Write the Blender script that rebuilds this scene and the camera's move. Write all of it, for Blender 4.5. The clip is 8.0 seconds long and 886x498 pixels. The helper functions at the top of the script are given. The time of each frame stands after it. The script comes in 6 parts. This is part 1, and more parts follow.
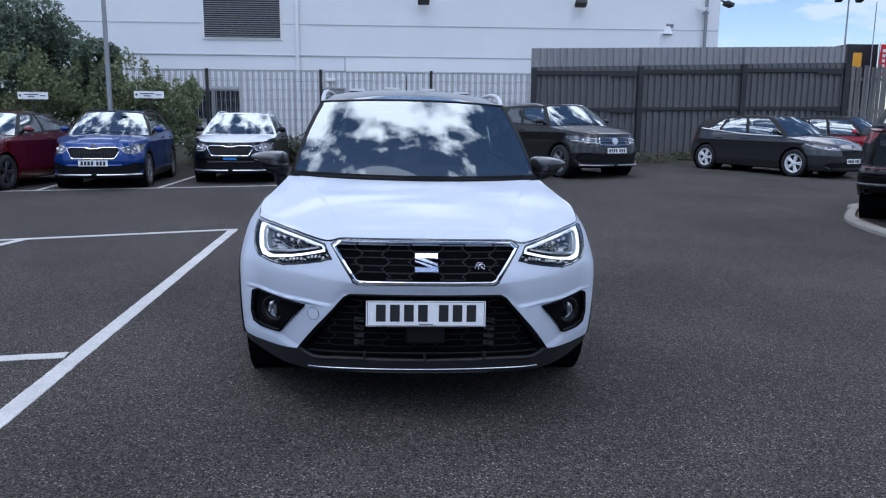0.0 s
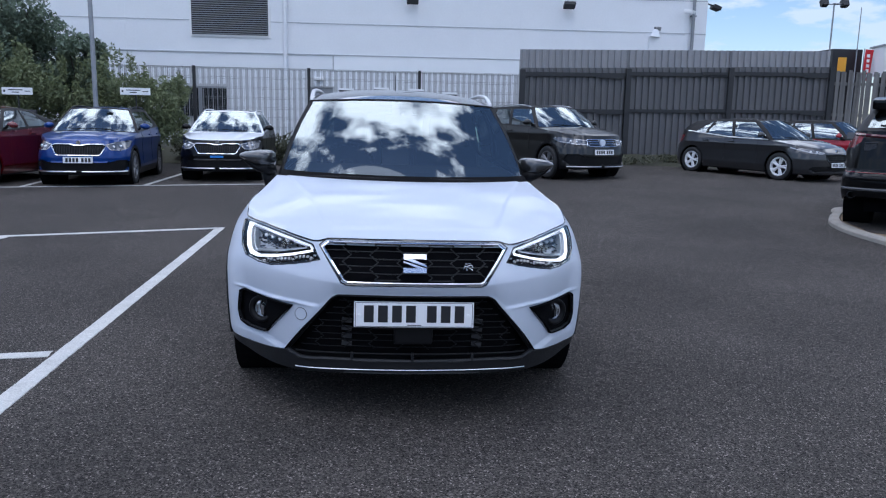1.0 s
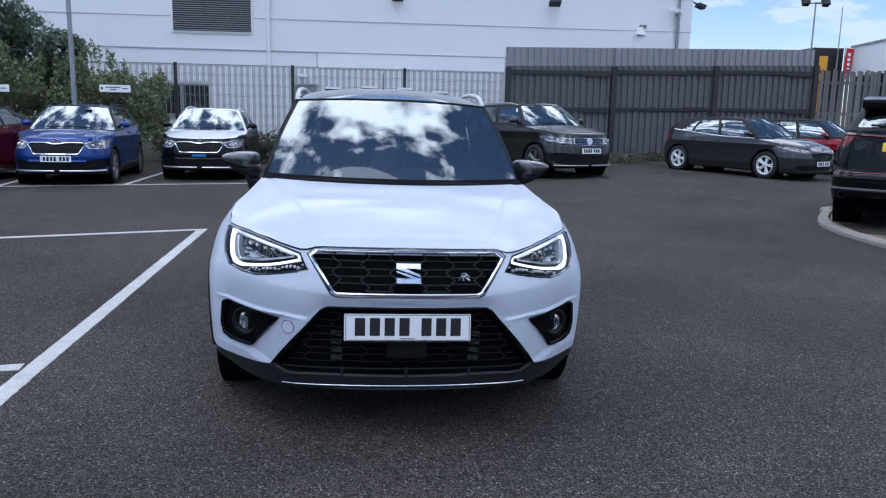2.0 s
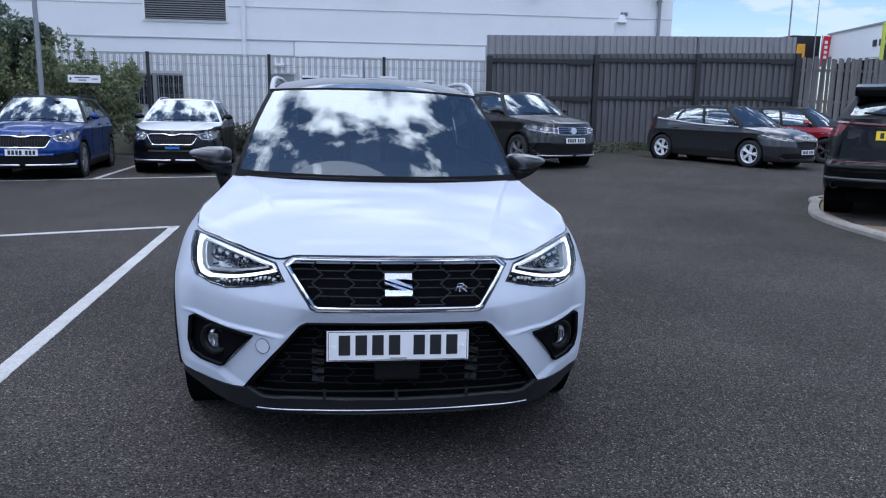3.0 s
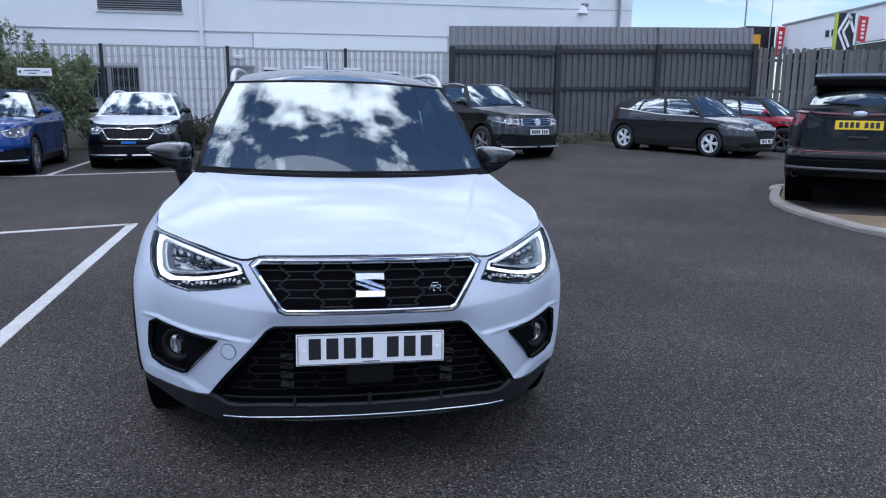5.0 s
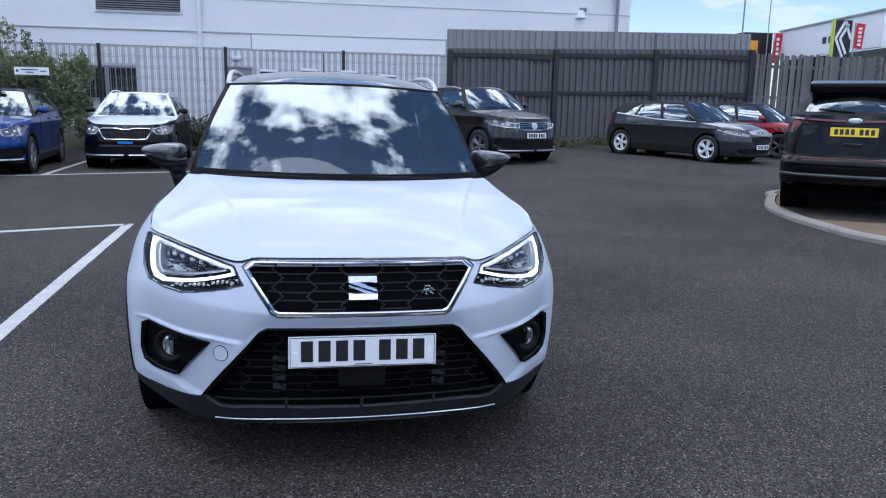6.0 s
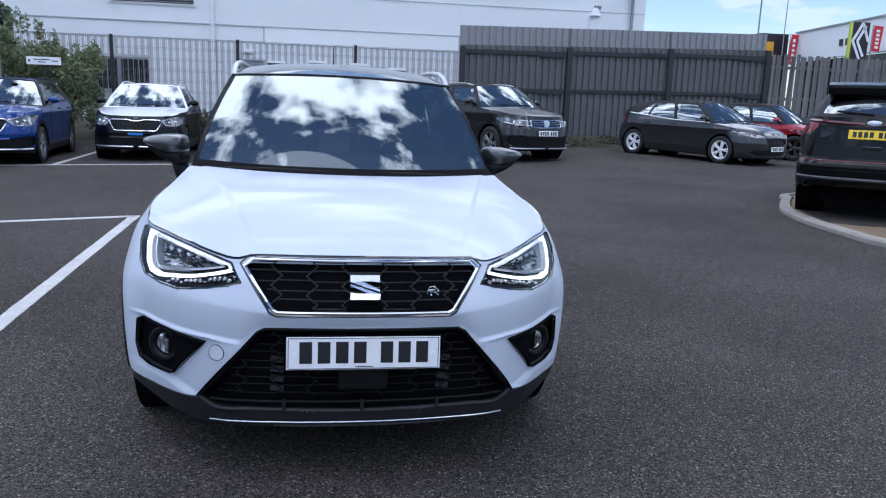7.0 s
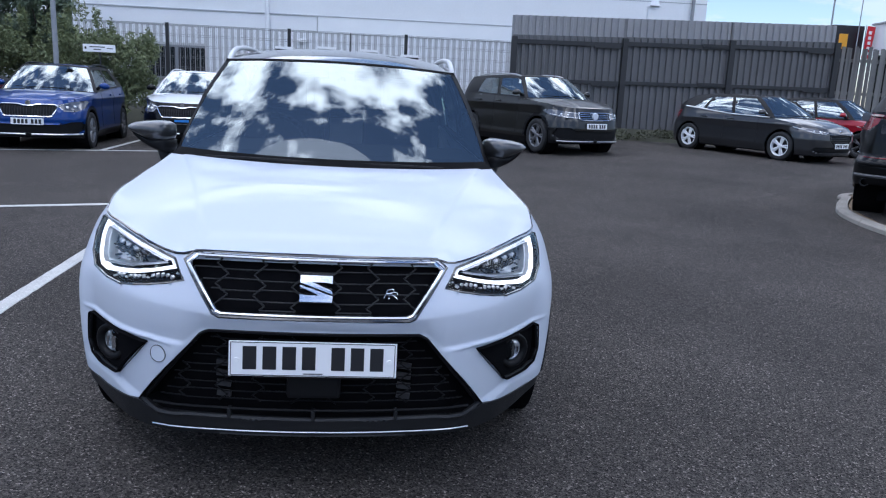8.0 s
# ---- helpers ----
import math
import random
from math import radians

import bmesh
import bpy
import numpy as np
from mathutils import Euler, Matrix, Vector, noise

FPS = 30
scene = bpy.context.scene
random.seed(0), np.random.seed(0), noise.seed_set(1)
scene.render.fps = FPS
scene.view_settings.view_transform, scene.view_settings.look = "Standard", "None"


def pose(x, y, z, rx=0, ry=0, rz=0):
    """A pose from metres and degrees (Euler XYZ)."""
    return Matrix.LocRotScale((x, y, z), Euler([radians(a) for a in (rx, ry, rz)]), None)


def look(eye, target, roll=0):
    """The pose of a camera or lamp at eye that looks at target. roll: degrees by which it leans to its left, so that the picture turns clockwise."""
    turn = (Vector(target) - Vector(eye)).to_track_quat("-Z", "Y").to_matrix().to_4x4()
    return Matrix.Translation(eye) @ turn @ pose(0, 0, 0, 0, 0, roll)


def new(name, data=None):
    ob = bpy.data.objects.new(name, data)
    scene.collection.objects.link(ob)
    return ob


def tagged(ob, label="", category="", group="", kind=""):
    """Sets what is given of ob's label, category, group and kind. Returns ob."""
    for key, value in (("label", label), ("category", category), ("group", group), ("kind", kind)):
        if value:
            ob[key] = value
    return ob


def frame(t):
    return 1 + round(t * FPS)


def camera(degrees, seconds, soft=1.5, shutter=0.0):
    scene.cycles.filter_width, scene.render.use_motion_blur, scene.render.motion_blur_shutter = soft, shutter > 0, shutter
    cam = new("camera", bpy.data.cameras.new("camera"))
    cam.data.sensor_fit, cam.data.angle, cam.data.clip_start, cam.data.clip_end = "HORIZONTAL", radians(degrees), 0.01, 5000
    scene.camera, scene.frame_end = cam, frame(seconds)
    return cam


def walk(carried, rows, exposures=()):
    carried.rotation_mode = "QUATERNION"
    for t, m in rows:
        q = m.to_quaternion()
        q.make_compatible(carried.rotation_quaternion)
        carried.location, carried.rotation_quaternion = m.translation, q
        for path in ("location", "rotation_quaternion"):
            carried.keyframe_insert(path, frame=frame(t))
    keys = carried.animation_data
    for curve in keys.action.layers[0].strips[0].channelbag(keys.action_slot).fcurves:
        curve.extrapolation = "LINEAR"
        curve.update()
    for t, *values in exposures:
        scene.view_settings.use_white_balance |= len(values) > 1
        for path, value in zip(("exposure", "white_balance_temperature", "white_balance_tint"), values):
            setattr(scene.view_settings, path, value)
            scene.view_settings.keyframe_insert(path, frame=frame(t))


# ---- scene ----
cam = camera(61.7, 8.0, soft=1.2)
PATH = [
    (0, (-0.103, -3.149, 1.333), (0.005, -1.181, 0.995), 0.5),
    (0.5, (-0.093, -3.147, 1.338), (0.028, -1.179, 0.999), 0.8),
    (1, (-0.11, -3.146, 1.338), (0.033, -1.18, 1.0), 1.1),
    (1.5, (-0.134, -3.105, 1.346), (0.031, -1.141, 1.008), 1.2),
    (3, (-0.161, -2.625, 1.362), (0.077, -0.674, 0.992), 0.9),
    (3.5, (-0.186, -2.546, 1.362), (0.09, -0.603, 0.977), 0.7),
    (4, (-0.185, -2.527, 1.364), (0.123, -0.591, 0.969), 0.6),
    (4.5, (-0.184, -2.521, 1.363), (0.144, -0.588, 0.969), 0.4),
    (6, (-0.168, -2.534, 1.37), (0.174, -0.601, 0.987), 1.1),
    (6.5, (-0.164, -2.48, 1.366), (0.174, -0.547, 0.979), 1.6),
    (7, (-0.139, -2.429, 1.358), (0.178, -0.493, 0.966), 2.0),
    (7.5, (-0.009, -2.365, 1.35), (0.255, -0.424, 0.947), 2.2),
    (8, (0.198, -2.244, 1.355), (0.365, -0.296, 0.935), 2.6),
]
walk(cam, [(t, look(eye, aim, roll)) for t, eye, aim, roll in PATH], exposures=[(0.0, 0.17, 5650, 13), (1.5, 0.19, 5650, 13), (4.0, 0.27, 5650, 13), (8.0, 0.34, 5650, 13)])

# ---- sky and sun ----
SUN_HIGH, SUN_ROUND = radians(66), radians(200)   # a veiled sun high behind the camera
world = bpy.data.worlds.new("sky")
scene.world = world
world.use_nodes = True
wn, wl = world.node_tree.nodes, world.node_tree.links
wn.clear()
w_out = wn.new("ShaderNodeOutputWorld")
w_bg = wn.new("ShaderNodeBackground")
sky = wn.new("ShaderNodeTexSky")
sky.sky_type, sky.sun_disc = "NISHITA", False
sky.dust_density = 0.4
sky.sun_elevation, sky.sun_rotation = SUN_HIGH, SUN_ROUND
w_bg.inputs["Strength"].default_value = 0.12
# broken cumulus: noise on the sky's dome, flattened towards the horizon
w_co = wn.new("ShaderNodeTexCoord")
w_sep = wn.new("ShaderNodeSeparateXYZ")
w_lift = wn.new("ShaderNodeMath")
w_lift.operation, w_lift.inputs[1].default_value = "ADD", 0.22
w_dx, w_dy = wn.new("ShaderNodeMath"), wn.new("ShaderNodeMath")
w_dx.operation = w_dy.operation = "DIVIDE"
w_com = wn.new("ShaderNodeCombineXYZ")
w_com.inputs["Z"].default_value = 1.37
w_n = wn.new("ShaderNodeTexNoise")
w_n.inputs["Scale"].default_value, w_n.inputs["Detail"].default_value, w_n.inputs["Roughness"].default_value = 3.3, 12, 0.6
w_ramp = wn.new("ShaderNodeValToRGB")
w_ramp.color_ramp.elements[0].position, w_ramp.color_ramp.elements[1].position = 0.495, 0.585
w_mix = wn.new("ShaderNodeMix")
w_mix.data_type = "RGBA"
w_haze = wn.new("ShaderNodeMapRange")
w_haze.interpolation_type = "SMOOTHSTEP"
w_haze.inputs["From Min"].default_value, w_haze.inputs["From Max"].default_value = 0.05, 0.75
w_haze.inputs["To Min"].default_value, w_haze.inputs["To Max"].default_value = 6.2, 29.0
wl.new(w_sep.outputs["Z"], w_haze.inputs[0])
wl.new(w_haze.outputs[0], w_mix.inputs["B"])
wl.new(w_co.outputs["Generated"], w_sep.inputs[0])
wl.new(w_sep.outputs["Z"], w_lift.inputs[0])
for a, b in ((w_dx, "X"), (w_dy, "Y")):
    wl.new(w_sep.outputs[b], a.inputs[0])
    wl.new(w_lift.outputs[0], a.inputs[1])
    wl.new(a.outputs[0], w_com.inputs[b])
w_shift = wn.new("ShaderNodeVectorMath")
w_shift.operation, w_shift.inputs[1].default_value = "ADD", (0.17, 0, 0)
wl.new(w_com.outputs[0], w_shift.inputs[0])
wl.new(w_shift.outputs[0], w_n.inputs["Vector"])
wl.new(w_n.outputs["Fac"], w_ramp.inputs[0])
# low in the sky the clouds are thinner and veiled by blue haze
w_thin = wn.new("ShaderNodeMapRange")
w_thin.inputs["From Min"].default_value, w_thin.inputs["From Max"].default_value = 0.08, 0.4
w_thin.inputs["To Min"].default_value, w_thin.inputs["To Max"].default_value = 0.35, 1.0
wl.new(w_sep.outputs["Z"], w_thin.inputs[0])
w_cover = wn.new("ShaderNodeMath")
w_cover.operation = "MULTIPLY"
wl.new(w_ramp.outputs["Color"], w_cover.inputs[0])
wl.new(w_thin.outputs[0], w_cover.inputs[1])
wl.new(w_cover.outputs[0], w_mix.inputs["Factor"])
wl.new(sky.outputs[0], w_mix.inputs["A"])
wl.new(w_mix.outputs["Result"], w_bg.inputs["Color"])
wl.new(w_bg.outputs[0], w_out.inputs[0])

sun = new("sun", bpy.data.lights.new("sun", "SUN"))
sun.data.energy, sun.data.angle, sun.data.color = 0.5, radians(60), (1, 0.96, 0.9)
sun.matrix_basis = look((0, 0, 30), (-math.sin(SUN_ROUND) * math.cos(SUN_HIGH), -math.cos(SUN_ROUND) * math.cos(SUN_HIGH), 30 - math.sin(SUN_HIGH)))


# ---- materials ----
def material(name, color, rough=0.5, metal=0.0, coat=0.0, vary=0.0, scale=8.0, bump=0.0, bump_scale=60.0, ior=1.5, glass=0.0, glow=0.0, by_piece=0.0, fine=0.0, shine=0.5):
    """A surface with two scales of variation: blotches of the given scale and a fine grain."""
    m = bpy.data.materials.new(name)
    m.use_nodes = True
    n, l = m.node_tree.nodes, m.node_tree.links
    b = n["Principled BSDF"]
    b.inputs["Base Color"].default_value = (*color, 1)
    b.inputs["Roughness"].default_value, b.inputs["Metallic"].default_value = rough, metal
    b.inputs["Coat Weight"].default_value, b.inputs["Coat Roughness"].default_value = coat, 0.03
    b.inputs["IOR"].default_value, b.inputs["Transmission Weight"].default_value = ior, glass
    b.inputs["Specular IOR Level"].default_value = shine
    if glow:
        b.inputs["Emission Color"].default_value, b.inputs["Emission Strength"].default_value = (*color, 1), glow
    if vary or bump or by_piece or fine:
        co = n.new("ShaderNodeTexCoord")
    if vary or by_piece or fine:
        big = n.new("ShaderNodeTexNoise")
        big.inputs["Scale"].default_value, big.inputs["Detail"].default_value, big.inputs["Roughness"].default_value = scale, 6, 0.65
        l.new(co.outputs["Object"], big.inputs["Vector"])
        small = n.new("ShaderNodeTexNoise")
        small.inputs["Scale"].default_value, small.inputs["Detail"].default_value = scale * 23, 3
        l.new(co.outputs["Object"], small.inputs["Vector"])
        info = n.new("ShaderNodeObjectInfo")
        total = None
        for socket, amount in ((big.outputs["Fac"], vary * 2.4), (small.outputs["Fac"], fine * 2.4), (info.outputs["Random"], by_piece)):
            if not amount:
                continue
            step = n.new("ShaderNodeMath")
            step.operation = "MULTIPLY_ADD"
            l.new(socket, step.inputs[0])
            step.inputs[1].default_value = amount
            if total is None:
                step.inputs[2].default_value = 1 - amount / 2
            else:
                minus = n.new("ShaderNodeMath")
                minus.operation, minus.inputs[1].default_value = "SUBTRACT", amount / 2
                l.new(total, minus.inputs[0])
                l.new(minus.outputs[0], step.inputs[2])
            total = step.outputs[0]
        tint = n.new("ShaderNodeVectorMath")
        tint.operation = "SCALE"
        tint.inputs[0].default_value = color
        l.new(total, tint.inputs["Scale"])
        l.new(tint.outputs[0], b.inputs["Base Color"])
    if bump:
        tex = n.new("ShaderNodeTexNoise")
        tex.inputs["Scale"].default_value, tex.inputs["Detail"].default_value = bump_scale, 4
        l.new(co.outputs["Object"], tex.inputs["Vector"])
        bm_node = n.new("ShaderNodeBump")
        bm_node.inputs["Strength"].default_value, bm_node.inputs["Distance"].default_value = bump, 0.01
        l.new(tex.outputs["Fac"], bm_node.inputs["Height"])
        l.new(bm_node.outputs[0], b.inputs["Normal"])
    return m


def asphalt_material():
    """Tarmac: dark binder with pale stone chips, tyre-polished patches and faint seams."""
    m = material("asphalt", (0.05, 0.05, 0.052), 0.85)
    n, l = m.node_tree.nodes, m.node_tree.links
    b = n["Principled BSDF"]
    b.inputs["Specular IOR Level"].default_value = 0.2
    co = n.new("ShaderNodeTexCoord")
    chips = n.new("ShaderNodeTexVoronoi")
    chips.inputs["Scale"].default_value = 165
    l.new(co.outputs["Object"], chips.inputs["Vector"])
    hue = n.new("ShaderNodeSeparateColor")
    l.new(chips.outputs["Color"], hue.inputs[0])
    grain = n.new("ShaderNodeValToRGB")
    for p, c in ((0.0, 0.004), (0.3, 0.029), (0.7, 0.061), (0.95, 0.100), (1.0, 0.26)):
        e = grain.color_ramp.elements.new(p) if 0 < p < 1 else grain.color_ramp.elements[0 if p == 0 else -1]
        e.color = (c * 1.13, c, c * 0.90, 1)
    l.new(hue.outputs[0], grain.inputs[0])
    patch = n.new("ShaderNodeTexNoise")
    patch.inputs["Scale"].default_value, patch.inputs["Detail"].default_value, patch.inputs["Roughness"].default_value = 0.55, 8, 0.6
    l.new(co.outputs["Object"], patch.inputs["Vector"])
    worn = n.new("ShaderNodeMapRange")
    worn.inputs["From Min"].default_value, worn.inputs["From Max"].default_value = 0.3, 0.7
    worn.inputs["To Min"].default_value, worn.inputs["To Max"].default_value = 0.72, 1.3
    l.new(patch.outputs["Fac"], worn.inputs[0])
    mul = n.new("ShaderNodeVectorMath")
    mul.operation = "SCALE"
    l.new(grain.outputs[0], mul.inputs[0])
    l.new(worn.outputs[0], mul.inputs["Scale"])
    l.new(mul.outputs[0], b.inputs["Base Color"])
    rise = n.new("ShaderNodeBump")
    rise.inputs["Strength"].default_value, rise.inputs["Distance"].default_value = 0.8, 0.005
    l.new(chips.outputs["Distance"], rise.inputs["Height"])
    l.new(rise.outputs[0], b.inputs["Normal"])
    return m


ASPHALT = asphalt_material()
LINE = material("road_paint", (0.54, 0.535, 0.51), 0.7, vary=0.3, scale=5, fine=0.4, bump=0.4, bump_scale=120)
KERB = material("kerb_concrete", (0.32, 0.295, 0.26), 0.85, vary=0.25, scale=3, fine=0.2, bump=0.4, bump_scale=80)
SOIL = material("dry_soil", (0.2, 0.14, 0.085), 0.95, vary=0.3, scale=4, fine=0.4, bump=0.8, bump_scale=40)
CLAD = material("building_cladding", (0.82, 0.83, 0.85), 0.5, vary=0.05, scale=0.7, fine=0.03)
# the profile's shade between the pale ribs is put into this darker grey
CLAD_SHADED = material("building_cladding_shaded", (0.52, 0.525, 0.53), 0.55, vary=0.1, scale=0.8)
SEAM = material("cladding_seam", (0.46, 0.475, 0.5), 0.6, vary=0.1)
LOUVRE = material("louvre_grey", (0.26, 0.27, 0.29), 0.5, vary=0.1)
STEEL = material("galvanised_fence", (0.2, 0.2, 0.205), 0.55, metal=0.05, vary=0.15, scale=3, by_piece=0.25)
SHEET = material("corrugated_sheet", (0.112, 0.112, 0.116), 0.6, vary=0.16, scale=1.2, fine=0.06)
SHEET_PALE = material("corrugated_sheet_pale", (0.28, 0.28, 0.29), 0.6, vary=0.14, scale=1.2, fine=0.06)
DARK_STEEL = material("dark_painted_steel", (0.02, 0.0205, 0.023), 0.55, vary=0.2, scale=2)
WOOD = material("weathered_timber", (0.155, 0.151, 0.146), 0.85, vary=0.25, scale=3, by_piece=0.35, bump=0.3, bump_scale=30)
BARK = material("bark", (0.06, 0.05, 0.04), 0.9, vary=0.3, scale=8)
LEAF = material("leaf", (0.125, 0.165, 0.11), 0.6, vary=0.35, scale=1.3, fine=0.25)
LEAF_PALE = material("hedge_leaf", (0.15, 0.175, 0.08), 0.6, vary=0.5, scale=2.2, fine=0.25)
WEED = material("weed_leaf", (0.07, 0.075, 0.042), 0.7, vary=0.5, scale=2, fine=0.25)
SIGN_WHITE = material("sign_white", (0.86, 0.86, 0.86), 0.4, vary=0.03)
INK = material("ink_black", (0.012, 0.012, 0.014), 0.45, vary=0.1)
BLUE_INK = material("sticker_blue", (0.03, 0.2, 0.6), 0.4, vary=0.05)
YELLOW = material("plate_yellow", (0.85, 0.6, 0.01), 0.4, vary=0.03)
PLATE_WHITE = material("plate_white", (0.82, 0.82, 0.83), 0.35, vary=0.02)
RED_SIGN = material("sign_red", (0.6, 0.02, 0.03), 0.45, vary=0.05)
AMBER = material("sign_amber", (0.75, 0.35, 0.02), 0.45, vary=0.05)
GREEN_SIGN = material("sign_lime", (0.55, 0.62, 0.08), 0.45, vary=0.05)
GALV = material("lamp_post_steel", (0.3, 0.31, 0.33), 0.5, metal=0.4, vary=0.12, scale=2)
WINDOW = material("building_glass", (0.02, 0.023, 0.026), 0.15, shine=0.25, vary=0.1)


# ---- helpers of the builder ----
def mesh_of(name, verts, faces, mat, smooth=False):
    me = bpy.data.meshes.new(name)
    me.from_pydata([tuple(map(float, v)) for v in verts], [], faces)
    for m in mat if isinstance(mat, (list, tuple)) else [mat]:
        me.materials.append(m)
    if smooth:
        me.polygons.foreach_set("use_smooth", [True] * len(me.polygons))
    me.update()
    return me


def part(name, bm, mat, parent=None, label="", smooth=False):
    """Links a bmesh or a mesh as one object under a thing or a part."""
    if isinstance(bm, bpy.types.Mesh):
        me = bm
    else:
        me = bpy.data.meshes.new(name)
        bm.normal_update()
        bm.to_mesh(me)
        bm.free()
        me.materials.append(mat)
        if smooth:
            me.polygons.foreach_set("use_smooth", [True] * len(me.polygons))
    ob = new(name, me)
    if parent is not None:
        ob.parent = parent
    if label:
        tagged(ob, label)
    return ob


def box(bm, size, at=(0, 0, 0), turn=(0, 0, 0), bevel=0.0):
    """Adds a box of the given size, centred at a place, to bm."""
    made = bmesh.ops.create_cube(bm, size=1, matrix=pose(*at, *turn) @ Matrix.Diagonal((*size, 1)))
    if bevel:
        edges = list({e for v in made["verts"] for e in v.link_edges})
        bmesh.ops.bevel(bm, geom=edges, offset=bevel, segments=2, profile=0.7, affect="EDGES")
    return bm


def boxed(size, at=(0, 0, 0), turn=(0, 0, 0), bevel=0.0):
    return box(bmesh.new(), size, at, turn, bevel)


def tube(bm, a, b, r0, r1=None, segments=12):
    """A tapered round bar from a to b."""
    a, b = Vector(a), Vector(b)
    m = Matrix.Translation((a + b) / 2) @ (b - a).to_track_quat("Z", "Y").to_matrix().to_4x4()
    bmesh.ops.create_cone(bm, cap_ends=True, segments=segments, radius1=r0, radius2=r0 if r1 is None else r1, depth=(b - a).length, matrix=m)
    return bm


def thing(name, m, label, category, group="", kind=""):
    ob = new(name)
    ob.matrix_basis = m
    ob.empty_display_size = 0.2
    return tagged(ob, label, category, group, kind)


def structure(name, bm, mat, label, category, smooth=False):
    return tagged(part(name, bm, mat, smooth=smooth), label, category, kind="structure")


# ---- ground ----
def ground_z(x, y):
    """The tarmac rises gently towards the fence on the open side, and falls a little to one side under the crossover."""
    rise = 0.15 * float(np.clip((y - 8) / 8, 0, 1)) * float(np.interp(x, [1, 5, 8, 11], [0, 1, 0.85, 0.55]))
    fall = float(np.interp(x, [-2, -1, 1, 2], [0, 0.0157, -0.0157, 0])) * float(np.interp(y, [-1, 0, 5, 6], [0, 1, 1, 0]))
    return rise + fall


def build_ground():
    """One sheet to the horizon; finer round the cars, with a slight unevenness."""
    xs = np.unique(np.r_[-2500, -600, -150, np.arange(-40, 41, 1.0), 150, 600, 2500])
    ys = np.unique(np.r_[-2500, -600, -150, np.arange(-30, 31, 1.0), 150, 600, 2500])
    verts = [(x, y, ground_z(x, y)) for y in ys for x in xs]
    w = len(xs)
    faces = [(j * w + i, j * w + i + 1, (j + 1) * w + i + 1, (j + 1) * w + i) for j in range(len(ys) - 1) for i in range(w - 1)]
    ob = new("ground", mesh_of("ground", verts, faces, ASPHALT))
    return tagged(ob, "dark grey worn tarmac of a car park", "ground", kind="structure")


build_ground()


def painted_line(a, b, width, seed):
    """A worn stripe of road paint with ragged edges, 3 mm thick."""
    rng = random.Random(seed)
    a, b = Vector((*a, 0)), Vector((*b, 0))
    way = (b - a).normalized()
    side = Vector((-way.y, way.x, 0)) * width / 2
    steps = max(2, int((b - a).length / 0.05))
    bm = bmesh.new()
    rows = []
    for i in range(steps + 1):
        p = a.lerp(b, i / steps)
        rows.append([bm.verts.new(p + side * k * (1 + rng.uniform(-0.05, 0.05)) + Vector((0, 0, z + ground_z(p.x, p.y) + 0.001))) for k, z in ((-1, 0.0005), (-0.96, 0.004), (0.96, 0.004), (1, 0.0005))])
    for r, s in zip(rows, rows[1:]):
        for k in range(3):
            bm.faces.new((r[k], r[k + 1], s[k + 1], s[k]))
    ob = part("parking_line", bm, LINE)
    return tagged(ob, "worn white painted parking bay line on tarmac", "parking line", kind="structure")


for n, (a, b, w) in enumerate((
    ((-1.865, -0.7), (-2.19, 6.07), 0.105),
    ((-2.02, 1.03), (-4.6, 0.60), 0.105),
    ((-2.19, 6.03), (-7.4, 4.18), 0.10),
    ((-4.33, 5.2), (-4.75, 3.0), 0.10),
    ((-2.3, 12.5), (-9.5, 10.3), 0.10),
    ((-4.91, 11.75), (-5.08, 15.6), 0.10),
    ((-6.95, 11.1), (-7.5, 15.2), 0.10),
)):
    painted_line(a, b, w, n)

# ---- verge, kerbs and island ----
def slab_outline(name, outline, z0, z1, mat):
    bm = bmesh.new()
    low = [bm.verts.new((x, y, z0)) for x, y in outline]
    high = [bm.verts.new((x, y, z1)) for x, y in outline]
    n = len(outline)
    bm.faces.new(high)
    for k in range(n):
        bm.faces.new((low[k], low[(k + 1) % n], high[(k + 1) % n], high[k]))
    bmesh.ops.recalc_face_normals(bm, faces=bm.faces)
    return bm


def smooth_outline(points, steps=6):
    pts = [Vector(p) for p in points]
    out = []
    for a, b, c, d in zip(pts[-1:] + pts[:-1], pts, pts[1:] + pts[:1], pts[2:] + pts[:2]):
        for k in range(steps):
            t = k / steps
            out.append(0.5 * ((2 * b) + (c - a) * t + (2 * a - 5 * b + 4 * c - d) * t * t + (3 * b - a - 3 * c + d) * t * t * t))
    return [tuple(v) for v in out]


ISLAND = smooth_outline([(7.55, 8.75), (6.95, 8.15), (6.2, 7.05), (5.86, 6.15), (5.72, 5.2), (5.75, 4.3), (6.6, 2.6), (9.0, 1.6), (16.0, 1.2), (18.0, 4.0), (17.0, 8.5), (11.0, 10.0)])
island = thing("island_surface", pose(0, 0, 0), "dry gravel and tarmac fill of a raised kerbed island", "traffic island", kind="structure")
part("fill", slab_outline("fill", [(11 + (x - 11) * 0.97, 5.5 + (y - 5.5) * 0.96) for x, y in ISLAND], 0.0, 0.062, SOIL), SOIL, island)
part("tarmac", slab_outline("tarmac", smooth_outline([(7.9, 8.6), (7.1, 7.95), (6.4, 7.0), (6.06, 6.1), (6.05, 5.55), (7.3, 5.0), (9.0, 4.3), (14.0, 3.8), (16.5, 5.0), (16.0, 8.2), (11.0, 9.6)]), 0.02, 0.067, ASPHALT), ASPHALT, island)


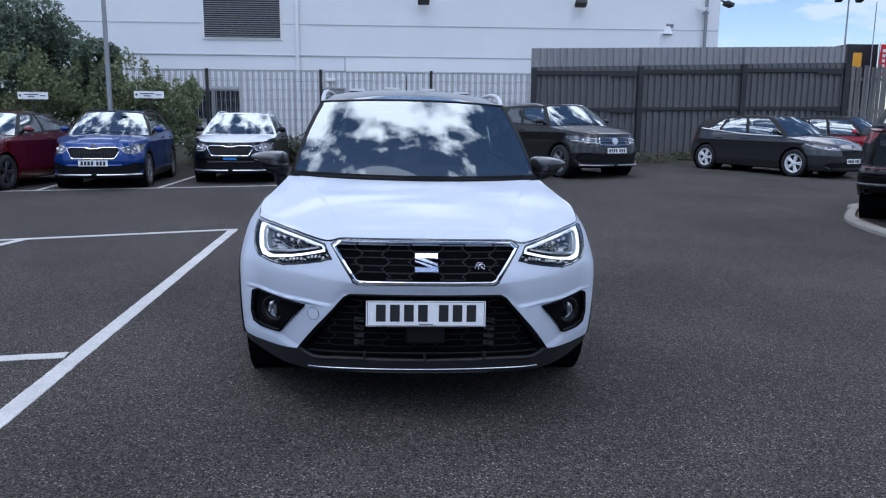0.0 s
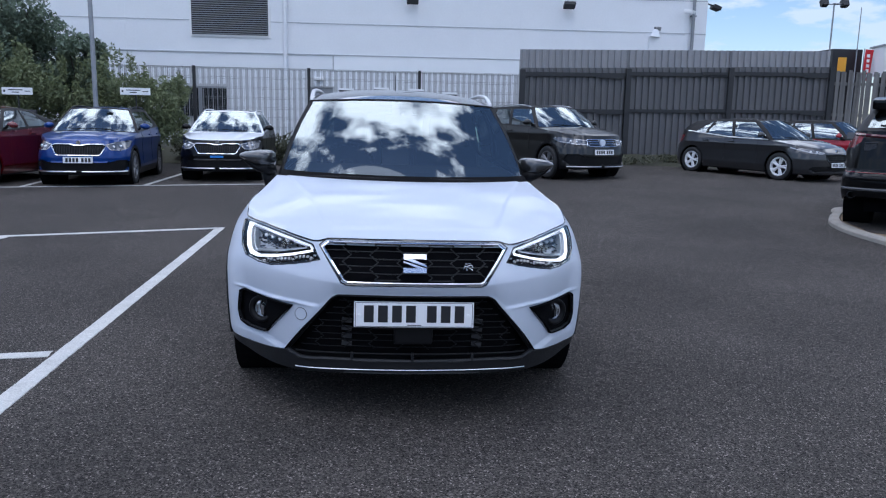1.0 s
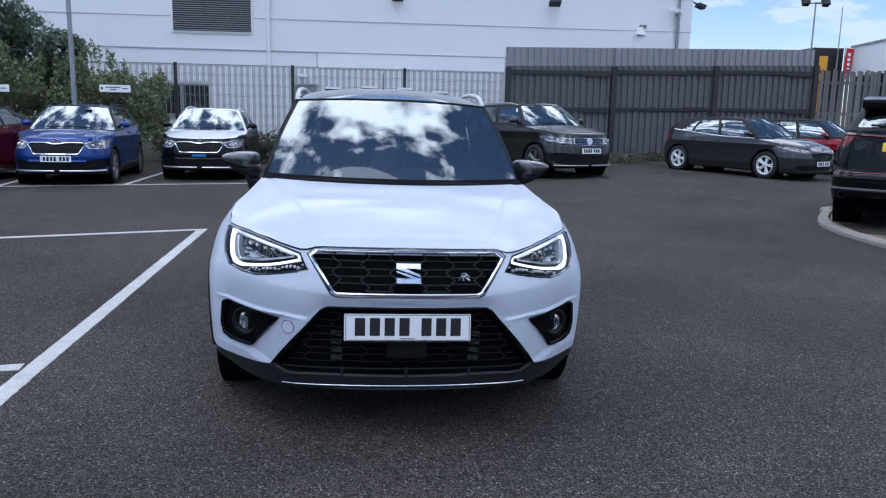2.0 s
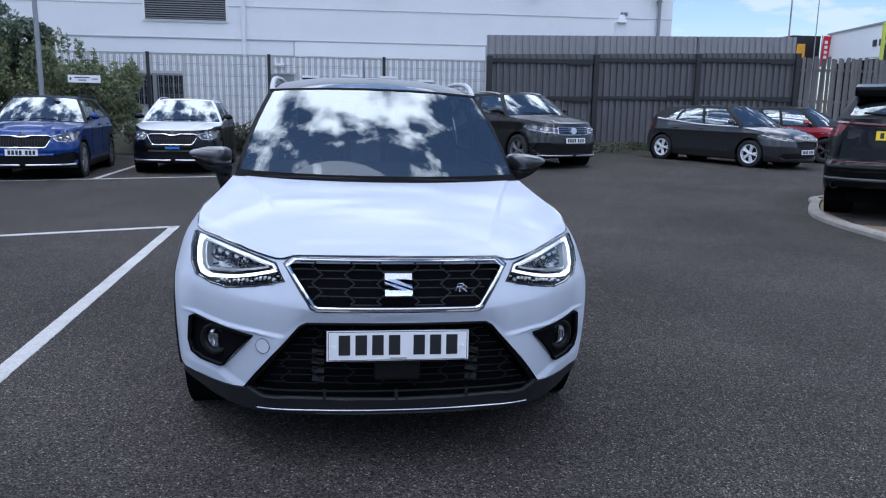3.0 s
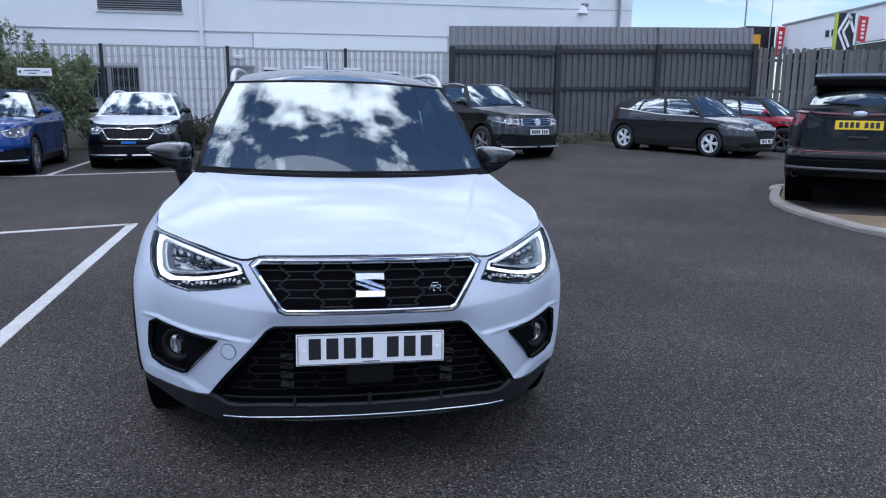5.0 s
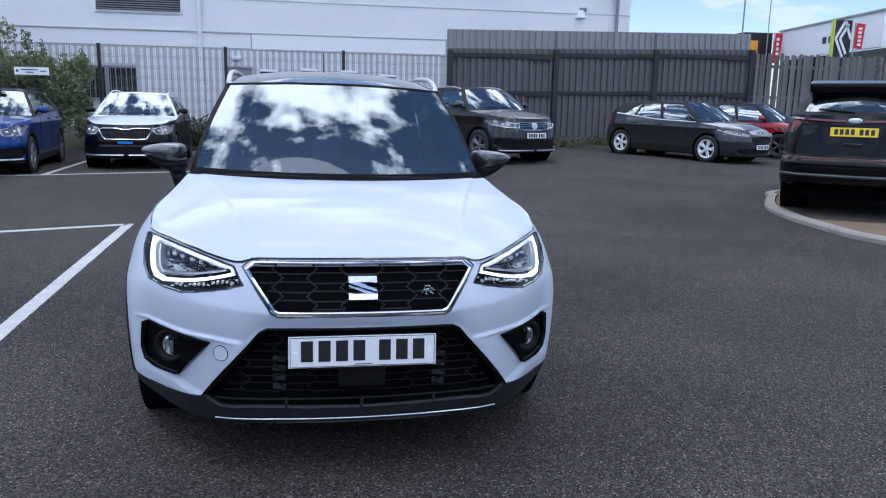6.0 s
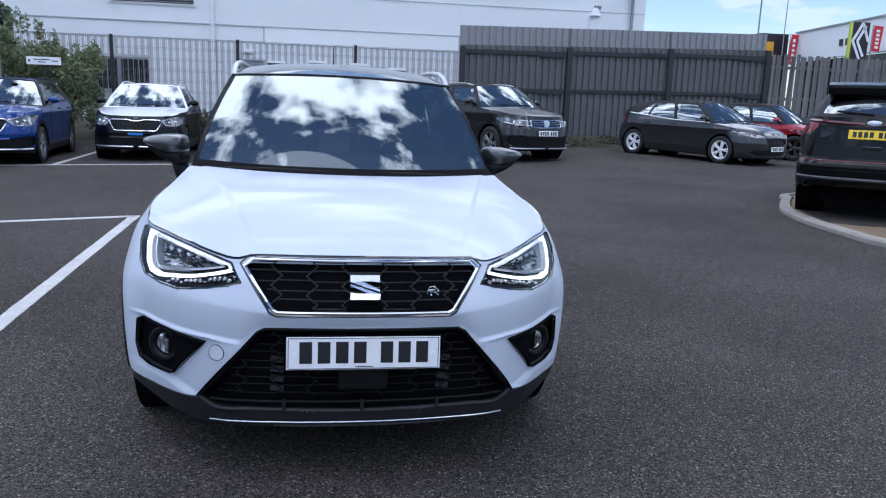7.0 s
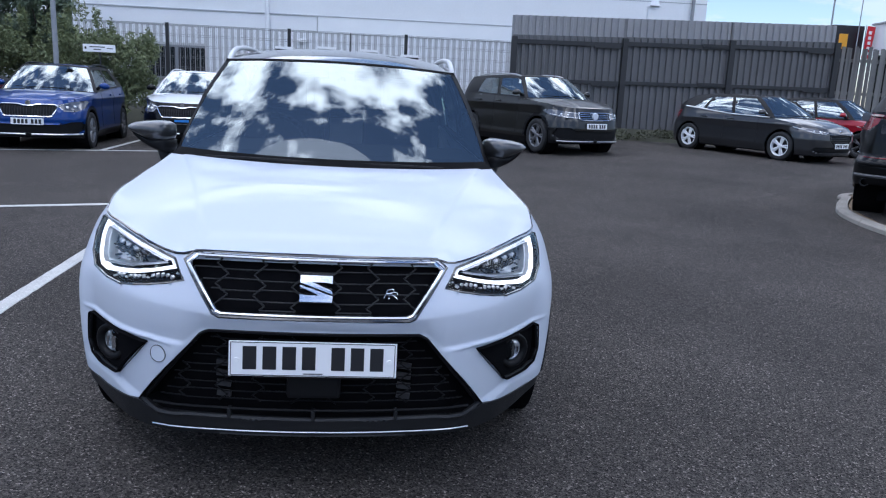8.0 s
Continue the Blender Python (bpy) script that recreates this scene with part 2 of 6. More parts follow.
def kerb_stones(parent, outline, width, z0, z1, piece=0.9):
    """Kerb stones laid along the outline, each with a chamfered edge."""
    pts = [Vector((*p, 0)) for p in outline]
    pts.append(pts[0])
    run, acc = [pts[0]], 0.0
    k = 0
    while k < len(pts) - 1:
        seg = pts[k + 1] - pts[k]
        acc += seg.length
        run.append(pts[k + 1])
        if acc >= piece or k == len(pts) - 2:
            bm = bmesh.new()
            rows = []
            for n, p in enumerate(run):
                a, b = run[max(n - 1, 0)], run[min(n + 1, len(run) - 1)]
                w = (b - a).normalized()
                side = Vector((-w.y, w.x, 0))
                q = p + (w * 0.006 if n == 0 else -w * 0.006 if n == len(run) - 1 else Vector())
                rows.append([bm.verts.new(q + side * o + Vector((0, 0, z))) for o, z in ((0, z0), (0, z1 - 0.025), (-0.025, z1), (-width, z1), (-width, z0))])
            for r, t in zip(rows, rows[1:]):
                for m in range(4):
                    bm.faces.new((r[m], r[m + 1], t[m + 1], t[m]))
            bm.faces.new(rows[0])
            bm.faces.new(rows[-1][::-1])
            bmesh.ops.recalc_face_normals(bm, faces=bm.faces)
            part("kerb_stone", bm, KERB, parent)
            run, acc = [pts[k + 1]], 0.0
        k += 1


kerb = thing("kerb", pose(0, 0, 0), "pale worn concrete kerb round the island", "kerb", kind="structure")
kerb_stones(kerb, ISLAND[::-1], 0.135, -0.02, 0.07)


def build_verge():
    """The bank of soil and weeds at the foot of the fences."""
    bm = bmesh.new()
    rows = []
    for y, z in ((18.9, 0.02), (19.3, 0.17), (19.8, 0.22), (20.3, 0.4), (21.2, 0.42), (25.2, 0.42)):
        rows.append([bm.verts.new((x, y + 0.12 * noise.noise((x * 0.9, y, 0)), z + (0.06 * noise.noise((x * 1.7, y * 2, 3)) if z > 0 else 0))) for x in np.arange(-26, 40, 0.5)])
    for r, s in zip(rows, rows[1:]):
        for k in range(len(r) - 1):
            bm.faces.new((r[k], r[k + 1], s[k + 1], s[k]))
    return structure("verge", bm, material("verge_soil", (0.05, 0.05, 0.032), 0.95, vary=0.4, scale=2, fine=0.3, bump=0.8, bump_scale=30), "low bank of soil and weeds along the fence", "verge", smooth=True)


build_verge()


def leaves(name, spots, size, mat, seed, parent=None):
    """Many small folded leaves round the given (centre, radii, count) clumps."""
    rng = np.random.RandomState(seed)
    verts, faces = [], []
    for (cx, cy, cz), (rx, ry, rz), count in spots:
        d = rng.normal(size=(count, 3))
        d /= np.linalg.norm(d, axis=1)[:, None]
        r = rng.uniform(0.55, 1.05, count)[:, None]
        c = d * r * (rx, ry, rz) + (cx, cy, cz)
        a = rng.normal(size=(count, 3))
        a /= np.linalg.norm(a, axis=1)[:, None]
        b = np.cross(a, rng.normal(size=(count, 3)))
        b /= np.linalg.norm(b, axis=1)[:, None]
        s = size * rng.uniform(0.6, 1.4, count)[:, None]
        n = np.cross(a, b)
        base = len(verts) * 0 + sum(len(v) for v in verts)
        quad = np.stack([c - a * s, c + b * s * 0.45 + n * s * 0.12, c + a * s, c - b * s * 0.45 + n * s * 0.12], 1).reshape(-1, 3)
        k = np.arange(count) * 4 + base
        verts.append(quad)
        faces.append(np.concatenate([np.stack([k, k + 1, k + 2], 1), np.stack([k, k + 2, k + 3], 1)]))
    me = bpy.data.meshes.new(name)
    me.from_pydata(np.concatenate(verts).tolist(), [], np.concatenate(faces).tolist())
    me.materials.append(mat)
    ob = new(name, me)
    if parent is not None:
        ob.parent = parent
    return ob


def build_hedge():
    rng = random.Random(5)
    spots = []
    for k in range(150):
        x = rng.uniform(-15.5, -5.75)
        h = 2.38 + 0.25 * math.sin(x * 1.7) + rng.uniform(-0.2, 0.25) - (0.6 if x > -6.7 else 0)
        z = rng.uniform(0.25, h)
        spots.append(((x, 17.3 + rng.uniform(-0.75, 0.7), z), (0.42, 0.36, 0.36), 640))
    for k in range(90):
        x = rng.uniform(-15.5, -5.6)
        h = 2.55 + 0.25 * math.sin(x * 1.7) + rng.uniform(-0.3, 0.3) - (0.6 if x > -6.7 else 0)
        spots.append(((x, 17.3 + rng.uniform(-0.8, 0.6), h), (0.10, 0.10, 0.30), 70))
    hedge = leaves("hedge", spots, 0.047, LEAF_PALE, 3)
    tagged(hedge, "dense untrimmed green hedge behind the parking bays", "hedge", kind="stuff")
    weeds = []
    for k in range(60):
        weeds.append(((rng.uniform(-5.5, 13), 19.5 + rng.uniform(-0.3, 0.8), 0.2 + rng.uniform(0, 0.2)), (0.3, 0.25, 0.12), 60))
    for k in range(70):
        weeds.append(((rng.uniform(-6.3, -1.8), 18.9 + rng.uniform(-0.3, 0.5), 0.25 + rng.uniform(0, 0.45)), (0.28, 0.25, 0.3), 110))
    tagged(leaves("weeds", weeds, 0.05, WEED, 8), "low weeds and grass at the foot of the fence", "weeds", kind="stuff")


def build_tree(base, height, crown, seed):
    """A multi-stemmed evergreen tree: trunk with limbs, and a crown of many small leaves with gaps."""
    rng = random.Random(seed)
    tree = thing("tree", pose(*base), "dark green bushy tree with an uneven crown behind the hedge", "tree", "trees behind the hedge")
    bm = bmesh.new()
    tube(bm, (0, 0, -0.1), (0.05, 0, height * 0.5), 0.13, 0.08)
    tips = []
    for k in range(16):
        a, t = rng.uniform(0, 6.28), rng.uniform(0.25, 0.55)
        p = Vector((0.03, 0, height * t))
        q = p + Vector((math.cos(a) * crown * rng.uniform(0.5, 0.95), math.sin(a) * crown * rng.uniform(0.4, 0.8), height * rng.uniform(0.12, 0.42)))
        tube(bm, p, q, 0.05, 0.012, 6)
        tips.append(q)
        tips.append(p.lerp(q, 0.6) + Vector((rng.uniform(-0.3, 0.3), rng.uniform(-0.3, 0.3), rng.uniform(0, 0.5))))
    part("trunk", bm, BARK, tree)
    spots = [((*q,), (crown * 0.30, crown * 0.28, crown * 0.24), 420) for q in tips]
    spots += [((rng.uniform(-0.5, 0.5) * crown, rng.uniform(-0.5, 0.5) * crown, height * rng.uniform(0.4, 0.95)), (crown * 0.33, crown * 0.3, crown * 0.26), 420) for k in range(14)]
    leaves("crown", spots, 0.06, LEAF, seed, tree)


build_hedge()
build_tree((-10.6, 18.3, 0), 5.0, 1.5, 1)
build_tree((-8.75, 18.6, 0), 3.5, 1.0, 2)
build_tree((-13.2, 18.2, 0), 5.6, 1.8, 3)


# ---- building ----
def build_building():
    """A tall metal-clad shed: flat panels with joints, louvre, pipes, window, door and lamps, behind the fence."""
    hall = thing("building", pose(0, 25, 0), "pale blue-grey metal-clad industrial building with horizontal panel joints", "building", kind="structure")
    x0, x1, top = -34.0, 11.7, 8.4
    part("wall", boxed((x1 - x0, 0.25, top - 3.68), ((x0 + x1) / 2, 0.125, (top + 3.68) / 2)), CLAD, hall, "smooth pale cladding")
    part("wall", boxed((-8.07 - x0, 0.25, 3.65), ((x0 - 8.07) / 2, 0.15, 3.65 / 2)), CLAD_SHADED, hall)
    part("wall", boxed((-3.1 + 6.1, 0.25, 3.65), ((-3.1 - 6.1) / 2, 0.15, 3.65 / 2)), CLAD_SHADED, hall)
    part("wall", boxed((x1 + 2.25, 0.25, 3.65), ((x1 - 2.25) / 2, 0.15, 3.65 / 2)), CLAD_SHADED, hall)
    part("wall", boxed((1.97, 0.25, 1.35), (-7.085, 0.15, 0.675)), CLAD_SHADED, hall)
    part("wall", boxed((1.97, 0.25, 1.2), (-7.085, 0.15, 3.05)), CLAD_SHADED, hall)
    part("wall", boxed((0.85, 0.25, 1.15), (-2.675, 0.15, 3.075)), CLAD_SHADED, hall)
    part("fascia_sheet", boxed((-2.25 - x0, 0.02, 0.50), ((x0 - 2.25) / 2, 0.012, 3.39)), CLAD, hall)
    part("side_wall", boxed((0.25, 30, top), (x1 - 0.125, 15.27, top / 2)), CLAD, hall)
    part("roof", boxed((x1 - x0 + 0.3, 30.6, 0.16), ((x0 + x1) / 2, 15.1, top + 0.08), bevel=0.02), SEAM, hall)
    for z in (4.77, 5.95, 7.1):
        part("panel_joint", boxed((x1 - x0 - 0.02, 0.02, 0.028), ((x0 + x1) / 2, -0.006, z)), SEAM, hall)
    part("panel_joint", boxed((x1 - x0 - 0.02, 0.05, 0.035), ((x0 + x1) / 2, -0.006, 3.665)), SEAM, hall)
    for x in (-22, -15.9, -9.65, -3.6, 4.72, 10.95):
        part("panel_cover", boxed((0.16, 0.012, top - 3.72), (x, -0.008, (top + 3.72) / 2), bevel=0.003), CLAD, hall)
    part("pale_panel", boxed((6.85, 0.02, 0.52), (1.225, -0.006, 3.38)), material("pale_cladding", (0.88, 0.89, 0.9), 0.5, vary=0.06, scale=0.6), hall, "paler smooth sheet panel")
    # ribs of the lower wall
    xs = [x for x in np.arange(-16, 4.6, 0.215) if not (-8.2 < x < -6.0) and not (-3.2 < x < -2.2)]
    rib = boxed((0.10, 0.035, 2.7), bevel=0.006)
    first = part("rib", rib, CLAD, hall)
    first.location = (xs[0], 0.015, 1.75)
    for x in xs[1:]:
        part("rib", first.data, None, hall).location = (x, 0.015, 1.75)
    short = boxed((0.10, 0.035, 0.55), bevel=0.006)
    top_rib = part("rib", short, CLAD, hall)
    spots = [x for x in np.arange(-8.1, -6.0, 0.215)] + [x for x in np.arange(-3.1, -2.2, 0.215)]
    top_rib.location = (spots[0], 0.012, 2.82)
    for x in spots[1:]:
        part("rib", top_rib.data, None, hall).location = (float(x), 0.012, 2.82)
    # louvre
    vent = part("louvre_frame", boxed((2.86, 0.06, 1.62), (-5.89, -0.02, 5.02)), SIGN_WHITE, hall, "white louvre surround")
    part("louvre_back", boxed((2.7, 0.02, 1.48), (-5.89, -0.056, 5.02)), INK, vent)
    slat = boxed((2.7, 0.06, 0.008), (0, 0, 0), (38, 0, 0))
    one = part("slat", slat, LOUVRE, vent)
    one.location = (-5.89, -0.075, 4.32)
    for k in range(1, 20):
        part("slat", one.data, None, vent).location = (-5.89, -0.075, 4.32 + 0.0745 * k)
    # window with bars
    win = part("window_frame", boxed((1.97, 0.08, 0.06), (-7.085, 0.06, 2.42)), LOUVRE, hall)
    part("sill", boxed((2.05, 0.16, 0.05), (-7.085, 0.0, 1.36)), LOUVRE, win)
    part("mullion", boxed((0.1, 0.08, 1.05), (-7.05, 0.06, 1.9)), LOUVRE, win)
    for x in (-7.56, -6.55):
        part("pane", boxed((0.93, 0.02, 1.05), (x, 0.11, 1.9)), WINDOW, win)
    for x in np.arange(-7.95, -6.1, 0.17):
        part("window_bar", tube(bmesh.new(), (x, 0.0, 1.38), (x, 0.0, 2.42), 0.012, segments=8), LOUVRE, win)
    door = part("door", boxed((0.85, 0.06, 2.1), (-2.675, 0.1, 1.45), bevel=0.005), LOUVRE, hall, "grey steel door")
    part("door_handle", boxed((0.14, 0.04, 0.03), (-2.4, 0.05, 1.45)), SILVER_DULL, door)
    part("bulkhead_lamp", boxed((0.34, 0.1, 0.12), (-2.75, -0.05, 2.82), bevel=0.02), SIGN_WHITE, hall)
    # pipes
    for x, r, z0, mat in ((-3.93, 0.075, 0.2, CLAD), (11.14, 0.06, 0.2, LOUVRE)):
        pipe = part("downpipe", tube(bmesh.new(), (x, -0.12, z0), (x, -0.12, top), r, segments=14), mat, hall)
        for z in (1.2, 3.2, 5.4, 7.4):
            part("pipe_bracket", boxed((0.2, 0.14, 0.05), (x, -0.07, z)), mat, pipe)
    # lamps, camera and vent hood
    for x in (0.65, 6.38):
        lamp = part("floodlight", boxed((0.42, 0.3, 0.14), (x, -0.32, 5.62), (-28, 0, 0), 0.03), DARK_STEEL, hall, "black wall floodlight")
        part("bracket", tube(bmesh.new(), (x, 0, 5.8), (x, -0.28, 5.68), 0.03), DARK_STEEL, lamp)
    lamp = part("floodlight", boxed((0.3, 0.42, 0.14), (x1 + 0.35, 0.1, 5.75), (0, 20, 0), 0.03), DARK_STEEL, hall)
    part("bracket", tube(bmesh.new(), (x1, 0.1, 5.9), (x1 + 0.3, 0.1, 5.8), 0.03), DARK_STEEL, lamp)
    cctv = part("security_camera", boxed((0.14, 0.42, 0.12), (10.88, -0.35, 5.52), (12, 0, 35), 0.02), SIGN_WHITE, hall)
    part("bracket", tube(bmesh.new(), (10.95, 0, 5.62), (10.9, -0.3, 5.6), 0.025), SIGN_WHITE, cctv)
    hood = bmesh.new()
    bmesh.ops.create_cone(hood, cap_ends=True, segments=4, radius1=0.4, radius2=0.18, depth=0.28, matrix=pose(9.75, -0.05, 4.75, 0, 0, 45) @ Matrix.Diagonal((1, 0.5, 1, 1)))
    box(hood, (0.52, 0.16, 0.5), (9.75, -0.05, 4.36), bevel=0.01)
    part("vent_hood", hood, CLAD, hall, "small gabled vent hood")
    for dx in (-0.08, 0.03, 0.1):
        part("vent_stub", tube(bmesh.new(), (9.8 + dx, -0.05, 4.86), (9.8 + dx, -0.09, 4.98), 0.05, segments=8), LOUVRE, hall)


SILVER_DULL = material("dull_silver", (0.4, 0.4, 0.42), 0.4, metal=0.7, vary=0.1)
build_building()


def build_sky_screens():
    """Unseen plain walls, added to hold back low sky light and its reflections."""
    grey = material("sky_screen_grey", (0.42, 0.42, 0.42), 0.7, vary=0.15, scale=0.4, fine=0.1)
    for name, size, at in (("wall_south", (80, 0.4, 3.2), (0, -20, 1.6)), ("wall_west", (0.4, 40, 5.0), (-32, 3, 2.5))):
        structure(name, boxed(size, at, bevel=0.03), grey, "unseen plain grey wall added to screen off low sky light", "wall")


build_sky_screens()

# ---- fences ----
def build_mesh_fence():
    fence = thing("mesh_fence", pose(0, 20.5, 0), "tall galvanised welded wire mesh fence with dark posts", "fence", kind="structure")
    posts = (-16.3, -12.9, -9.5, -6.07, -2.62, 0.77, 3.9)

    def panel(width):
        bm = bmesh.new()
        for x in np.arange(0.05, width - 0.02, 0.055):
            box(bm, (0.005, 0.005, 2.42), (float(x), 0, 1.64))
        for z in (0.45, 0.75, 1.05, 1.35, 1.65, 1.95, 2.25, 2.55, 2.83):
            for dz in (0, 0.05):
                box(bm, (width, 0.007, 0.007), (width / 2, -0.006, z + dz - 0.03))
        return bm

    for a, b in zip(posts, posts[1:]):
        part("mesh_panel", panel(b - a), STEEL, fence).location = (a, -0.07, 0)
    for x in posts[1:-1]:
        part("post", boxed((0.09, 0.06, 2.9), (x, -0.12, 1.43), bevel=0.006), DARK_STEEL, fence, "dark steel post")


def build_corrugated():
    fence = thing("corrugated_fence", pose(0, 20.5, 0), "grey corrugated steel sheet fence on dark posts with a paler extension", "fence", kind="structure")

    def sheet(x0, x1, z0, z1, z1b, y, mat, pitch=0.21):
        bm = bmesh.new()
        rows = []
        x, k = x0, 0
        while x < x1:
            for dx, dy in ((0, 0), (0.06, -0.0), (0.08, -0.065), (0.15, -0.065), (0.17, 0.0)):
                if x + dx > x1:
                    break
                t = (x + dx - x0) / (x1 - x0)
                rows.append((bm.verts.new((x + dx, y + dy, z0)), bm.verts.new((x + dx, y + dy, z1 + (z1b - z1) * t))))
            x += pitch
        for a, b in zip(rows, rows[1:]):
            bm.faces.new((a[0], b[0], b[1], a[1]))
        return bm

    for n, (a, b) in enumerate(((3.95, 7.37), (7.37, 10.70), (10.70, 14.04))):
        part("sheet", sheet(a, b, 0.36, 3.05 + 0.09 * n, 3.13 + 0.09 * n, 0.0, SHEET), SHEET, fence)
        part("extension_sheet", sheet(a - 0.03, b + 0.02, 2.7, 3.62 + 0.065 * n, 3.685 + 0.065 * n, 0.07, SHEET_PALE), SHEET_PALE, fence, "paler corrugated extension sheet")
        for z, dz in ((2.88 + 0.08 * n, 0.13), (1.76 + 0.05 * n, 0.11)):
            w = b - a
            part("rail", boxed((w, 0.06, dz), ((a + b) / 2, -0.07, z), (0, -0.6, 0), 0.008), DARK_STEEL, fence)
            part("rail_lap", boxed((0.8, 0.03, 0.09), (b - 0.55, -0.11, z + 0.05 * (1 if n % 2 else -1))), DARK_STEEL, fence)
    for n, x in enumerate((3.99, 7.37, 10.70, 14.04)):
        part("post", boxed((0.17, 0.12, 3.0 + 0.1 * n), (x, -0.1, 1.5 + 0.05 * n), bevel=0.01), DARK_STEEL, fence, "dark steel post")


def build_timber_fence():
    fence = thing("timber_fence", pose(0, 20.5, 0), "weathered grey close-boarded timber fence with gaps between boards", "fence", kind="structure")
    rng = random.Random(4)
    board = boxed((0.115, 0.022, 3.0), (0, 0, 1.5), bevel=0.003)
    first = part("board", board, WOOD, fence)
    first.location = (14.3, -0.02, 0.2)
    x = 14.44
    while x < 27:
        ob = part("board", first.data, None, fence)
        ob.matrix_basis = pose(x, -0.02 + rng.choice((0, 0.045)), 0.2 + rng.uniform(-0.05, 0.05), 0, rng.uniform(-1.2, 1.2), 0)
        x += rng.choice((0.116, 0.118, 0.122, 0.130, 0.148))
    for z in (0.8, 1.8, 2.8):
        part("rail", boxed((13, 0.05, 0.1), (20.6, 0.09, z)), WOOD, fence)


build_mesh_fence()
build_corrugated()
build_timber_fence()


# ---- posts and signs ----
def build_lamp_post(x, y, height, r, name="lamp_post", label="slim grey steel lamp post rising from the hedge", head=True):
    post = thing(name, pose(x, y, 0), label, "lamp post")
    part("base", tube(bmesh.new(), (0, 0, -0.05), (0, 0, 1.1), r * 1.5, r * 1.45, 16), GALV, post)
    part("column", tube(bmesh.new(), (0, 0, 1.1), (0, 0, height), r, r * 0.7, 16), GALV, post)
    if head:
        for dx in (-0.9, 0.9) if r > 0.08 else ():
            part("floodlight", boxed((0.55, 0.5, 0.6), (dx, 0, height + 0.1), (-25, 0, 0), 0.05), DARK_STEEL, post)
            part("arm", tube(bmesh.new(), (0, 0, height), (dx, 0, height), 0.05), GALV, post)
        part("lantern", boxed((0.6, 0.26, 0.12), (0.2, 0, height + 0.04), bevel=0.04), GALV, post)
    return post


build_lamp_post(-7.2, 15.6, 8.0, 0.058)
build_lamp_post(37.4, 60, 11.8, 0.09, label="distant slim lighting column beyond the fence")
build_lamp_post(36.69, 55, 10.8, 0.05, label="thin distant mast beyond the fence", head=False)


def bay_sign(x, z):
    sign = thing("parking_sign", pose(x, 15.9, 0, 0, 0, 0), "white rectangular parking bay sign with dark lettering on a post", "sign", "bay signs")
    part("panel", boxed((0.72, 0.015, 0.17), (0, 0, z), bevel=0.003), SIGN_WHITE, sign)
    part("post", tube(bmesh.new(), (0, 0.04, 0), (0, 0.04, z + 0.05), 0.016), DARK_STEEL, sign)
    for dx, dz, w, h in ((-0.04, 0.028, 0.34, 0.02), (-0.04, -0.028, 0.16, 0.02), (0.24, 0.0, 0.13, 0.018), (-0.3, 0.0, 0.04, 0.05)):
        part("lettering_bar", boxed((w, 0.004, h), (dx, -0.0095, z + dz)), INK, sign)


bay_sign(-6.36, 1.93)
bay_sign(-9.15, 1.88)


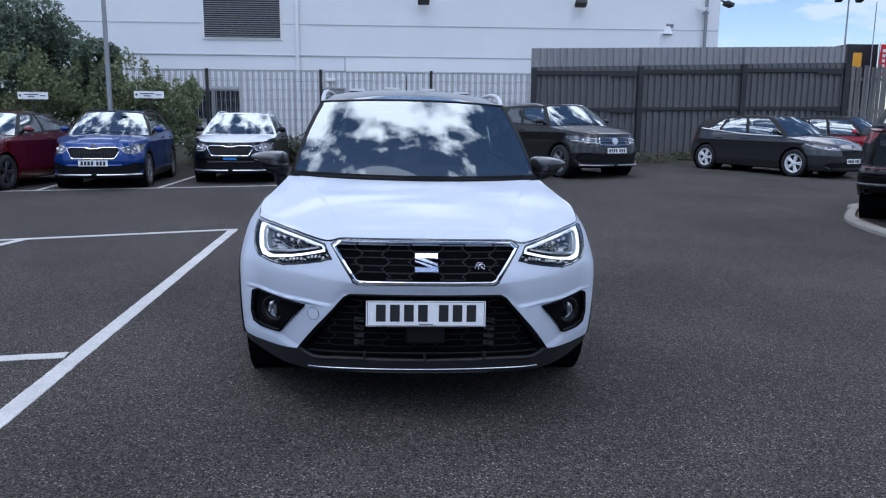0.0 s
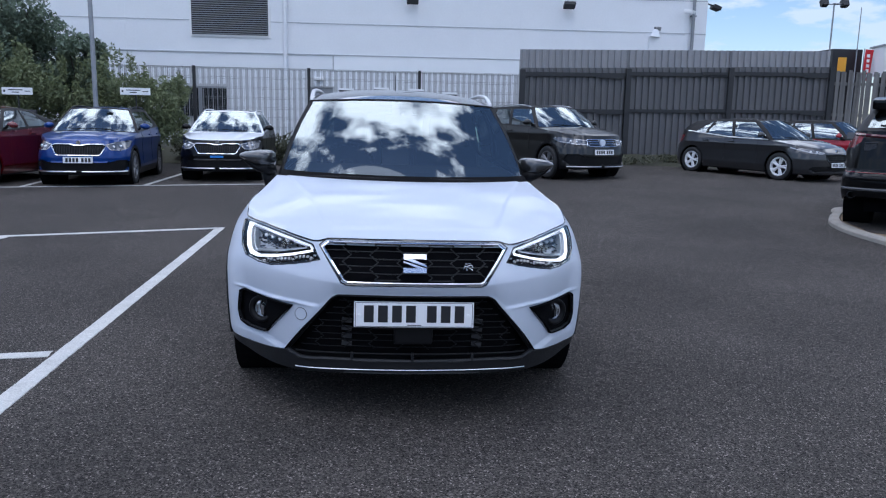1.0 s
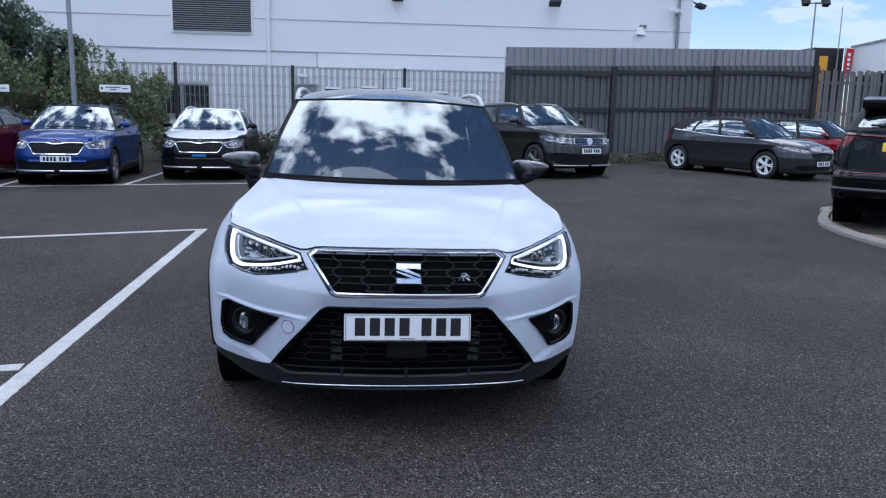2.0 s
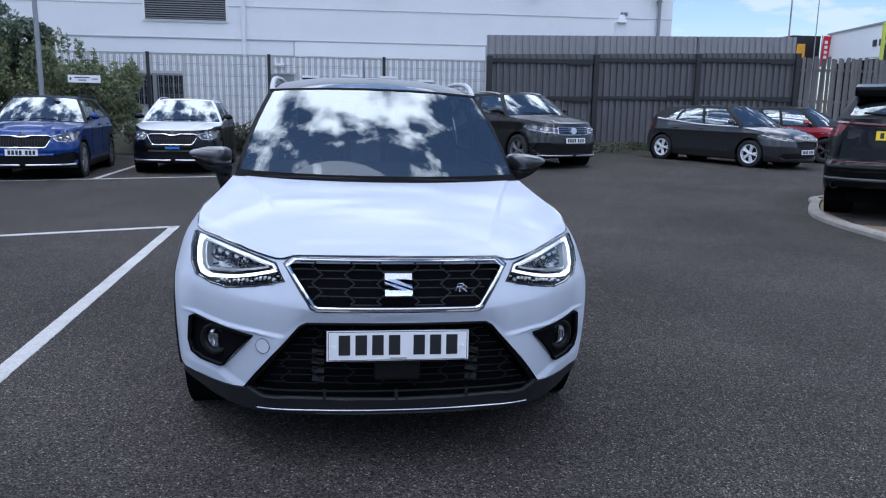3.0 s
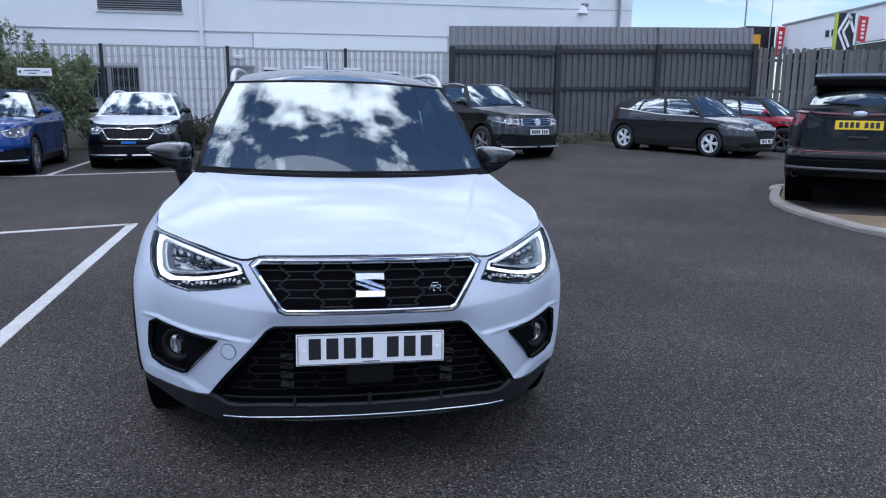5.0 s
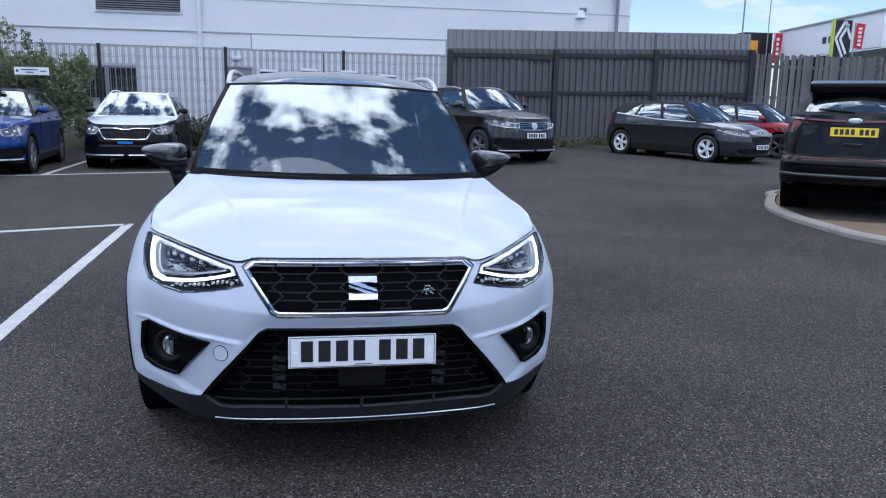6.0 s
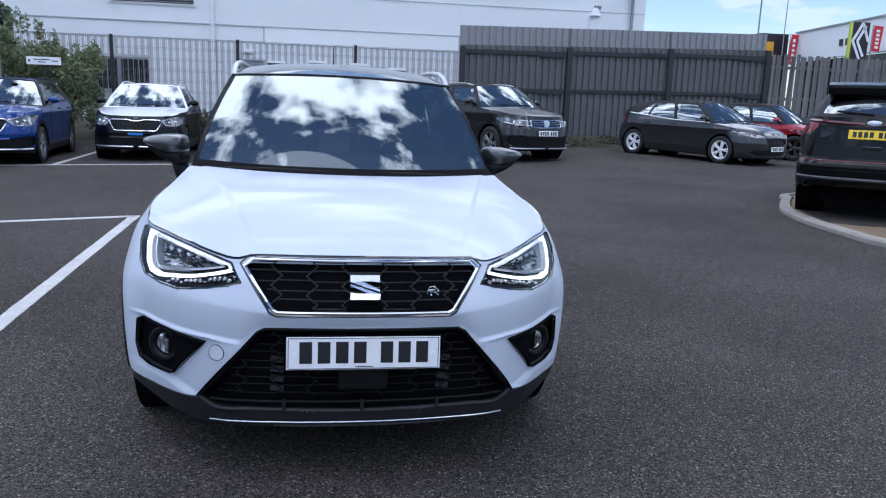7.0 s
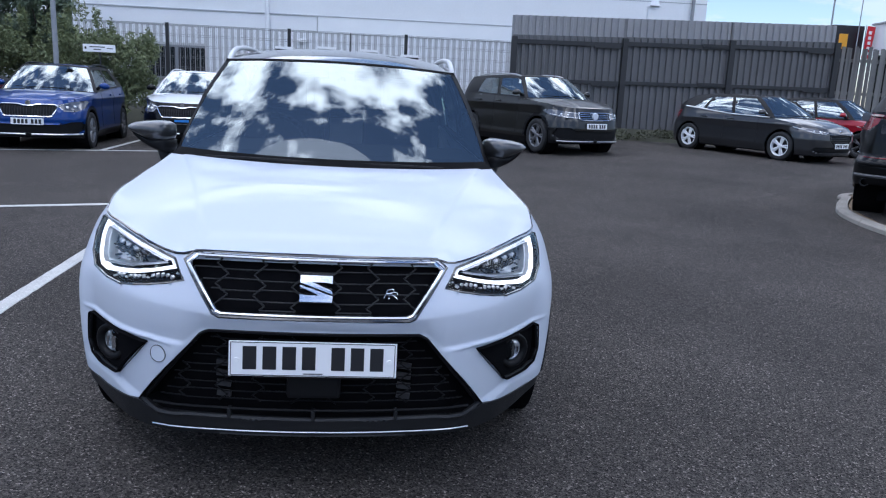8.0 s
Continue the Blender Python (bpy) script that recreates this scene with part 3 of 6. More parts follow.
# ---- dealership in the distance ----
def build_dealership():
    shop = thing("dealership_building", pose(0, 0, 0), "white dealership building with a pale fascia beyond the fence", "building")
    white = material("fascia_white", (0.86, 0.87, 0.88), 0.5, vary=0.05, scale=0.3)
    a, b = Vector((41.2, 60, 0)), Vector((38.6, 44.5, 0))
    mid, d = (a + b) / 2, (b - a)
    ang = math.degrees(math.atan2(d.y, d.x))
    part("fascia", boxed((d.length, 0.5, 2.4), (mid.x + 0.25, mid.y, 7.05), (0, 0, ang), 0.03), white, shop)
    part("glazing", boxed((d.length, 0.3, 5.8), (mid.x + 0.6, mid.y, 2.9), (0, 0, ang)), WINDOW, shop)
    part("roof_edge", boxed((d.length + 0.4, 0.7, 0.15), (mid.x + 0.25, mid.y, 8.32), (0, 0, ang)), GALV, shop)
    part("dark_wing", boxed((2.7, 3.0, 8.2), (39.35, 62.0, 4.1)), INK, shop, "black clad wing")
    part("white_block", boxed((8, 8, 7.6), (43.6, 40.0, 3.8), (0, 0, ang)), white, shop)
    # plain shapes for the lettering on the fascia
    for t, w in ((0.50, 0.5), (0.56, 0.5), (0.62, 0.6)):
        p = a.lerp(b, t)
        part("lettering_bar", boxed((w, 0.06, 0.5), (p.x - 0.05, p.y, 6.9), (0, 0, ang)), INK, shop)
    sign = thing("brand_sign", pose(35.86, 45, 0), "black upright brand sign with a white lozenge and lime edge", "sign")
    part("panel", boxed((1.3, 0.2, 2.5), (0, 0, 6.3)), INK, sign)
    part("edge_strip", boxed((0.12, 0.24, 2.5), (-0.7, 0, 6.3)), GREEN_SIGN, sign)
    part("leg", boxed((1.0, 0.15, 5.1), (0, 0, 2.5)), INK, sign)
    for k, (x0, x1, z0, z1) in enumerate(((-0.55, 0.1, 6.3, 7.5), (-0.55, 0.1, 6.3, 5.1), (0.1, 0.62, 7.5, 6.3), (-0.2, 0.35, 6.3, 7.3), (-0.2, 0.35, 6.3, 5.3))):
        d2 = Vector((x1 - x0, 0, z1 - z0))
        part("lozenge_bar", boxed((d2.length, 0.04, 0.17), ((x0 + x1) / 2, -0.12, (z0 + z1) / 2), (0, -math.degrees(math.atan2(d2.z, d2.x)), 0)), SIGN_WHITE, sign)
    for x, y, z, tall in ((40.2, 59.5, 6.8, 2.6), (37.3, 45.6, 6.6, 1.7)):
        flag = thing("banner_flag", pose(x, y, 0), "tall narrow red advertising banner on a pole", "banner", "banners")
        part("banner", boxed((0.7, 0.03, tall), (0.38, 0, z), (0, 4, 0)), RED_SIGN, flag)
        for k in range(5):
            part("lettering_bar", boxed((0.26, 0.02, tall * 0.10), (0.40, -0.03, z + tall * (0.16 * k - 0.34)), (0, 4, 0)), SIGN_WHITE, flag)
        part("pole", tube(bmesh.new(), (0, 0, 0), (0.0, 0, z + tall * 0.53), 0.04), GALV, flag)
    tote = thing("amber_sign", pose(37.5, 58.5, 0), "amber upright sign beyond the fence", "sign")
    part("panel", boxed((0.72, 0.1, 1.2), (0.2, 0, 6.7), bevel=0.05), AMBER, tote)
    part("leg", boxed((0.2, 0.08, 5.9), (0.02, 0, 2.95)), AMBER, tote)


build_dealership()


# ---- vehicles: the shell ----
def curve_through(points, steps=14):
    """A dense polyline that runs smoothly through the given points."""
    p = np.array(points, float)
    p = np.vstack([2 * p[0] - p[1], p, 2 * p[-1] - p[-2]])
    out = []
    for i in range(1, len(p) - 2):
        a, b, c, d = p[i - 1], p[i], p[i + 1], p[i + 2]
        ab, bc, cd = (max(np.linalg.norm(v), 1e-6) ** 0.5 for v in (b - a, c - b, d - c))
        m1 = (c - b) + bc * ((b - a) / ab - (c - a) / (ab + bc))
        m2 = (c - b) + bc * ((d - c) / cd - (d - b) / (bc + cd))
        for t in np.arange(steps) / steps:
            t2, t3 = t * t, t * t * t
            out.append((2 * t3 - 3 * t2 + 1) * b + (t3 - 2 * t2 + t) * m1 + (-2 * t3 + 3 * t2) * c + (t3 - t2) * m2)
    return np.array(out + [p[-2]])


def ease(x):
    x = np.clip(x, 0, 1)
    return x * x * (3 - 2 * x)


class Shell:
    """The wall of a car's body: a plan outline (half, from the middle of the nose round the side to the middle of the tail),
    drawn in by an amount that depends on the height, and a top edge."""

    def __init__(self, plan, nose, side, tail, edge, front=(0.35, 0.9), rear=0.55):
        c = curve_through(plan)
        step = np.r_[0, np.cumsum(np.hypot(*np.diff(c, axis=0).T))]
        self.s = np.linspace(0, step[-1], 1200)
        self.x, self.y = np.interp(self.s, step, c[:, 0]), np.interp(self.s, step, c[:, 1])
        tx, ty = np.gradient(self.x), np.gradient(self.y)
        k = np.hypot(tx, ty)
        self.nx, self.ny = ty / k, -tx / k
        self.nx[0] = self.nx[-1] = 0
        self.length = step[-1]
        self.nose, self.side, self.tail = (np.array(v, float) for v in (nose, side, tail))
        far = self.y[-1]
        self.wf = 1 - ease((self.y - front[0]) / (front[1] - front[0]))
        self.wr = ease((self.y - (far - rear)) / (rear * 0.7))
        self.edge_s, self.edge_z = [0.0], [edge[0][2]]
        for way, v, z in edge[1:]:
            self.edge_s.append(self.at(way, v, z))
            self.edge_z.append(z)

    def pos(self, s, z, out=0.0):
        s, z = np.asarray(s, float), np.asarray(z, float)
        f = lambda a: np.interp(s, self.s, a)
        wf, wr = f(self.wf), f(self.wr)
        inset = wf * np.interp(z, *self.nose.T) + wr * np.interp(z, *self.tail.T) + (1 - wf - wr) * np.interp(z, *self.side.T) - out
        return np.stack([f(self.x) - f(self.nx) * inset, f(self.y) - f(self.ny) * inset, z + 0 * s], -1)

    def at(self, way, v, z=0.5):
        """The place along the outline where x (front F, rear R) or y (side S) is v at height z."""
        half = self.length / 2
        if way == "F":
            s = self.s[(self.s < half)]
            s = s[: int(np.argmax(self.pos(s, z)[:, 0])) + 1]
            return float(np.interp(v, self.pos(s, z)[:, 0], s))
        if way == "R":
            s = self.s[(self.s > half)]
            s = s[int(np.argmax(self.pos(s, z)[:, 0])):]
            return float(np.interp(-v, -self.pos(s, z)[:, 0], s))
        return float(np.interp(v, np.maximum.accumulate(self.pos(self.s, z)[:, 1] + 1e-7 * self.s), self.s))

    def top(self, s):
        return np.interp(s, self.edge_s, self.edge_z)

    def poly(self, way, points):
        return [(self.at(way, v, z), z) for v, z in points]


def inside(px, py, poly):
    hit = np.zeros(px.shape, bool)
    for (x0, y0), (x1, y1) in zip(poly, poly[1:] + poly[:1]):
        cross = (y0 > py) != (y1 > py)
        hit ^= cross & (px < (x1 - x0) * (py - y0) / (y1 - y0 + 1e-12) + x0)
    return hit


def cut_grid(us, vs, regions):
    """A grid over us, vs whose points are drawn onto the outlines of the regions (name, polygon), and a region's number for every face."""
    us, vs = np.array(us, float), np.array(vs, float)
    gi, gj = np.meshgrid(np.arange(len(us), dtype=float), np.arange(len(vs), dtype=float), indexing="ij")
    best, mi, mj = np.full(gi.shape, 0.6), gi.copy(), gj.copy()
    shapes = []
    for name, poly in regions:
        q = [(float(np.interp(u, us, np.arange(len(us)))), float(np.interp(v, vs, np.arange(len(vs))))) for u, v in poly]
        shapes.append(q)
        for (x0, y0), (x1, y1) in zip(q, q[1:] + q[:1]):
            dx, dy = x1 - x0, y1 - y0
            if dx * dx + dy * dy < 1e-9:
                continue
            a0, a1 = max(int(min(x0, x1)) - 2, 0), int(max(x0, x1)) + 3
            b0, b1 = max(int(min(y0, y1)) - 2, 0), int(max(y0, y1)) + 3
            w = np.s_[a0:a1, b0:b1]
            t = np.clip(((gi[w] - x0) * dx + (gj[w] - y0) * dy) / (dx * dx + dy * dy), 0, 1)
            qx, qy = x0 + t * dx, y0 + t * dy
            d = np.hypot(qx - gi[w], qy - gj[w])
            near = d < best[w]
            edge_i, edge_j = (gi[w] == 0) | (gi[w] == len(us) - 1), (gj[w] == 0) | (gj[w] == len(vs) - 1)
            best[w] = np.where(near, d, best[w])
            mi[w] = np.where(near & ~edge_i, qx, mi[w])
            mj[w] = np.where(near & ~edge_j, qy, mj[w])
    for q in shapes:
        for x, y in q:
            i, j = int(round(x)), int(round(y))
            if 0 < i < len(us) - 1 and 0 < j < len(vs) - 1:
                mi[i, j], mj[i, j] = x, y
    moved = (mi != gi) | (mj != gj)
    turn = moved[1:, :-1] & moved[:-1, 1:] & ~(moved[:-1, :-1] & moved[1:, 1:])
    corner = lambda m: (m[:-1, :-1], m[1:, :-1], m[1:, 1:], m[:-1, 1:])
    (ia, ib, ic, id_), (ja, jb, jc, jd) = corner(mi), corner(mj)
    halves = (((ia + ib + np.where(turn, id_, ic)) / 3, (ja + jb + np.where(turn, jd, jc)) / 3), ((ic + id_ + np.where(turn, ib, ia)) / 3, (jc + jd + np.where(turn, jb, ja)) / 3))
    number = np.zeros(turn.shape + (3,), int)
    number[..., 2] = turn
    for k, (ci, cj) in enumerate(halves):
        layer = number[..., k]
        for n in range(len(shapes), 0, -1):
            layer[inside(ci, cj, shapes[n - 1])] = n
    u = np.interp(mi, np.arange(len(us)), us)
    v = np.interp(mj, np.arange(len(vs)), vs)
    return u, v, number


def region_mesh(name, number, wanted, outer, inner, mat, both=True, flip=False):
    """The faces of one region as a mesh: the skin at outer (i, j, 3), its mirror image in x, and a lip back to inner along its open edges."""
    if number.ndim == 2:
        number = np.stack([number, number, 0 * number], -1)
    first_half, second_half, turn = np.isin(number[..., 0], wanted), np.isin(number[..., 1], wanted), number[..., 2] > 0
    if not (first_half.any() or second_half.any()):
        return None
    cols = outer.shape[1]

    def ring(mask, *which):
        i, j = np.nonzero(mask)
        return np.stack([(i + di) * cols + j + dj for di, dj in which], 1)

    A, B, C, D = (0, 0), (1, 0), (1, 1), (0, 1)
    quad = ring(first_half & second_half, A, B, C, D)
    tris = np.concatenate([ring(first_half & ~second_half & ~turn, A, B, C), ring(first_half & ~second_half & turn, A, B, D), ring(second_half & ~first_half & ~turn, A, C, D), ring(second_half & ~first_half & turn, B, C, D)])
    flat, back = outer.reshape(-1, 3), inner.reshape(-1, 3)
    e = np.concatenate([quad[:, [k, (k + 1) % 4]] for k in range(4)] + [tris[:, [k, (k + 1) % 3]] for k in range(3)])
    key = np.sort(e, 1)
    _, first, count = np.unique(key, axis=0, return_index=True, return_counts=True)
    rim = e[first[count == 1]]
    rim = rim[~((np.abs(flat[rim[:, 0], 0]) < 1e-4) & (np.abs(flat[rim[:, 1], 0]) < 1e-4))]
    used = np.unique(np.concatenate([quad.ravel(), tris.ravel()]))
    index = np.full(len(flat), -1)
    index[used] = np.arange(len(used))
    base = len(used)
    m = len(rim)
    k = np.arange(m)
    v = np.concatenate([flat[used], flat[rim[:, 0]], flat[rim[:, 1]], back[rim[:, 1]], back[rim[:, 0]]])
    sheets = [index[quad], index[tris], np.stack([k + m, k, k + 3 * m, k + 2 * m], 1) + base]
    if flip:
        sheets = [f[:, ::-1] for f in sheets]
    if both:
        mirrored = np.arange(len(v)) + len(v)
        middle = np.nonzero(np.abs(v[:, 0]) < 1e-4)[0]
        middle = middle[middle < base]
        mirrored[middle] = middle
        sheets += [mirrored[f][:, ::-1] for f in sheets]
        v = np.concatenate([v, v * (-1, 1, 1)])
    faces = [q for f in sheets for q in f.tolist()]
    me = bpy.data.meshes.new(name)
    me.from_pydata(v.tolist(), [], faces)
    me.validate()
    me.materials.append(mat)
    me.polygons.foreach_set("use_smooth", [True] * len(me.polygons))
    me.update()
    return me


def one_side(me, sign, name):
    """Only the half of a mirrored mesh on one side of the car."""
    bm = bmesh.new()
    bm.from_mesh(me)
    bmesh.ops.delete(bm, geom=[f for f in bm.faces if f.calc_center_median().x * sign < 0], context="FACES")
    out = bpy.data.meshes.new(name)
    bm.to_mesh(out)
    bm.free()
    out.materials.append(me.materials[0])
    return out


def coons(front, back, mid, outer):
    """A patch between four lines of points: front and back run from the middle outwards, mid and outer from front to back."""
    n, m = len(front), len(mid)
    u, v = np.linspace(0, 1, n)[:, None, None], np.linspace(0, 1, m)[None, :, None]
    w = u * u
    ruled = (1 - v) * front[:, None] + v * back[:, None]
    across = (1 - w) * mid[None] + w * outer[None]
    corner = (1 - w) * (1 - v) * front[0] + w * (1 - v) * front[-1] + (1 - w) * v * back[0] + w * v * back[-1]
    return ruled + across - corner


def resample(line, n):
    d = np.r_[0, np.cumsum(np.linalg.norm(np.diff(line, axis=0), axis=1))]
    t = np.linspace(0, d[-1], n)
    return np.stack([np.interp(t, d, line[:, k]) for k in range(3)], 1)


def patch_mesh(name, grid, mat, thick=0.02):
    inner = grid - np.array([0, 0, thick])
    return region_mesh(name, np.ones((grid.shape[0] - 1, grid.shape[1] - 1), int), [1], grid, inner, mat)


def circle(y, z, r, n=28):
    return [(y + r * math.cos(2 * math.pi * k / n), z + r * math.sin(2 * math.pi * k / n)) for k in range(n)]


# ---- vehicles: materials ----
def paint(name, color, flake=0.0, rough=0.35, coat=1.0, haze=0.03, shine=0.5):
    m = material(name, color, rough, metal=flake, coat=coat, vary=0.02, scale=2, shine=shine)
    m.node_tree.nodes["Principled BSDF"].inputs["Coat Roughness"].default_value = haze
    return m


RUBBER = material("tyre_rubber", (0.016, 0.016, 0.017), 0.75, vary=0.15, scale=10, bump=0.2, bump_scale=90)
ALLOY = material("alloy_wheel", (0.85, 0.86, 0.87), 0.4, metal=0.2, vary=0.05)
ALLOY_MID = material("grey_alloy_wheel", (0.22, 0.22, 0.23), 0.35, metal=0.6, vary=0.08)
ALLOY_DARK = material("dark_alloy_wheel", (0.08, 0.08, 0.085), 0.3, metal=0.8, vary=0.05)
PLASTIC = material("black_plastic", (0.005, 0.005, 0.006), 0.5, shine=0.22, vary=0.1, scale=20, bump=0.1, bump_scale=400)
PLASTIC_GREY = material("grey_plastic", (0.0125, 0.013, 0.0145), 0.5, shine=0.3, vary=0.08, scale=20, bump=0.1, bump_scale=400)
GLOSS_BLACK = material("gloss_black", (0.008, 0.008, 0.009), 0.1, coat=1.0, vary=0.05)
CHROME = material("chrome", (0.75, 0.77, 0.8), 0.07, metal=1.0, vary=0.02)
SILVER = material("satin_silver", (0.62, 0.63, 0.65), 0.28, metal=0.9, vary=0.04)
CABIN = material("cabin_dark", (0.02, 0.021, 0.023), 0.7, vary=0.2, scale=6)
SEAT = material("seat_cloth", (0.045, 0.045, 0.05), 0.85, vary=0.15, scale=20)
LENS = material("lamp_lens", (0.10, 0.105, 0.12), 0.12, metal=0.2, coat=1.0, vary=0.25, scale=14)
LENS_RED = material("tail_lamp_red", (0.22, 0.008, 0.012), 0.15, coat=1.0, vary=0.15, scale=10)
WHEELWELL = material("wheel_well", (0.005, 0.005, 0.006), 0.95, vary=0.1, shine=0.05)
NET = material("grille_net", (0.013, 0.013, 0.014), 0.35, vary=0.1, shine=0.35)
PILLAR_DARK = material("window_surround", (0.012, 0.012, 0.013), 0.45, vary=0.1, shine=0.2)
LAMP_BOWL = material("lamp_bowl", (0.8, 0.82, 0.85), 0.15, metal=0.5, coat=1.0, vary=0.2, scale=40)
NET_DARK = material("intake_net", (0.006, 0.006, 0.007), 0.5, vary=0.1, shine=0.15)


def glass_material(name, tint, clear, ior=2.5):
    """Car glass: a clear pane, tinted, with a mirror-like gloss that grows at grazing angles."""
    m = bpy.data.materials.new(name)
    m.use_nodes = True
    n, l = m.node_tree.nodes, m.node_tree.links
    n.clear()
    out, mix, gloss, see, fres = (n.new("ShaderNode" + k) for k in ("OutputMaterial", "MixShader", "BsdfGlossy", "BsdfTransparent", "Fresnel"))
    gloss.inputs["Roughness"].default_value = 0.01
    gloss.inputs["Color"].default_value = (0.88, 0.97, 1, 1)
    see.inputs["Color"].default_value = (*(c * clear for c in tint), 1)
    fres.inputs["IOR"].default_value = ior
    l.new(fres.outputs[0], mix.inputs[0])
    l.new(see.outputs[0], mix.inputs[1])
    l.new(gloss.outputs[0], mix.inputs[2])
    l.new(mix.outputs[0], out.inputs[0])
    return m


GLASS = glass_material("windscreen_glass", (0.75, 0.85, 0.9), 0.7, 3.0)
GLASS_DARK = glass_material("privacy_glass", (0.75, 0.85, 0.9), 0.25)


# ---- vehicles: wheels, plates, mirrors ----
def lathe(bm, rings, segments=40, axis="x"):
    """Turns a profile of (offset along the axle, radius) round the x axis."""
    rows = []
    for a, r in rings:
        rows.append([bm.verts.new((a, r * math.cos(2 * math.pi * k / segments), r * math.sin(2 * math.pi * k / segments))) for k in range(segments)])
    for p, q in zip(rows, rows[1:]):
        for k in range(segments):
            bm.faces.new((p[k], p[(k + 1) % segments], q[(k + 1) % segments], q[k]))
    return rows


def wheel_meshes(rim_mat, radius=0.33, rim=0.222, width=0.21, spokes=5):
    h = width / 2
    bm = bmesh.new()
    lathe(bm, [(h * 0.82, rim - 0.005), (h * 0.95, rim + 0.02), (h, radius - 0.06), (h * 0.93, radius - 0.02), (h * 0.8, radius - 0.004), (h * 0.4, radius), (-h * 0.4, radius),
               (-h * 0.8, radius - 0.004), (-h, radius - 0.05), (-h * 0.9, rim)])
    bm.normal_update()
    tyre = bpy.data.meshes.new("tyre")
    bm.to_mesh(tyre)
    bm.free()
    tyre.materials.append(RUBBER)
    bm = bmesh.new()
    lathe(bm, [(h * 0.86, rim + 0.004), (h * 0.88, rim - 0.012), (h * 0.6, rim - 0.022), (-h * 0.6, rim - 0.03)])
    for k in range(spokes):
        a = 2 * math.pi * k / spokes
        for split in (-0.16, 0.16):
            ca, sa = math.cos(a), math.sin(a)
            p0 = Vector((h * 0.74, 0.035 * ca, 0.035 * sa))
            p1 = Vector((h * 0.8, (rim - 0.012) * math.cos(a + split), (rim - 0.012) * math.sin(a + split)))
            along = (p1 - p0).normalized()
            side = along.cross(Vector((1, 0, 0))).normalized()
            ring = []
            for p, w, d in ((p0, 0.026, 0.03), (p1, 0.017, 0.025)):
                ring.append([bm.verts.new(p + side * w * i + Vector((d * j, 0, 0))) for i, j in ((-1, -1), (-0.7, 0.2), (0.7, 0.2), (1, -1))])
            for i in range(3):
                bm.faces.new((ring[0][i], ring[0][i + 1], ring[1][i + 1], ring[1][i]))
    lathe(bm, [(h * 0.5, 0.06), (h * 0.78, 0.055), (h * 0.84, 0.03), (h * 0.84, 0.001)], 24)
    bmesh.ops.recalc_face_normals(bm, faces=bm.faces)
    rim_me = bpy.data.meshes.new("rim")
    bm.to_mesh(rim_me)
    bm.free()
    rim_me.materials.append(rim_mat)
    bm = bmesh.new()
    lathe(bm, [(h * 0.2, rim - 0.03), (h * 0.25, 0.02)], 24)
    disc = bpy.data.meshes.new("brake_disc")
    bm.to_mesh(disc)
    bm.free()
    disc.materials.append(GLOSS_BLACK if rim_mat is ALLOY_DARK else PLASTIC_GREY)
    for me in (tyre, rim_me, disc):
        me.polygons.foreach_set("use_smooth", [True] * len(me.polygons))
    return tyre, rim_me, disc


def add_wheels(car, track, front_y, base, meshes, radius, steer=0.0):
    tyre, rim, disc = meshes
    for y in (front_y, front_y + base):
        for sign in (1, -1):
            hub = part("wheel", tyre, None, car)
            hub.matrix_basis = pose(sign * track / 2, y, radius, 0, 0, (0 if sign > 0 else 180) + (steer if y == front_y else 0))
            part("rim", rim, None, hub)
            part("brake_disc", disc, None, hub)


def number_plate(car, m, mat):
    """A UK plate with its characters as plain bars, a rim line and two screw caps."""
    plate = part("number_plate", boxed((0.52, 0.006, 0.111), bevel=0.002), mat, car)
    plate.matrix_basis = m
    spots = [(-0.195 + 0.060 * k + (0.035 if k > 3 else 0), 0.0, 0.042, 0.076) for k in range(7)]
    for x, z, w, h in spots:
        part("character_bar", boxed((w, 0.0016, h), (x, -0.0036, z), bevel=0.0005), INK, plate)
    return plate


def wing_mirror(car, at, sign, cap_mat, size=1.0):
    bm = bmesh.new()
    bmesh.ops.create_icosphere(bm, subdivisions=3, radius=0.5)
    for v in bm.verts:
        x, y, z = v.co
        k = 1 - 0.35 * max(0, x * 2) * sign * 0 - 0.3 * abs(x)
        v.co = (x * 0.24, (y * 0.17 if y < 0 else y * 0.08) * k, z * (0.17 if z > 0 else 0.13) * k)
    bmesh.ops.scale(bm, vec=(size, size, size), verts=bm.verts)
    cap = part("mirror_housing", bm, cap_mat, car, smooth=True)
    cap.matrix_basis = pose(*at, 0, 8 * sign, 12 * sign)
    part("mirror_glass", boxed((0.17 * size, 0.004, 0.1 * size), (0, 0.04 * size, 0), bevel=0.002), CHROME, cap)
    arm = bmesh.new()
    tube(arm, (-0.1 * sign * size, 0, -0.03 * size), (-0.16 * sign * size, 0.02, -0.12 * size), 0.03 * size, 0.035 * size)
    part("mirror_arm", arm, PLASTIC, cap)
    return cap


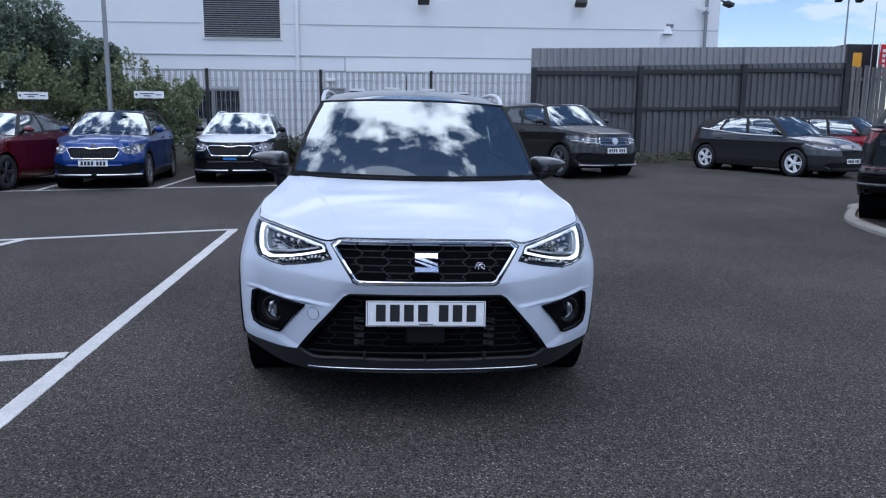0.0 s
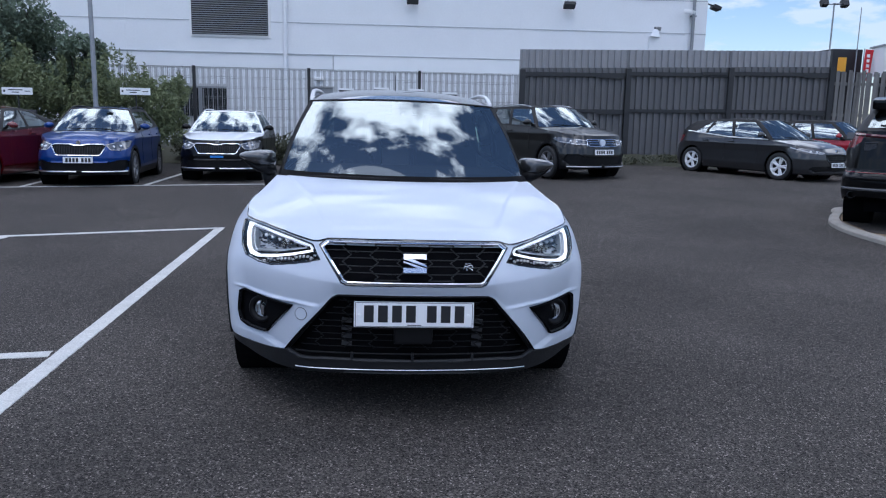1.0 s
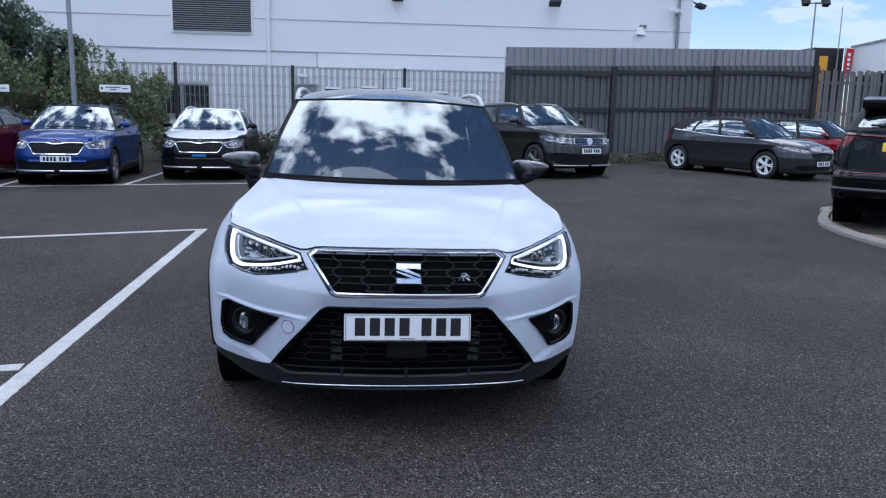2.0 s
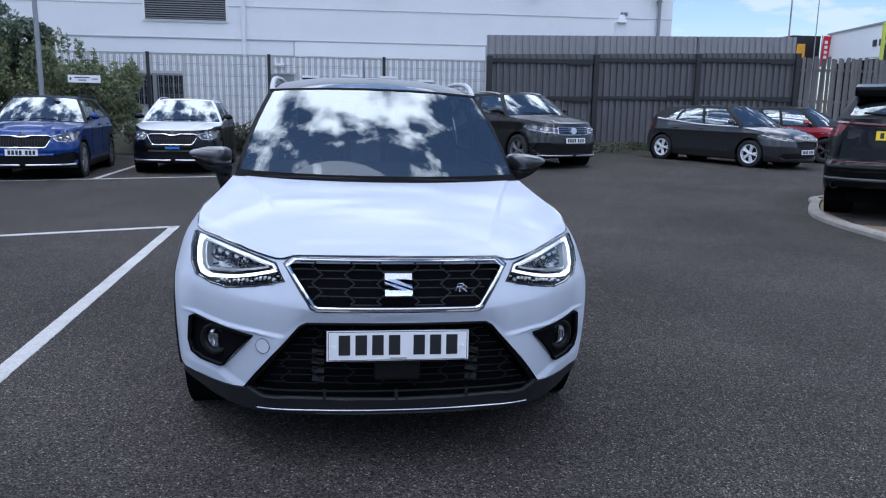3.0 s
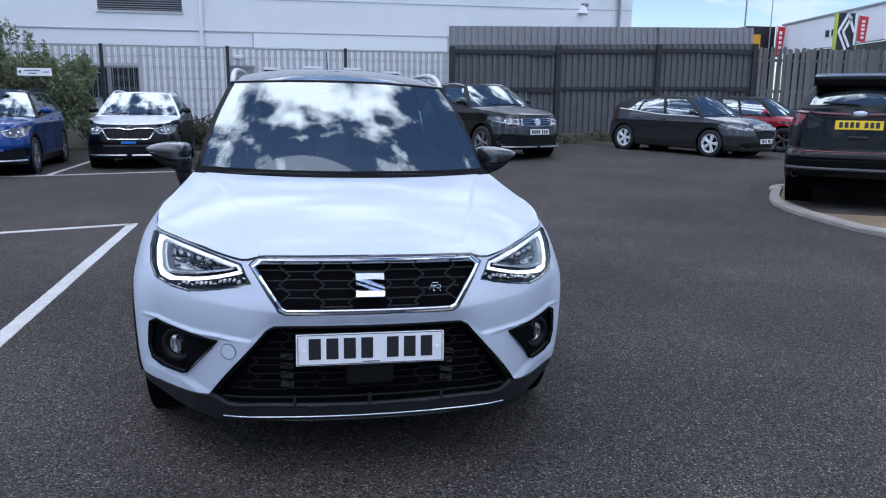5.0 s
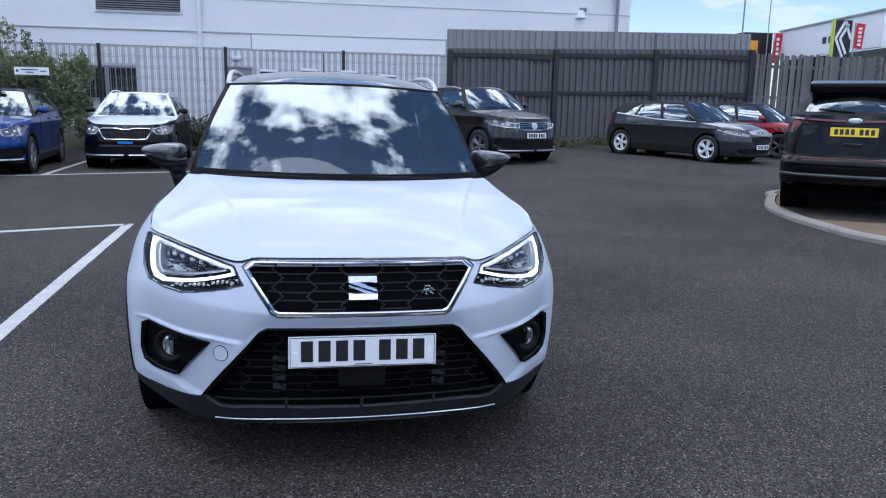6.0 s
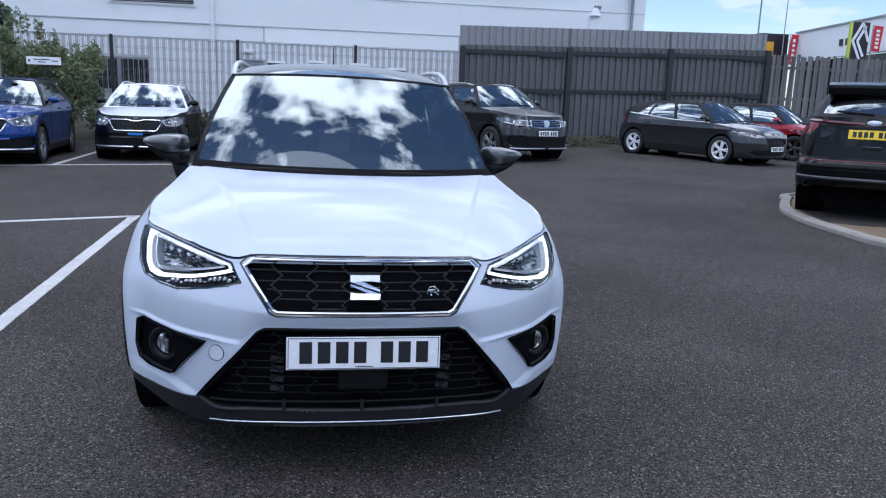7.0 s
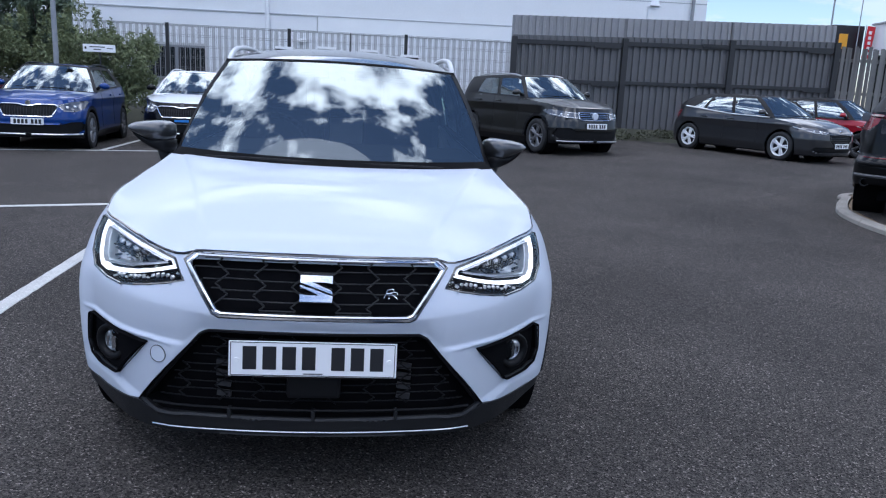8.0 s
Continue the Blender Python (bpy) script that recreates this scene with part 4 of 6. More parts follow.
def sweep(bm, points, radius, segments=6):
    """One continuous round cord through the points."""
    pts = [Vector(p) for p in points]
    rows = []
    for k, p in enumerate(pts):
        way = (pts[min(k + 1, len(pts) - 1)] - pts[max(k - 1, 0)]).normalized()
        ref = Vector((0, 0, 1)) if abs(way.z) < 0.9 else Vector((0, 1, 0))
        a = way.cross(ref).normalized()
        b = a.cross(way)
        rows.append([bm.verts.new(p + (a * math.cos(2 * math.pi * i / segments) + b * math.sin(2 * math.pi * i / segments)) * radius) for i in range(segments)])
    for r, q in zip(rows, rows[1:]):
        for i in range(segments):
            bm.faces.new((r[i], r[(i + 1) % segments], q[(i + 1) % segments], q[i]))
    bm.faces.new(rows[0][::-1])
    bm.faces.new(rows[-1])
    return bm


def ribbon(shell, way, points, radius, lift=0.0):
    """A thin cord laid on the shell through (v, z) points: a shut line or a trim strip."""
    dense = []
    for (v0, z0), (v1, z1) in zip(points, points[1:]):
        n = max(1, int(math.hypot(v1 - v0, z1 - z0) / 0.05))
        dense += [(v0 + (v1 - v0) * k / n, z0 + (z1 - z0) * k / n) for k in range(n)]
    dense.append(points[-1])
    return sweep(bmesh.new(), [shell.pos(shell.at(way, v, z), z, lift) for v, z in dense], radius)


def build_cabin(car, sh, spec, s_a, cowl):
    """Pillars, panes, roof and rails above the body's edge."""
    L, W, H = spec["size"]
    h, far, belt, cowl_y = W / 2, sh.length, spec["belt"], spec["cowl_y"]
    hx, hy, hz = spec["header"]
    rx, ry, rz = spec["roof_end"]
    nA, nS, nR = 16, 40, 14
    low_s = np.linspace(s_a, sh.at("R", 0.80 * h, belt), nS)
    low = np.concatenate([resample(cowl, nA)[:-1], sh.pos(low_s, sh.top(low_s)), sh.pos(np.linspace(low_s[-1], far, nR)[1:], sh.top(np.linspace(low_s[-1], far, nR)[1:]))])
    t = np.linspace(0, 1, nA)
    arch = spec.get("arch", 0.035)
    head = np.stack([hx * t, hy + 0.10 * t**2, hz - arch * t**2], 1)
    t = np.linspace(0, 1, nS)
    y_side = hy + 0.10 + (ry - hy - 0.10) * t
    side_top = np.stack([hx + 0.02 * np.sin(math.pi * t) + (rx - hx) * t**2, y_side, (hz - arch) + (rz - hz) * t**1.6 + (H - hz) * 1.5 * t * (1 - t)], 1)
    t = np.linspace(0, 1, nR)
    back = np.stack([rx * (1 - t), ry + 0.06 * t**0.6, rz - arch + arch * 0.85 * t], 1)
    up = np.concatenate([head[:-1], side_top, back[1:]])
    q = np.arange(len(low), dtype=float)
    frit = spec.get("frit", 0.03)
    vv = np.unique(np.round(np.r_[0, frit, np.linspace(0.11, 0.89, 11), 0.955, spec.get("lid", 0.955), 1], 4))
    qa, qd = nA - 1, nA - 1 + nS - 1
    f = lambda k: qa + k * (nS - 1)
    panes = [("windscreen", [(0, frit), (qa - spec.get("post", 0.9), frit), (qa - spec.get("post", 0.9), spec.get("lid", 0.955)), (0, spec.get("lid", 0.955))])]
    for a0, a1, b1, b0 in spec["panes"]:
        panes.append(("side_window", [(f(a0), 0.08), (f(a1), 0.08), (f(b1), 0.87), (f(b0), 0.87)]))
    panes.append(("rear_window", [(qd + 2, 0.12), (q[-1], 0.12), (q[-1], 0.88), (qd + 2, 0.85)]))
    u2, v2, n2 = cut_grid(q, vv, panes)
    pick = lambda line: np.stack([np.interp(u2, q, line[:, k]) for k in range(3)], -1)
    a, b = pick(low), pick(up)
    w = v2[..., None]
    swell = np.sin(math.pi * v2) * spec.get("swell", 0.025)
    centre = np.array([0, (cowl_y + L) / 2, 1.0])
    outw = (a + b) / 2 - centre
    outw[..., 2] = 0
    outw /= np.linalg.norm(outw, axis=-1, keepdims=True) + 1e-9
    canopy = a * (1 - w) + b * w + outw * swell[..., None]
    canopy[..., 0] = np.where(u2 < 0.01, 0, canopy[..., 0])
    canopy[..., 0] = np.where(u2 > q[-1] - 0.01, 0, canopy[..., 0])
    deep = canopy - outw * 0.02
    part("cabin_frame", region_mesh("cabin_frame", n2, [0], canopy, deep, spec.get("pillar", PILLAR_DARK)), None, car)
    for k, (kind, _) in enumerate(panes):
        glass = GLASS_DARK if (kind == "rear_window" or (kind == "side_window" and k > 1 and spec.get("dark_rear"))) else spec.get("screen", GLASS)
        me = region_mesh(kind, n2, [k + 1], canopy - outw * 0.004, deep, glass)
        for sign in ((1, -1) if kind == "side_window" else (0,)):
            ob = part(kind, one_side(me, sign, kind) if sign else me, None, car)
            ob.visible_shadow = False
    # roof
    n = 18
    fr, ou, ba = resample(head, n), resample(side_top, 24), resample(back[::-1], n)
    mt = np.linspace(0, 1, 24)
    mid = np.stack([0 * mt, hy + (ba[0, 1] - hy) * mt, hz + (ba[0, 2] - hz) * mt + (H - hz) * 1.5 * mt * (1 - mt)], 1)
    roof = coons(fr, ba, mid, ou)
    roof[..., 2] += (H - hz) * 1.4 * (mt * (1 - mt))[None] * (1 - np.linspace(0, 1, n) ** 3)[:, None]
    part("roof", patch_mesh("roof", roof, spec.get("roof_paint", spec["paint"])), None, car)
    if spec.get("rails"):
        for sign in (1, -1):
            bm = bmesh.new()
            pts = [side_top[k] + (0, 0, dz) for k, dz in ((1, -0.016), (2, 0.0), (3, 0.012), (5, 0.026), (8, 0.036), (14, 0.04), (20, 0.04), (28, 0.035), (33, 0.015), (35, 0.0))]
            sweep(bm, [(sign * (p[0] - 0.008), p[1], p[2]) for p in pts], 0.0145, 8)
            part("roof_rail", bm, spec["rails"], car, smooth=True)
    return side_top, head


def build_car(name, m, label, spec):
    """A parked car: shell, bonnet, roof, glass, lamps, grille, plate, mirrors and wheels, from the sizes in spec."""
    L, W, H = spec["size"]
    h = W / 2
    nose_y = spec.get("nose_out", 0.0)
    fo, base, R = spec["overhang"], spec["base"], spec.get("radius", 0.33)
    hood_z, belt, cowl_y, cowl_z = spec["hood_z"], spec["belt"], spec["cowl_y"], spec["cowl_z"]
    plan = [(0, 0), (0.3 * h, 0.01), (0.58 * h, 0.06), (0.78 * h, 0.18), (0.9 * h, 0.34), (0.97 * h, 0.55), (h, fo + 0.1), (0.985 * h, 0.4 * L), (0.99 * h, 0.6 * L),
            (h, fo + base), (0.96 * h, L - 0.42), (0.87 * h, L - 0.2), (0.7 * h, L - 0.07), (0.4 * h, L - 0.01), (0, L)]
    nose = [(0.15, 0.06), (0.3, 0.01), (0.55, 0.0), (0.7, 0.03), (hood_z, 0.13), (1.3, 0.3)]
    crease = belt - 0.15
    side = [(0.15, 0.07), (0.28, 0.028), (0.36, 0.006), (0.44, 0.014), (crease - 0.16, 0.022), (crease - 0.03, 0.008), (crease, 0.0), (crease + 0.03, 0.012), (belt, 0.05), (1.4, 0.15)]
    tail = spec.get("tail", [(0.15, 0.08), (0.35, 0.0), (0.6, 0.0), (0.8, 0.05), (belt, 0.1), (1.4, 0.2)])
    edge = [("F", 0, hood_z), ("F", 0.5 * h, hood_z + 0.005), ("F", 0.8 * h, hood_z + 0.03), ("S", 0.62, hood_z + 0.07), ("S", cowl_y + 0.25, cowl_z - 0.02), ("S", 0.55 * L, belt),
            ("S", L - 0.45, belt + spec.get("rise", 0.06)), ("R", 0.5 * h, belt + spec.get("rise", 0.06)), ("R", 0, belt + spec.get("rise", 0.06))]
    sh = Shell(plan, nose, side, tail, edge)
    far = sh.length
    us = np.linspace(0, far, int(far / 0.032))
    vs = np.linspace(0.17, belt + 0.15, int((belt - 0.02) / 0.026))
    zz = lambda s: float(sh.top(s))
    top_poly = [(s, zz(s)) for s in np.linspace(0, far, 90)] + [(far, 2), (0, 2)]
    arch = R + 0.055
    clad = spec.get("clad", 0.0)
    regions = [("none", top_poly)]
    for y in (fo, fo + base):
        regions.append(("none", sh.poly("S", circle(y, R, arch))))
    if clad:
        for y in (fo, fo + base):
            regions.append(("clad", sh.poly("S", circle(y, R, arch + 0.06))))
    regions.append(("lamp", sh.poly("F", spec["lamp"])))
    regions.append(("grille", sh.poly("F", spec["grille"])))
    regions.append(("intake", sh.poly("F", spec["intake"])))
    if spec.get("clear"):
        lift = spec["clear"]
        regions.insert(1, ("none", [(0, 0.05), (0, lift), (sh.at("F", 0.6 * h, lift), lift), (sh.at("S", fo - arch * 0.9), lift - 0.02), (sh.at("S", fo - arch * 0.9), 0.05)]))
    if spec.get("rear_cut"):
        regions.insert(1, ("none", [(sh.at("S", fo + base + 0.3), 0.05), (sh.at("S", fo + base + 0.3), 0.3), (sh.at("R", 0.8 * h, 0.36), spec["rear_cut"]), (far, spec["rear_cut"]), (far, 0.05)]))
    if "tail_lamp" in spec:
        regions.append(("tail", sh.poly("R", spec["tail_lamp"])))
    regions.append(("clad", [(0, 0.1), (far, 0.1), (far, 0.2 + clad), (0, 0.2 + clad)]))
    u, v, num = cut_grid(us, vs, regions)
    names = ["body"] + [r[0] for r in regions]
    skin, inner = sh.pos(u, v), sh.pos(u, v, -0.03)
    car = thing(name, m, label, spec.get("category", "car"), spec.get("group", ""))
    mats = {"body": spec["paint"], "lamp": spec.get("lamp_mat", LENS), "grille": PLASTIC, "intake": PLASTIC, "clad": spec.get("clad_mat", PLASTIC), "tail": LENS_RED}
    titles = {"body": "body", "lamp": "headlight", "grille": "grille", "intake": "lower_intake", "clad": "cladding", "tail": "tail_light"}
    for key, mat in mats.items():
        ids = [n for n, k in enumerate(names) if k == key]
        if not ids:
            continue
        if key in ("grille", "intake"):
            me = region_mesh(titles[key], num, ids, sh.pos(u, v, -0.028), sh.pos(u, v, -0.04), mat)
        else:
            me = region_mesh(titles[key], num, ids, skin, inner, mat)
        if me is None:
            continue
        if key in ("lamp", "tail"):
            for sign in (1, -1):
                part(titles[key], one_side(me, sign, titles[key]), None, car)
        else:
            part(titles[key], me, None, car)
    if spec.get("lamp_strip", True):
        # a dark inset with two bright bowls behind each headlight's edge
        cx, cz = np.mean(spec["lamp"], axis=0)
        for dx, dz, r in ((-0.06, -0.022, 0.030), (0.035, -0.012, 0.034)):
            for sign in (1, -1):
                p = sh.pos(sh.at("F", cx + dx, cz + dz), cz + dz, -0.008)
                bm = bmesh.new()
                bmesh.ops.create_uvsphere(bm, u_segments=14, v_segments=8, radius=r, matrix=pose(sign * p[0], p[1], p[2]) @ Matrix.Diagonal((1.1, 0.5, 0.85, 1)))
                part("lamp_bowl", bm, LAMP_BOWL, car, smooth=True)
        low_edge = spec["lamp"][::-1][:3]
        for pts, r in (([(x, z - 0.018) for x, z in spec["lamp"][:2]], 0.005), ([(x * 0.985, z + 0.016) for x, z in low_edge], 0.006)):
            for sign in (1, -1):
                part("lamp_strip", ribbon(sh, "F", pts, r, 0.003), TRIM_BRIGHT, car).scale = (sign, 1, 1)
    # bonnet
    top = lambda a, b, n: sh.pos(np.linspace(a, b, n), sh.top(np.linspace(a, b, n)))
    s_c = sh.at("F", 0.86 * h, hood_z + 0.03)
    s_a = sh.at("S", cowl_y + 0.25, cowl_z)
    front, outer = resample(top(0, s_c, 60), 34), resample(top(s_c, s_a, 60), 34)
    cx = np.linspace(0, 1, 34)
    cowl = np.stack([cx * outer[-1, 0], cowl_y + (outer[-1, 1] - cowl_y) * cx**2.2, cowl_z + (outer[-1, 2] - cowl_z) * cx**2], 1)
    mt = np.linspace(0, 1, 34)
    mid = np.stack([0 * mt, front[0, 1] + (cowl_y - front[0, 1]) * mt, front[0, 2] + (cowl_z - front[0, 2]) * (1 - (1 - mt) ** 1.7)], 1)
    hood = coons(front, cowl, mid, outer)
    # pressed ridges that fan out from the grille, and a bulge between them
    fan, along = np.abs(hood[..., 0]), np.broadcast_to(mt[None], hood.shape[:2])
    keep = np.sin(math.pi * np.clip(along * 1.02, 0, 1)) ** 0.6
    hood[..., 2] += keep * (0.016 * ease((0.36 * h + 0.30 * h * along - fan) / 0.07 + 0.5) + 0.014 * (1 - (fan / h) ** 2))
    part("bonnet", patch_mesh("bonnet", hood, spec.get("hood_paint", spec["paint"])), None, car)
    build_cabin(car, sh, spec, s_a, cowl)
    hy = spec["header"][1]
    for sign in (1, -1):
        part("cowl_strip", sweep(bmesh.new(), [(sign * p[0] * 0.97, p[1] + 0.02, p[2] + 0.006) for p in cowl[::3]], 0.011), PLASTIC, car)
    for x0, x1 in ((0.48, -0.06), (-0.04, -0.52)):
        part("wiper", sweep(bmesh.new(), [(x0 + (x1 - x0) * k / 5, cowl_y + 0.07 + 0.12 * abs((x0 + (x1 - x0) * k / 5) / h) ** 2.2, cowl_z + 0.045 + 0.012 * k / 5) for k in range(6)], 0.007), PLASTIC, car)
    # inside: floor, dash and seats
    part("interior", boxed((W * 0.8, L * 0.62, 0.1), (0, L * 0.52, 0.42)), CABIN, car)
    part("dashboard", boxed((W * 0.78, 0.4, 0.2), (0, cowl_y + 0.42, cowl_z - 0.1), bevel=0.04), CABIN, car)
    for y, n_seat in ((hy + 0.5, 2), (hy + 1.35, 2)):
        for sign in (1, -1):
            bm = boxed((0.5, 0.14, 0.72), (0.36 * sign, y, belt - 0.2), (-14, 0, 0), 0.05)
            box(bm, (0.24, 0.1, 0.2), (0.36 * sign, y + 0.12, belt + 0.28), (-10, 0, 0), 0.04)
            part("seat", bm, SEAT, car)
    # grille frame, shut lines, trim
    g = spec["grille"]
    part("grille_frame", ribbon(sh, "F", g, 0.012, 0.004), spec.get("frame_mat", CHROME), car)
    half = part("grille_frame", ribbon(sh, "F", g, 0.012, 0.004), spec.get("frame_mat", CHROME), car)
    half.scale = (-1, 1, 1)
    for k in range(spec.get("slats", 0)):
        z = min(p[1] for p in g) + (max(p[1] for p in g) - min(p[1] for p in g)) * (k + 1) / (spec["slats"] + 1)
        xm = max(p[0] for p in g) * 0.93
        bm = ribbon(sh, "F", [(x, z) for x in np.linspace(0, xm, 7)], 0.007, -0.01)
        part("grille_slat", bm, spec.get("slat_mat", CHROME), car)
        part("grille_slat", ribbon(sh, "F", [(x, z) for x in np.linspace(0, xm, 7)], 0.007, -0.01), spec.get("slat_mat", CHROME), car).scale = (-1, 1, 1)
    if "bars" in spec:
        xm = max(p[0] for p in g) * 0.95
        z0, z1 = min(p[1] for p in g), max(p[1] for p in g)
        for k in range(spec["bars"]):
            x = -xm + 2 * xm * (k + 0.5) / spec["bars"]
            lim = z1 - (z1 - z0) * max(0, (abs(x) - xm * 0.8)) * 2
            p0, p1 = sh.pos(sh.at("F", abs(x), z0), z0 + 0.01, -0.012), sh.pos(sh.at("F", abs(x), lim), lim - 0.01, -0.012)
            sg = 1 if x > 0 else -1
            part("grille_bar", tube(bmesh.new(), (sg * p0[0], p0[1], p0[2]), (sg * p1[0], p1[1], p1[2]), 0.008, segments=6), PLASTIC_GREY, car)
    for y0 in spec.get("doors", ()):
        for sign in (1, -1):
            part("door_seam", ribbon(sh, "S", [(y0, 0.36), (y0 - 0.01, 0.7), (y0, float(sh.top(sh.at("S", y0))) - 0.01)], 0.004, 0.0), GLOSS_BLACK, car).scale = (sign, 1, 1)
    for y0 in spec.get("handles", ()):
        for sign in (1, -1):
            p = sh.pos(sh.at("S", y0, belt - 0.1), belt - 0.1, 0.012)
            part("door_handle", boxed((0.03, 0.19, 0.03), (sign * p[0], p[1], p[2]), bevel=0.01), spec.get("handle_mat", spec["paint"]), car)
    if "belt_trim" in spec:
        for sign in (1, -1):
            ys = np.linspace(cowl_y + 0.35, L - 0.55, 16)
            pts = [sh.pos(sh.at("S", y, belt), float(sh.top(sh.at("S", y, belt))) + 0.01, 0.01) for y in ys]
            bm = bmesh.new()
            sweep(bm, pts, 0.015)
            part("window_trim", bm, spec["belt_trim"], car).scale = (sign, 1, 1)
    # wheel wells
    for y in (fo, fo + base):
        for sign in (1, -1):
            bm = bmesh.new()
            lathe(bm, [(0.0, arch + 0.004), (-0.32, arch + 0.004), (-0.32, 0.02)], 36)
            well = part("wheel_well", bm, WHEELWELL, car)
            well.matrix_basis = pose(sign * (h - 0.035), y, R, 0, 0, 0 if sign > 0 else 180)
    part("underbody", boxed((W * 0.62, L * 0.86, 0.12), (0, L / 2, 0.27)), WHEELWELL, car)
    add_wheels(car, W - 0.25, fo, base, wheel_meshes(spec.get("rim_mat", ALLOY), R, R * 0.68), R)
    if spec.get("plate"):
        px, py, pz, pm = spec["plate"]
        number_plate(car, pose(0, py, pz, -4, 0, 0), pm)
    if spec.get("sticker"):
        part("blue_sticker", boxed((0.27, 0.006, 0.045), (0, -0.012, 0.53), bevel=0.001), BLUE_INK, car, "small blue delivery sticker")
    if spec.get("strip"):
        for sign in (1, -1):
            part("skid_strip", ribbon(sh, "F", [(x, 0.285) for x in np.linspace(0.05, 0.78, 12)], 0.016, 0.004), spec["strip"], car).scale = (sign, 1, 1)
    if "emblem" in spec:
        ex, ez, er, em = spec["emblem"]
        p = sh.pos(0.0, ez, 0.01)
        part("emblem", tube(bmesh.new(), (0, p[1] + 0.02, ez), (0, p[1] - 0.012, ez), er, er * 0.9, 20), em, car, "round badge")
    for sign in (1, -1):
        p = sh.pos(s_a + 0.15, cowl_z)
        wing_mirror(car, (sign * (p[0] + 0.10), p[1] + 0.1, cowl_z + 0.1), sign, spec.get("mirror", spec["paint"]), spec.get("mirror_size", 0.85))
    return car, sh


BLUE = paint("metallic_blue", (0.0008, 0.034, 0.19), 0.3, 0.35, 0.7, 0.03, 0.25)
# white that stands in for bright sky mirrored in black panels
SKY_SHEEN = paint("white_paint", (0.75, 0.77, 0.8))
DARK_RED = paint("dark_red_paint", (0.13, 0.008, 0.012), 0.2, 0.25)
GREY = paint("dark_grey_metallic", (0.026, 0.0265, 0.029), 0.3, 0.35, 1.0, 0.03, 0.4)
GREY_SUV = paint("grey_green_metallic", (0.009, 0.009, 0.0085), 0.2, 0.35, 0.6, 0.03, 0.4)
RED = paint("bright_red_paint", (0.34, 0.008, 0.02), 0.1, 0.35, 0.6)
BLACK = paint("black_paint", (0.003, 0.003, 0.0035), 0.0, 0.3, 0.4, 0.02, 0.08)

TRIM_BRIGHT = material("bright_trim", (0.85, 0.86, 0.88), 0.25, metal=0.4, vary=0.03)
SILVER_BADGE = material("badge_silver", (0.7, 0.75, 0.85), 0.3, metal=0.3, vary=0.05)
COMPACT_SUV = dict(size=(4.24, 1.74, 1.56), overhang=0.86, base=2.65, radius=0.33, hood_z=0.865, belt=1.05, cowl_y=1.05, cowl_z=1.02, header=(0.58, 1.74, 1.495), roof_end=(0.53, 3.75, 1.47),
             lamp=[(0.47, 0.800), (0.60, 0.838), (0.80, 0.868), (0.825, 0.84), (0.80, 0.735), (0.70, 0.672), (0.56, 0.680), (0.50, 0.74)],
             grille=[(0, 0.772), (0.06, 0.775), (0.15, 0.797), (0.42, 0.797), (0.475, 0.765), (0.385, 0.605), (0.35, 0.590), (0, 0.590)],
             intake=[(0, 0.455), (0.50, 0.455), (0.66, 0.50), (0.80, 0.50), (0.83, 0.38), (0.74, 0.305), (0, 0.30)], clear=0.225, arch=0.025,
             panes=[(0.02, 0.36, 0.36, 0.04), (0.40, 0.70, 0.68, 0.40)], bars=20, doors=(1.62, 2.6), handles=(2.4, 3.2), clad=0.1, rails=GLOSS_BLACK, emblem=(0, 0.818, 0.045, CHROME), plate=(0, -0.012, 0.505, PLATE_WHITE), strip=SILVER)



def compact_like(name, m, label, **more):
    return build_car(name, m, label, {**COMPACT_SUV, **more})


blue_suv, _ = compact_like("compact_suv", pose(-5.92, 11.2, 0, 0, 0, 7), "bright metallic blue compact SUV parked in a marked bay", paint=BLUE, rails=PILLAR_DARK, rim_mat=ALLOY_MID)
# a black car; its bonnet, roof, pillars and rails have the sky's reflection painted on
black_suv, _ = compact_like("compact_suv", pose(-3.72, 12.7, 0, 0, 0, 3), "black compact SUV parked nose-out in a bay, sky reflection painted white on bonnet and roof", paint=BLACK, hood_paint=SKY_SHEEN, roof_paint=SKY_SHEEN, rails=SKY_SHEEN, pillar=SKY_SHEEN, mirror=BLACK, plate=None, sticker=True, rim_mat=ALLOY_DARK)
red_car, _ = compact_like("hatchback_car", pose(-8.36, 10.35, 0, 0, 0, -3), "dark red hatchback car parked beside the blue SUV", paint=DARK_RED, rails=None, clad=0.0, rim_mat=ALLOY_DARK,
                        header=(0.53, 1.85, 1.46), roof_end=(0.48, 3.2, 1.38), mirror=DARK_RED, strip=None)
FAMILY_SUV = dict(COMPACT_SUV, size=(4.49, 1.84, 1.67), overhang=0.88, base=2.68, radius=0.355, hood_z=0.955, belt=1.13, cowl_z=1.12, cowl_y=1.08, header=(0.60, 1.80, 1.60), roof_end=(0.58, 4.05, 1.57),
              lamp=[(0.42, 0.868), (0.62, 0.885), (0.84, 0.915), (0.875, 0.88), (0.83, 0.80), (0.66, 0.755), (0.43, 0.745)], grille=[(0, 0.868), (0.395, 0.868), (0.405, 0.745), (0.36, 0.725), (0, 0.720)], bars=0, slats=3, frame_mat=CHROME,
              intake=[(0, 0.50), (0.46, 0.50), (0.60, 0.56), (0.80, 0.55), (0.84, 0.42), (0.76, 0.33), (0, 0.32)], clear=0.245, plate=(0, -0.014, 0.60, PLATE_WHITE), emblem=(0, 0.80, 0.075, SILVER_BADGE))
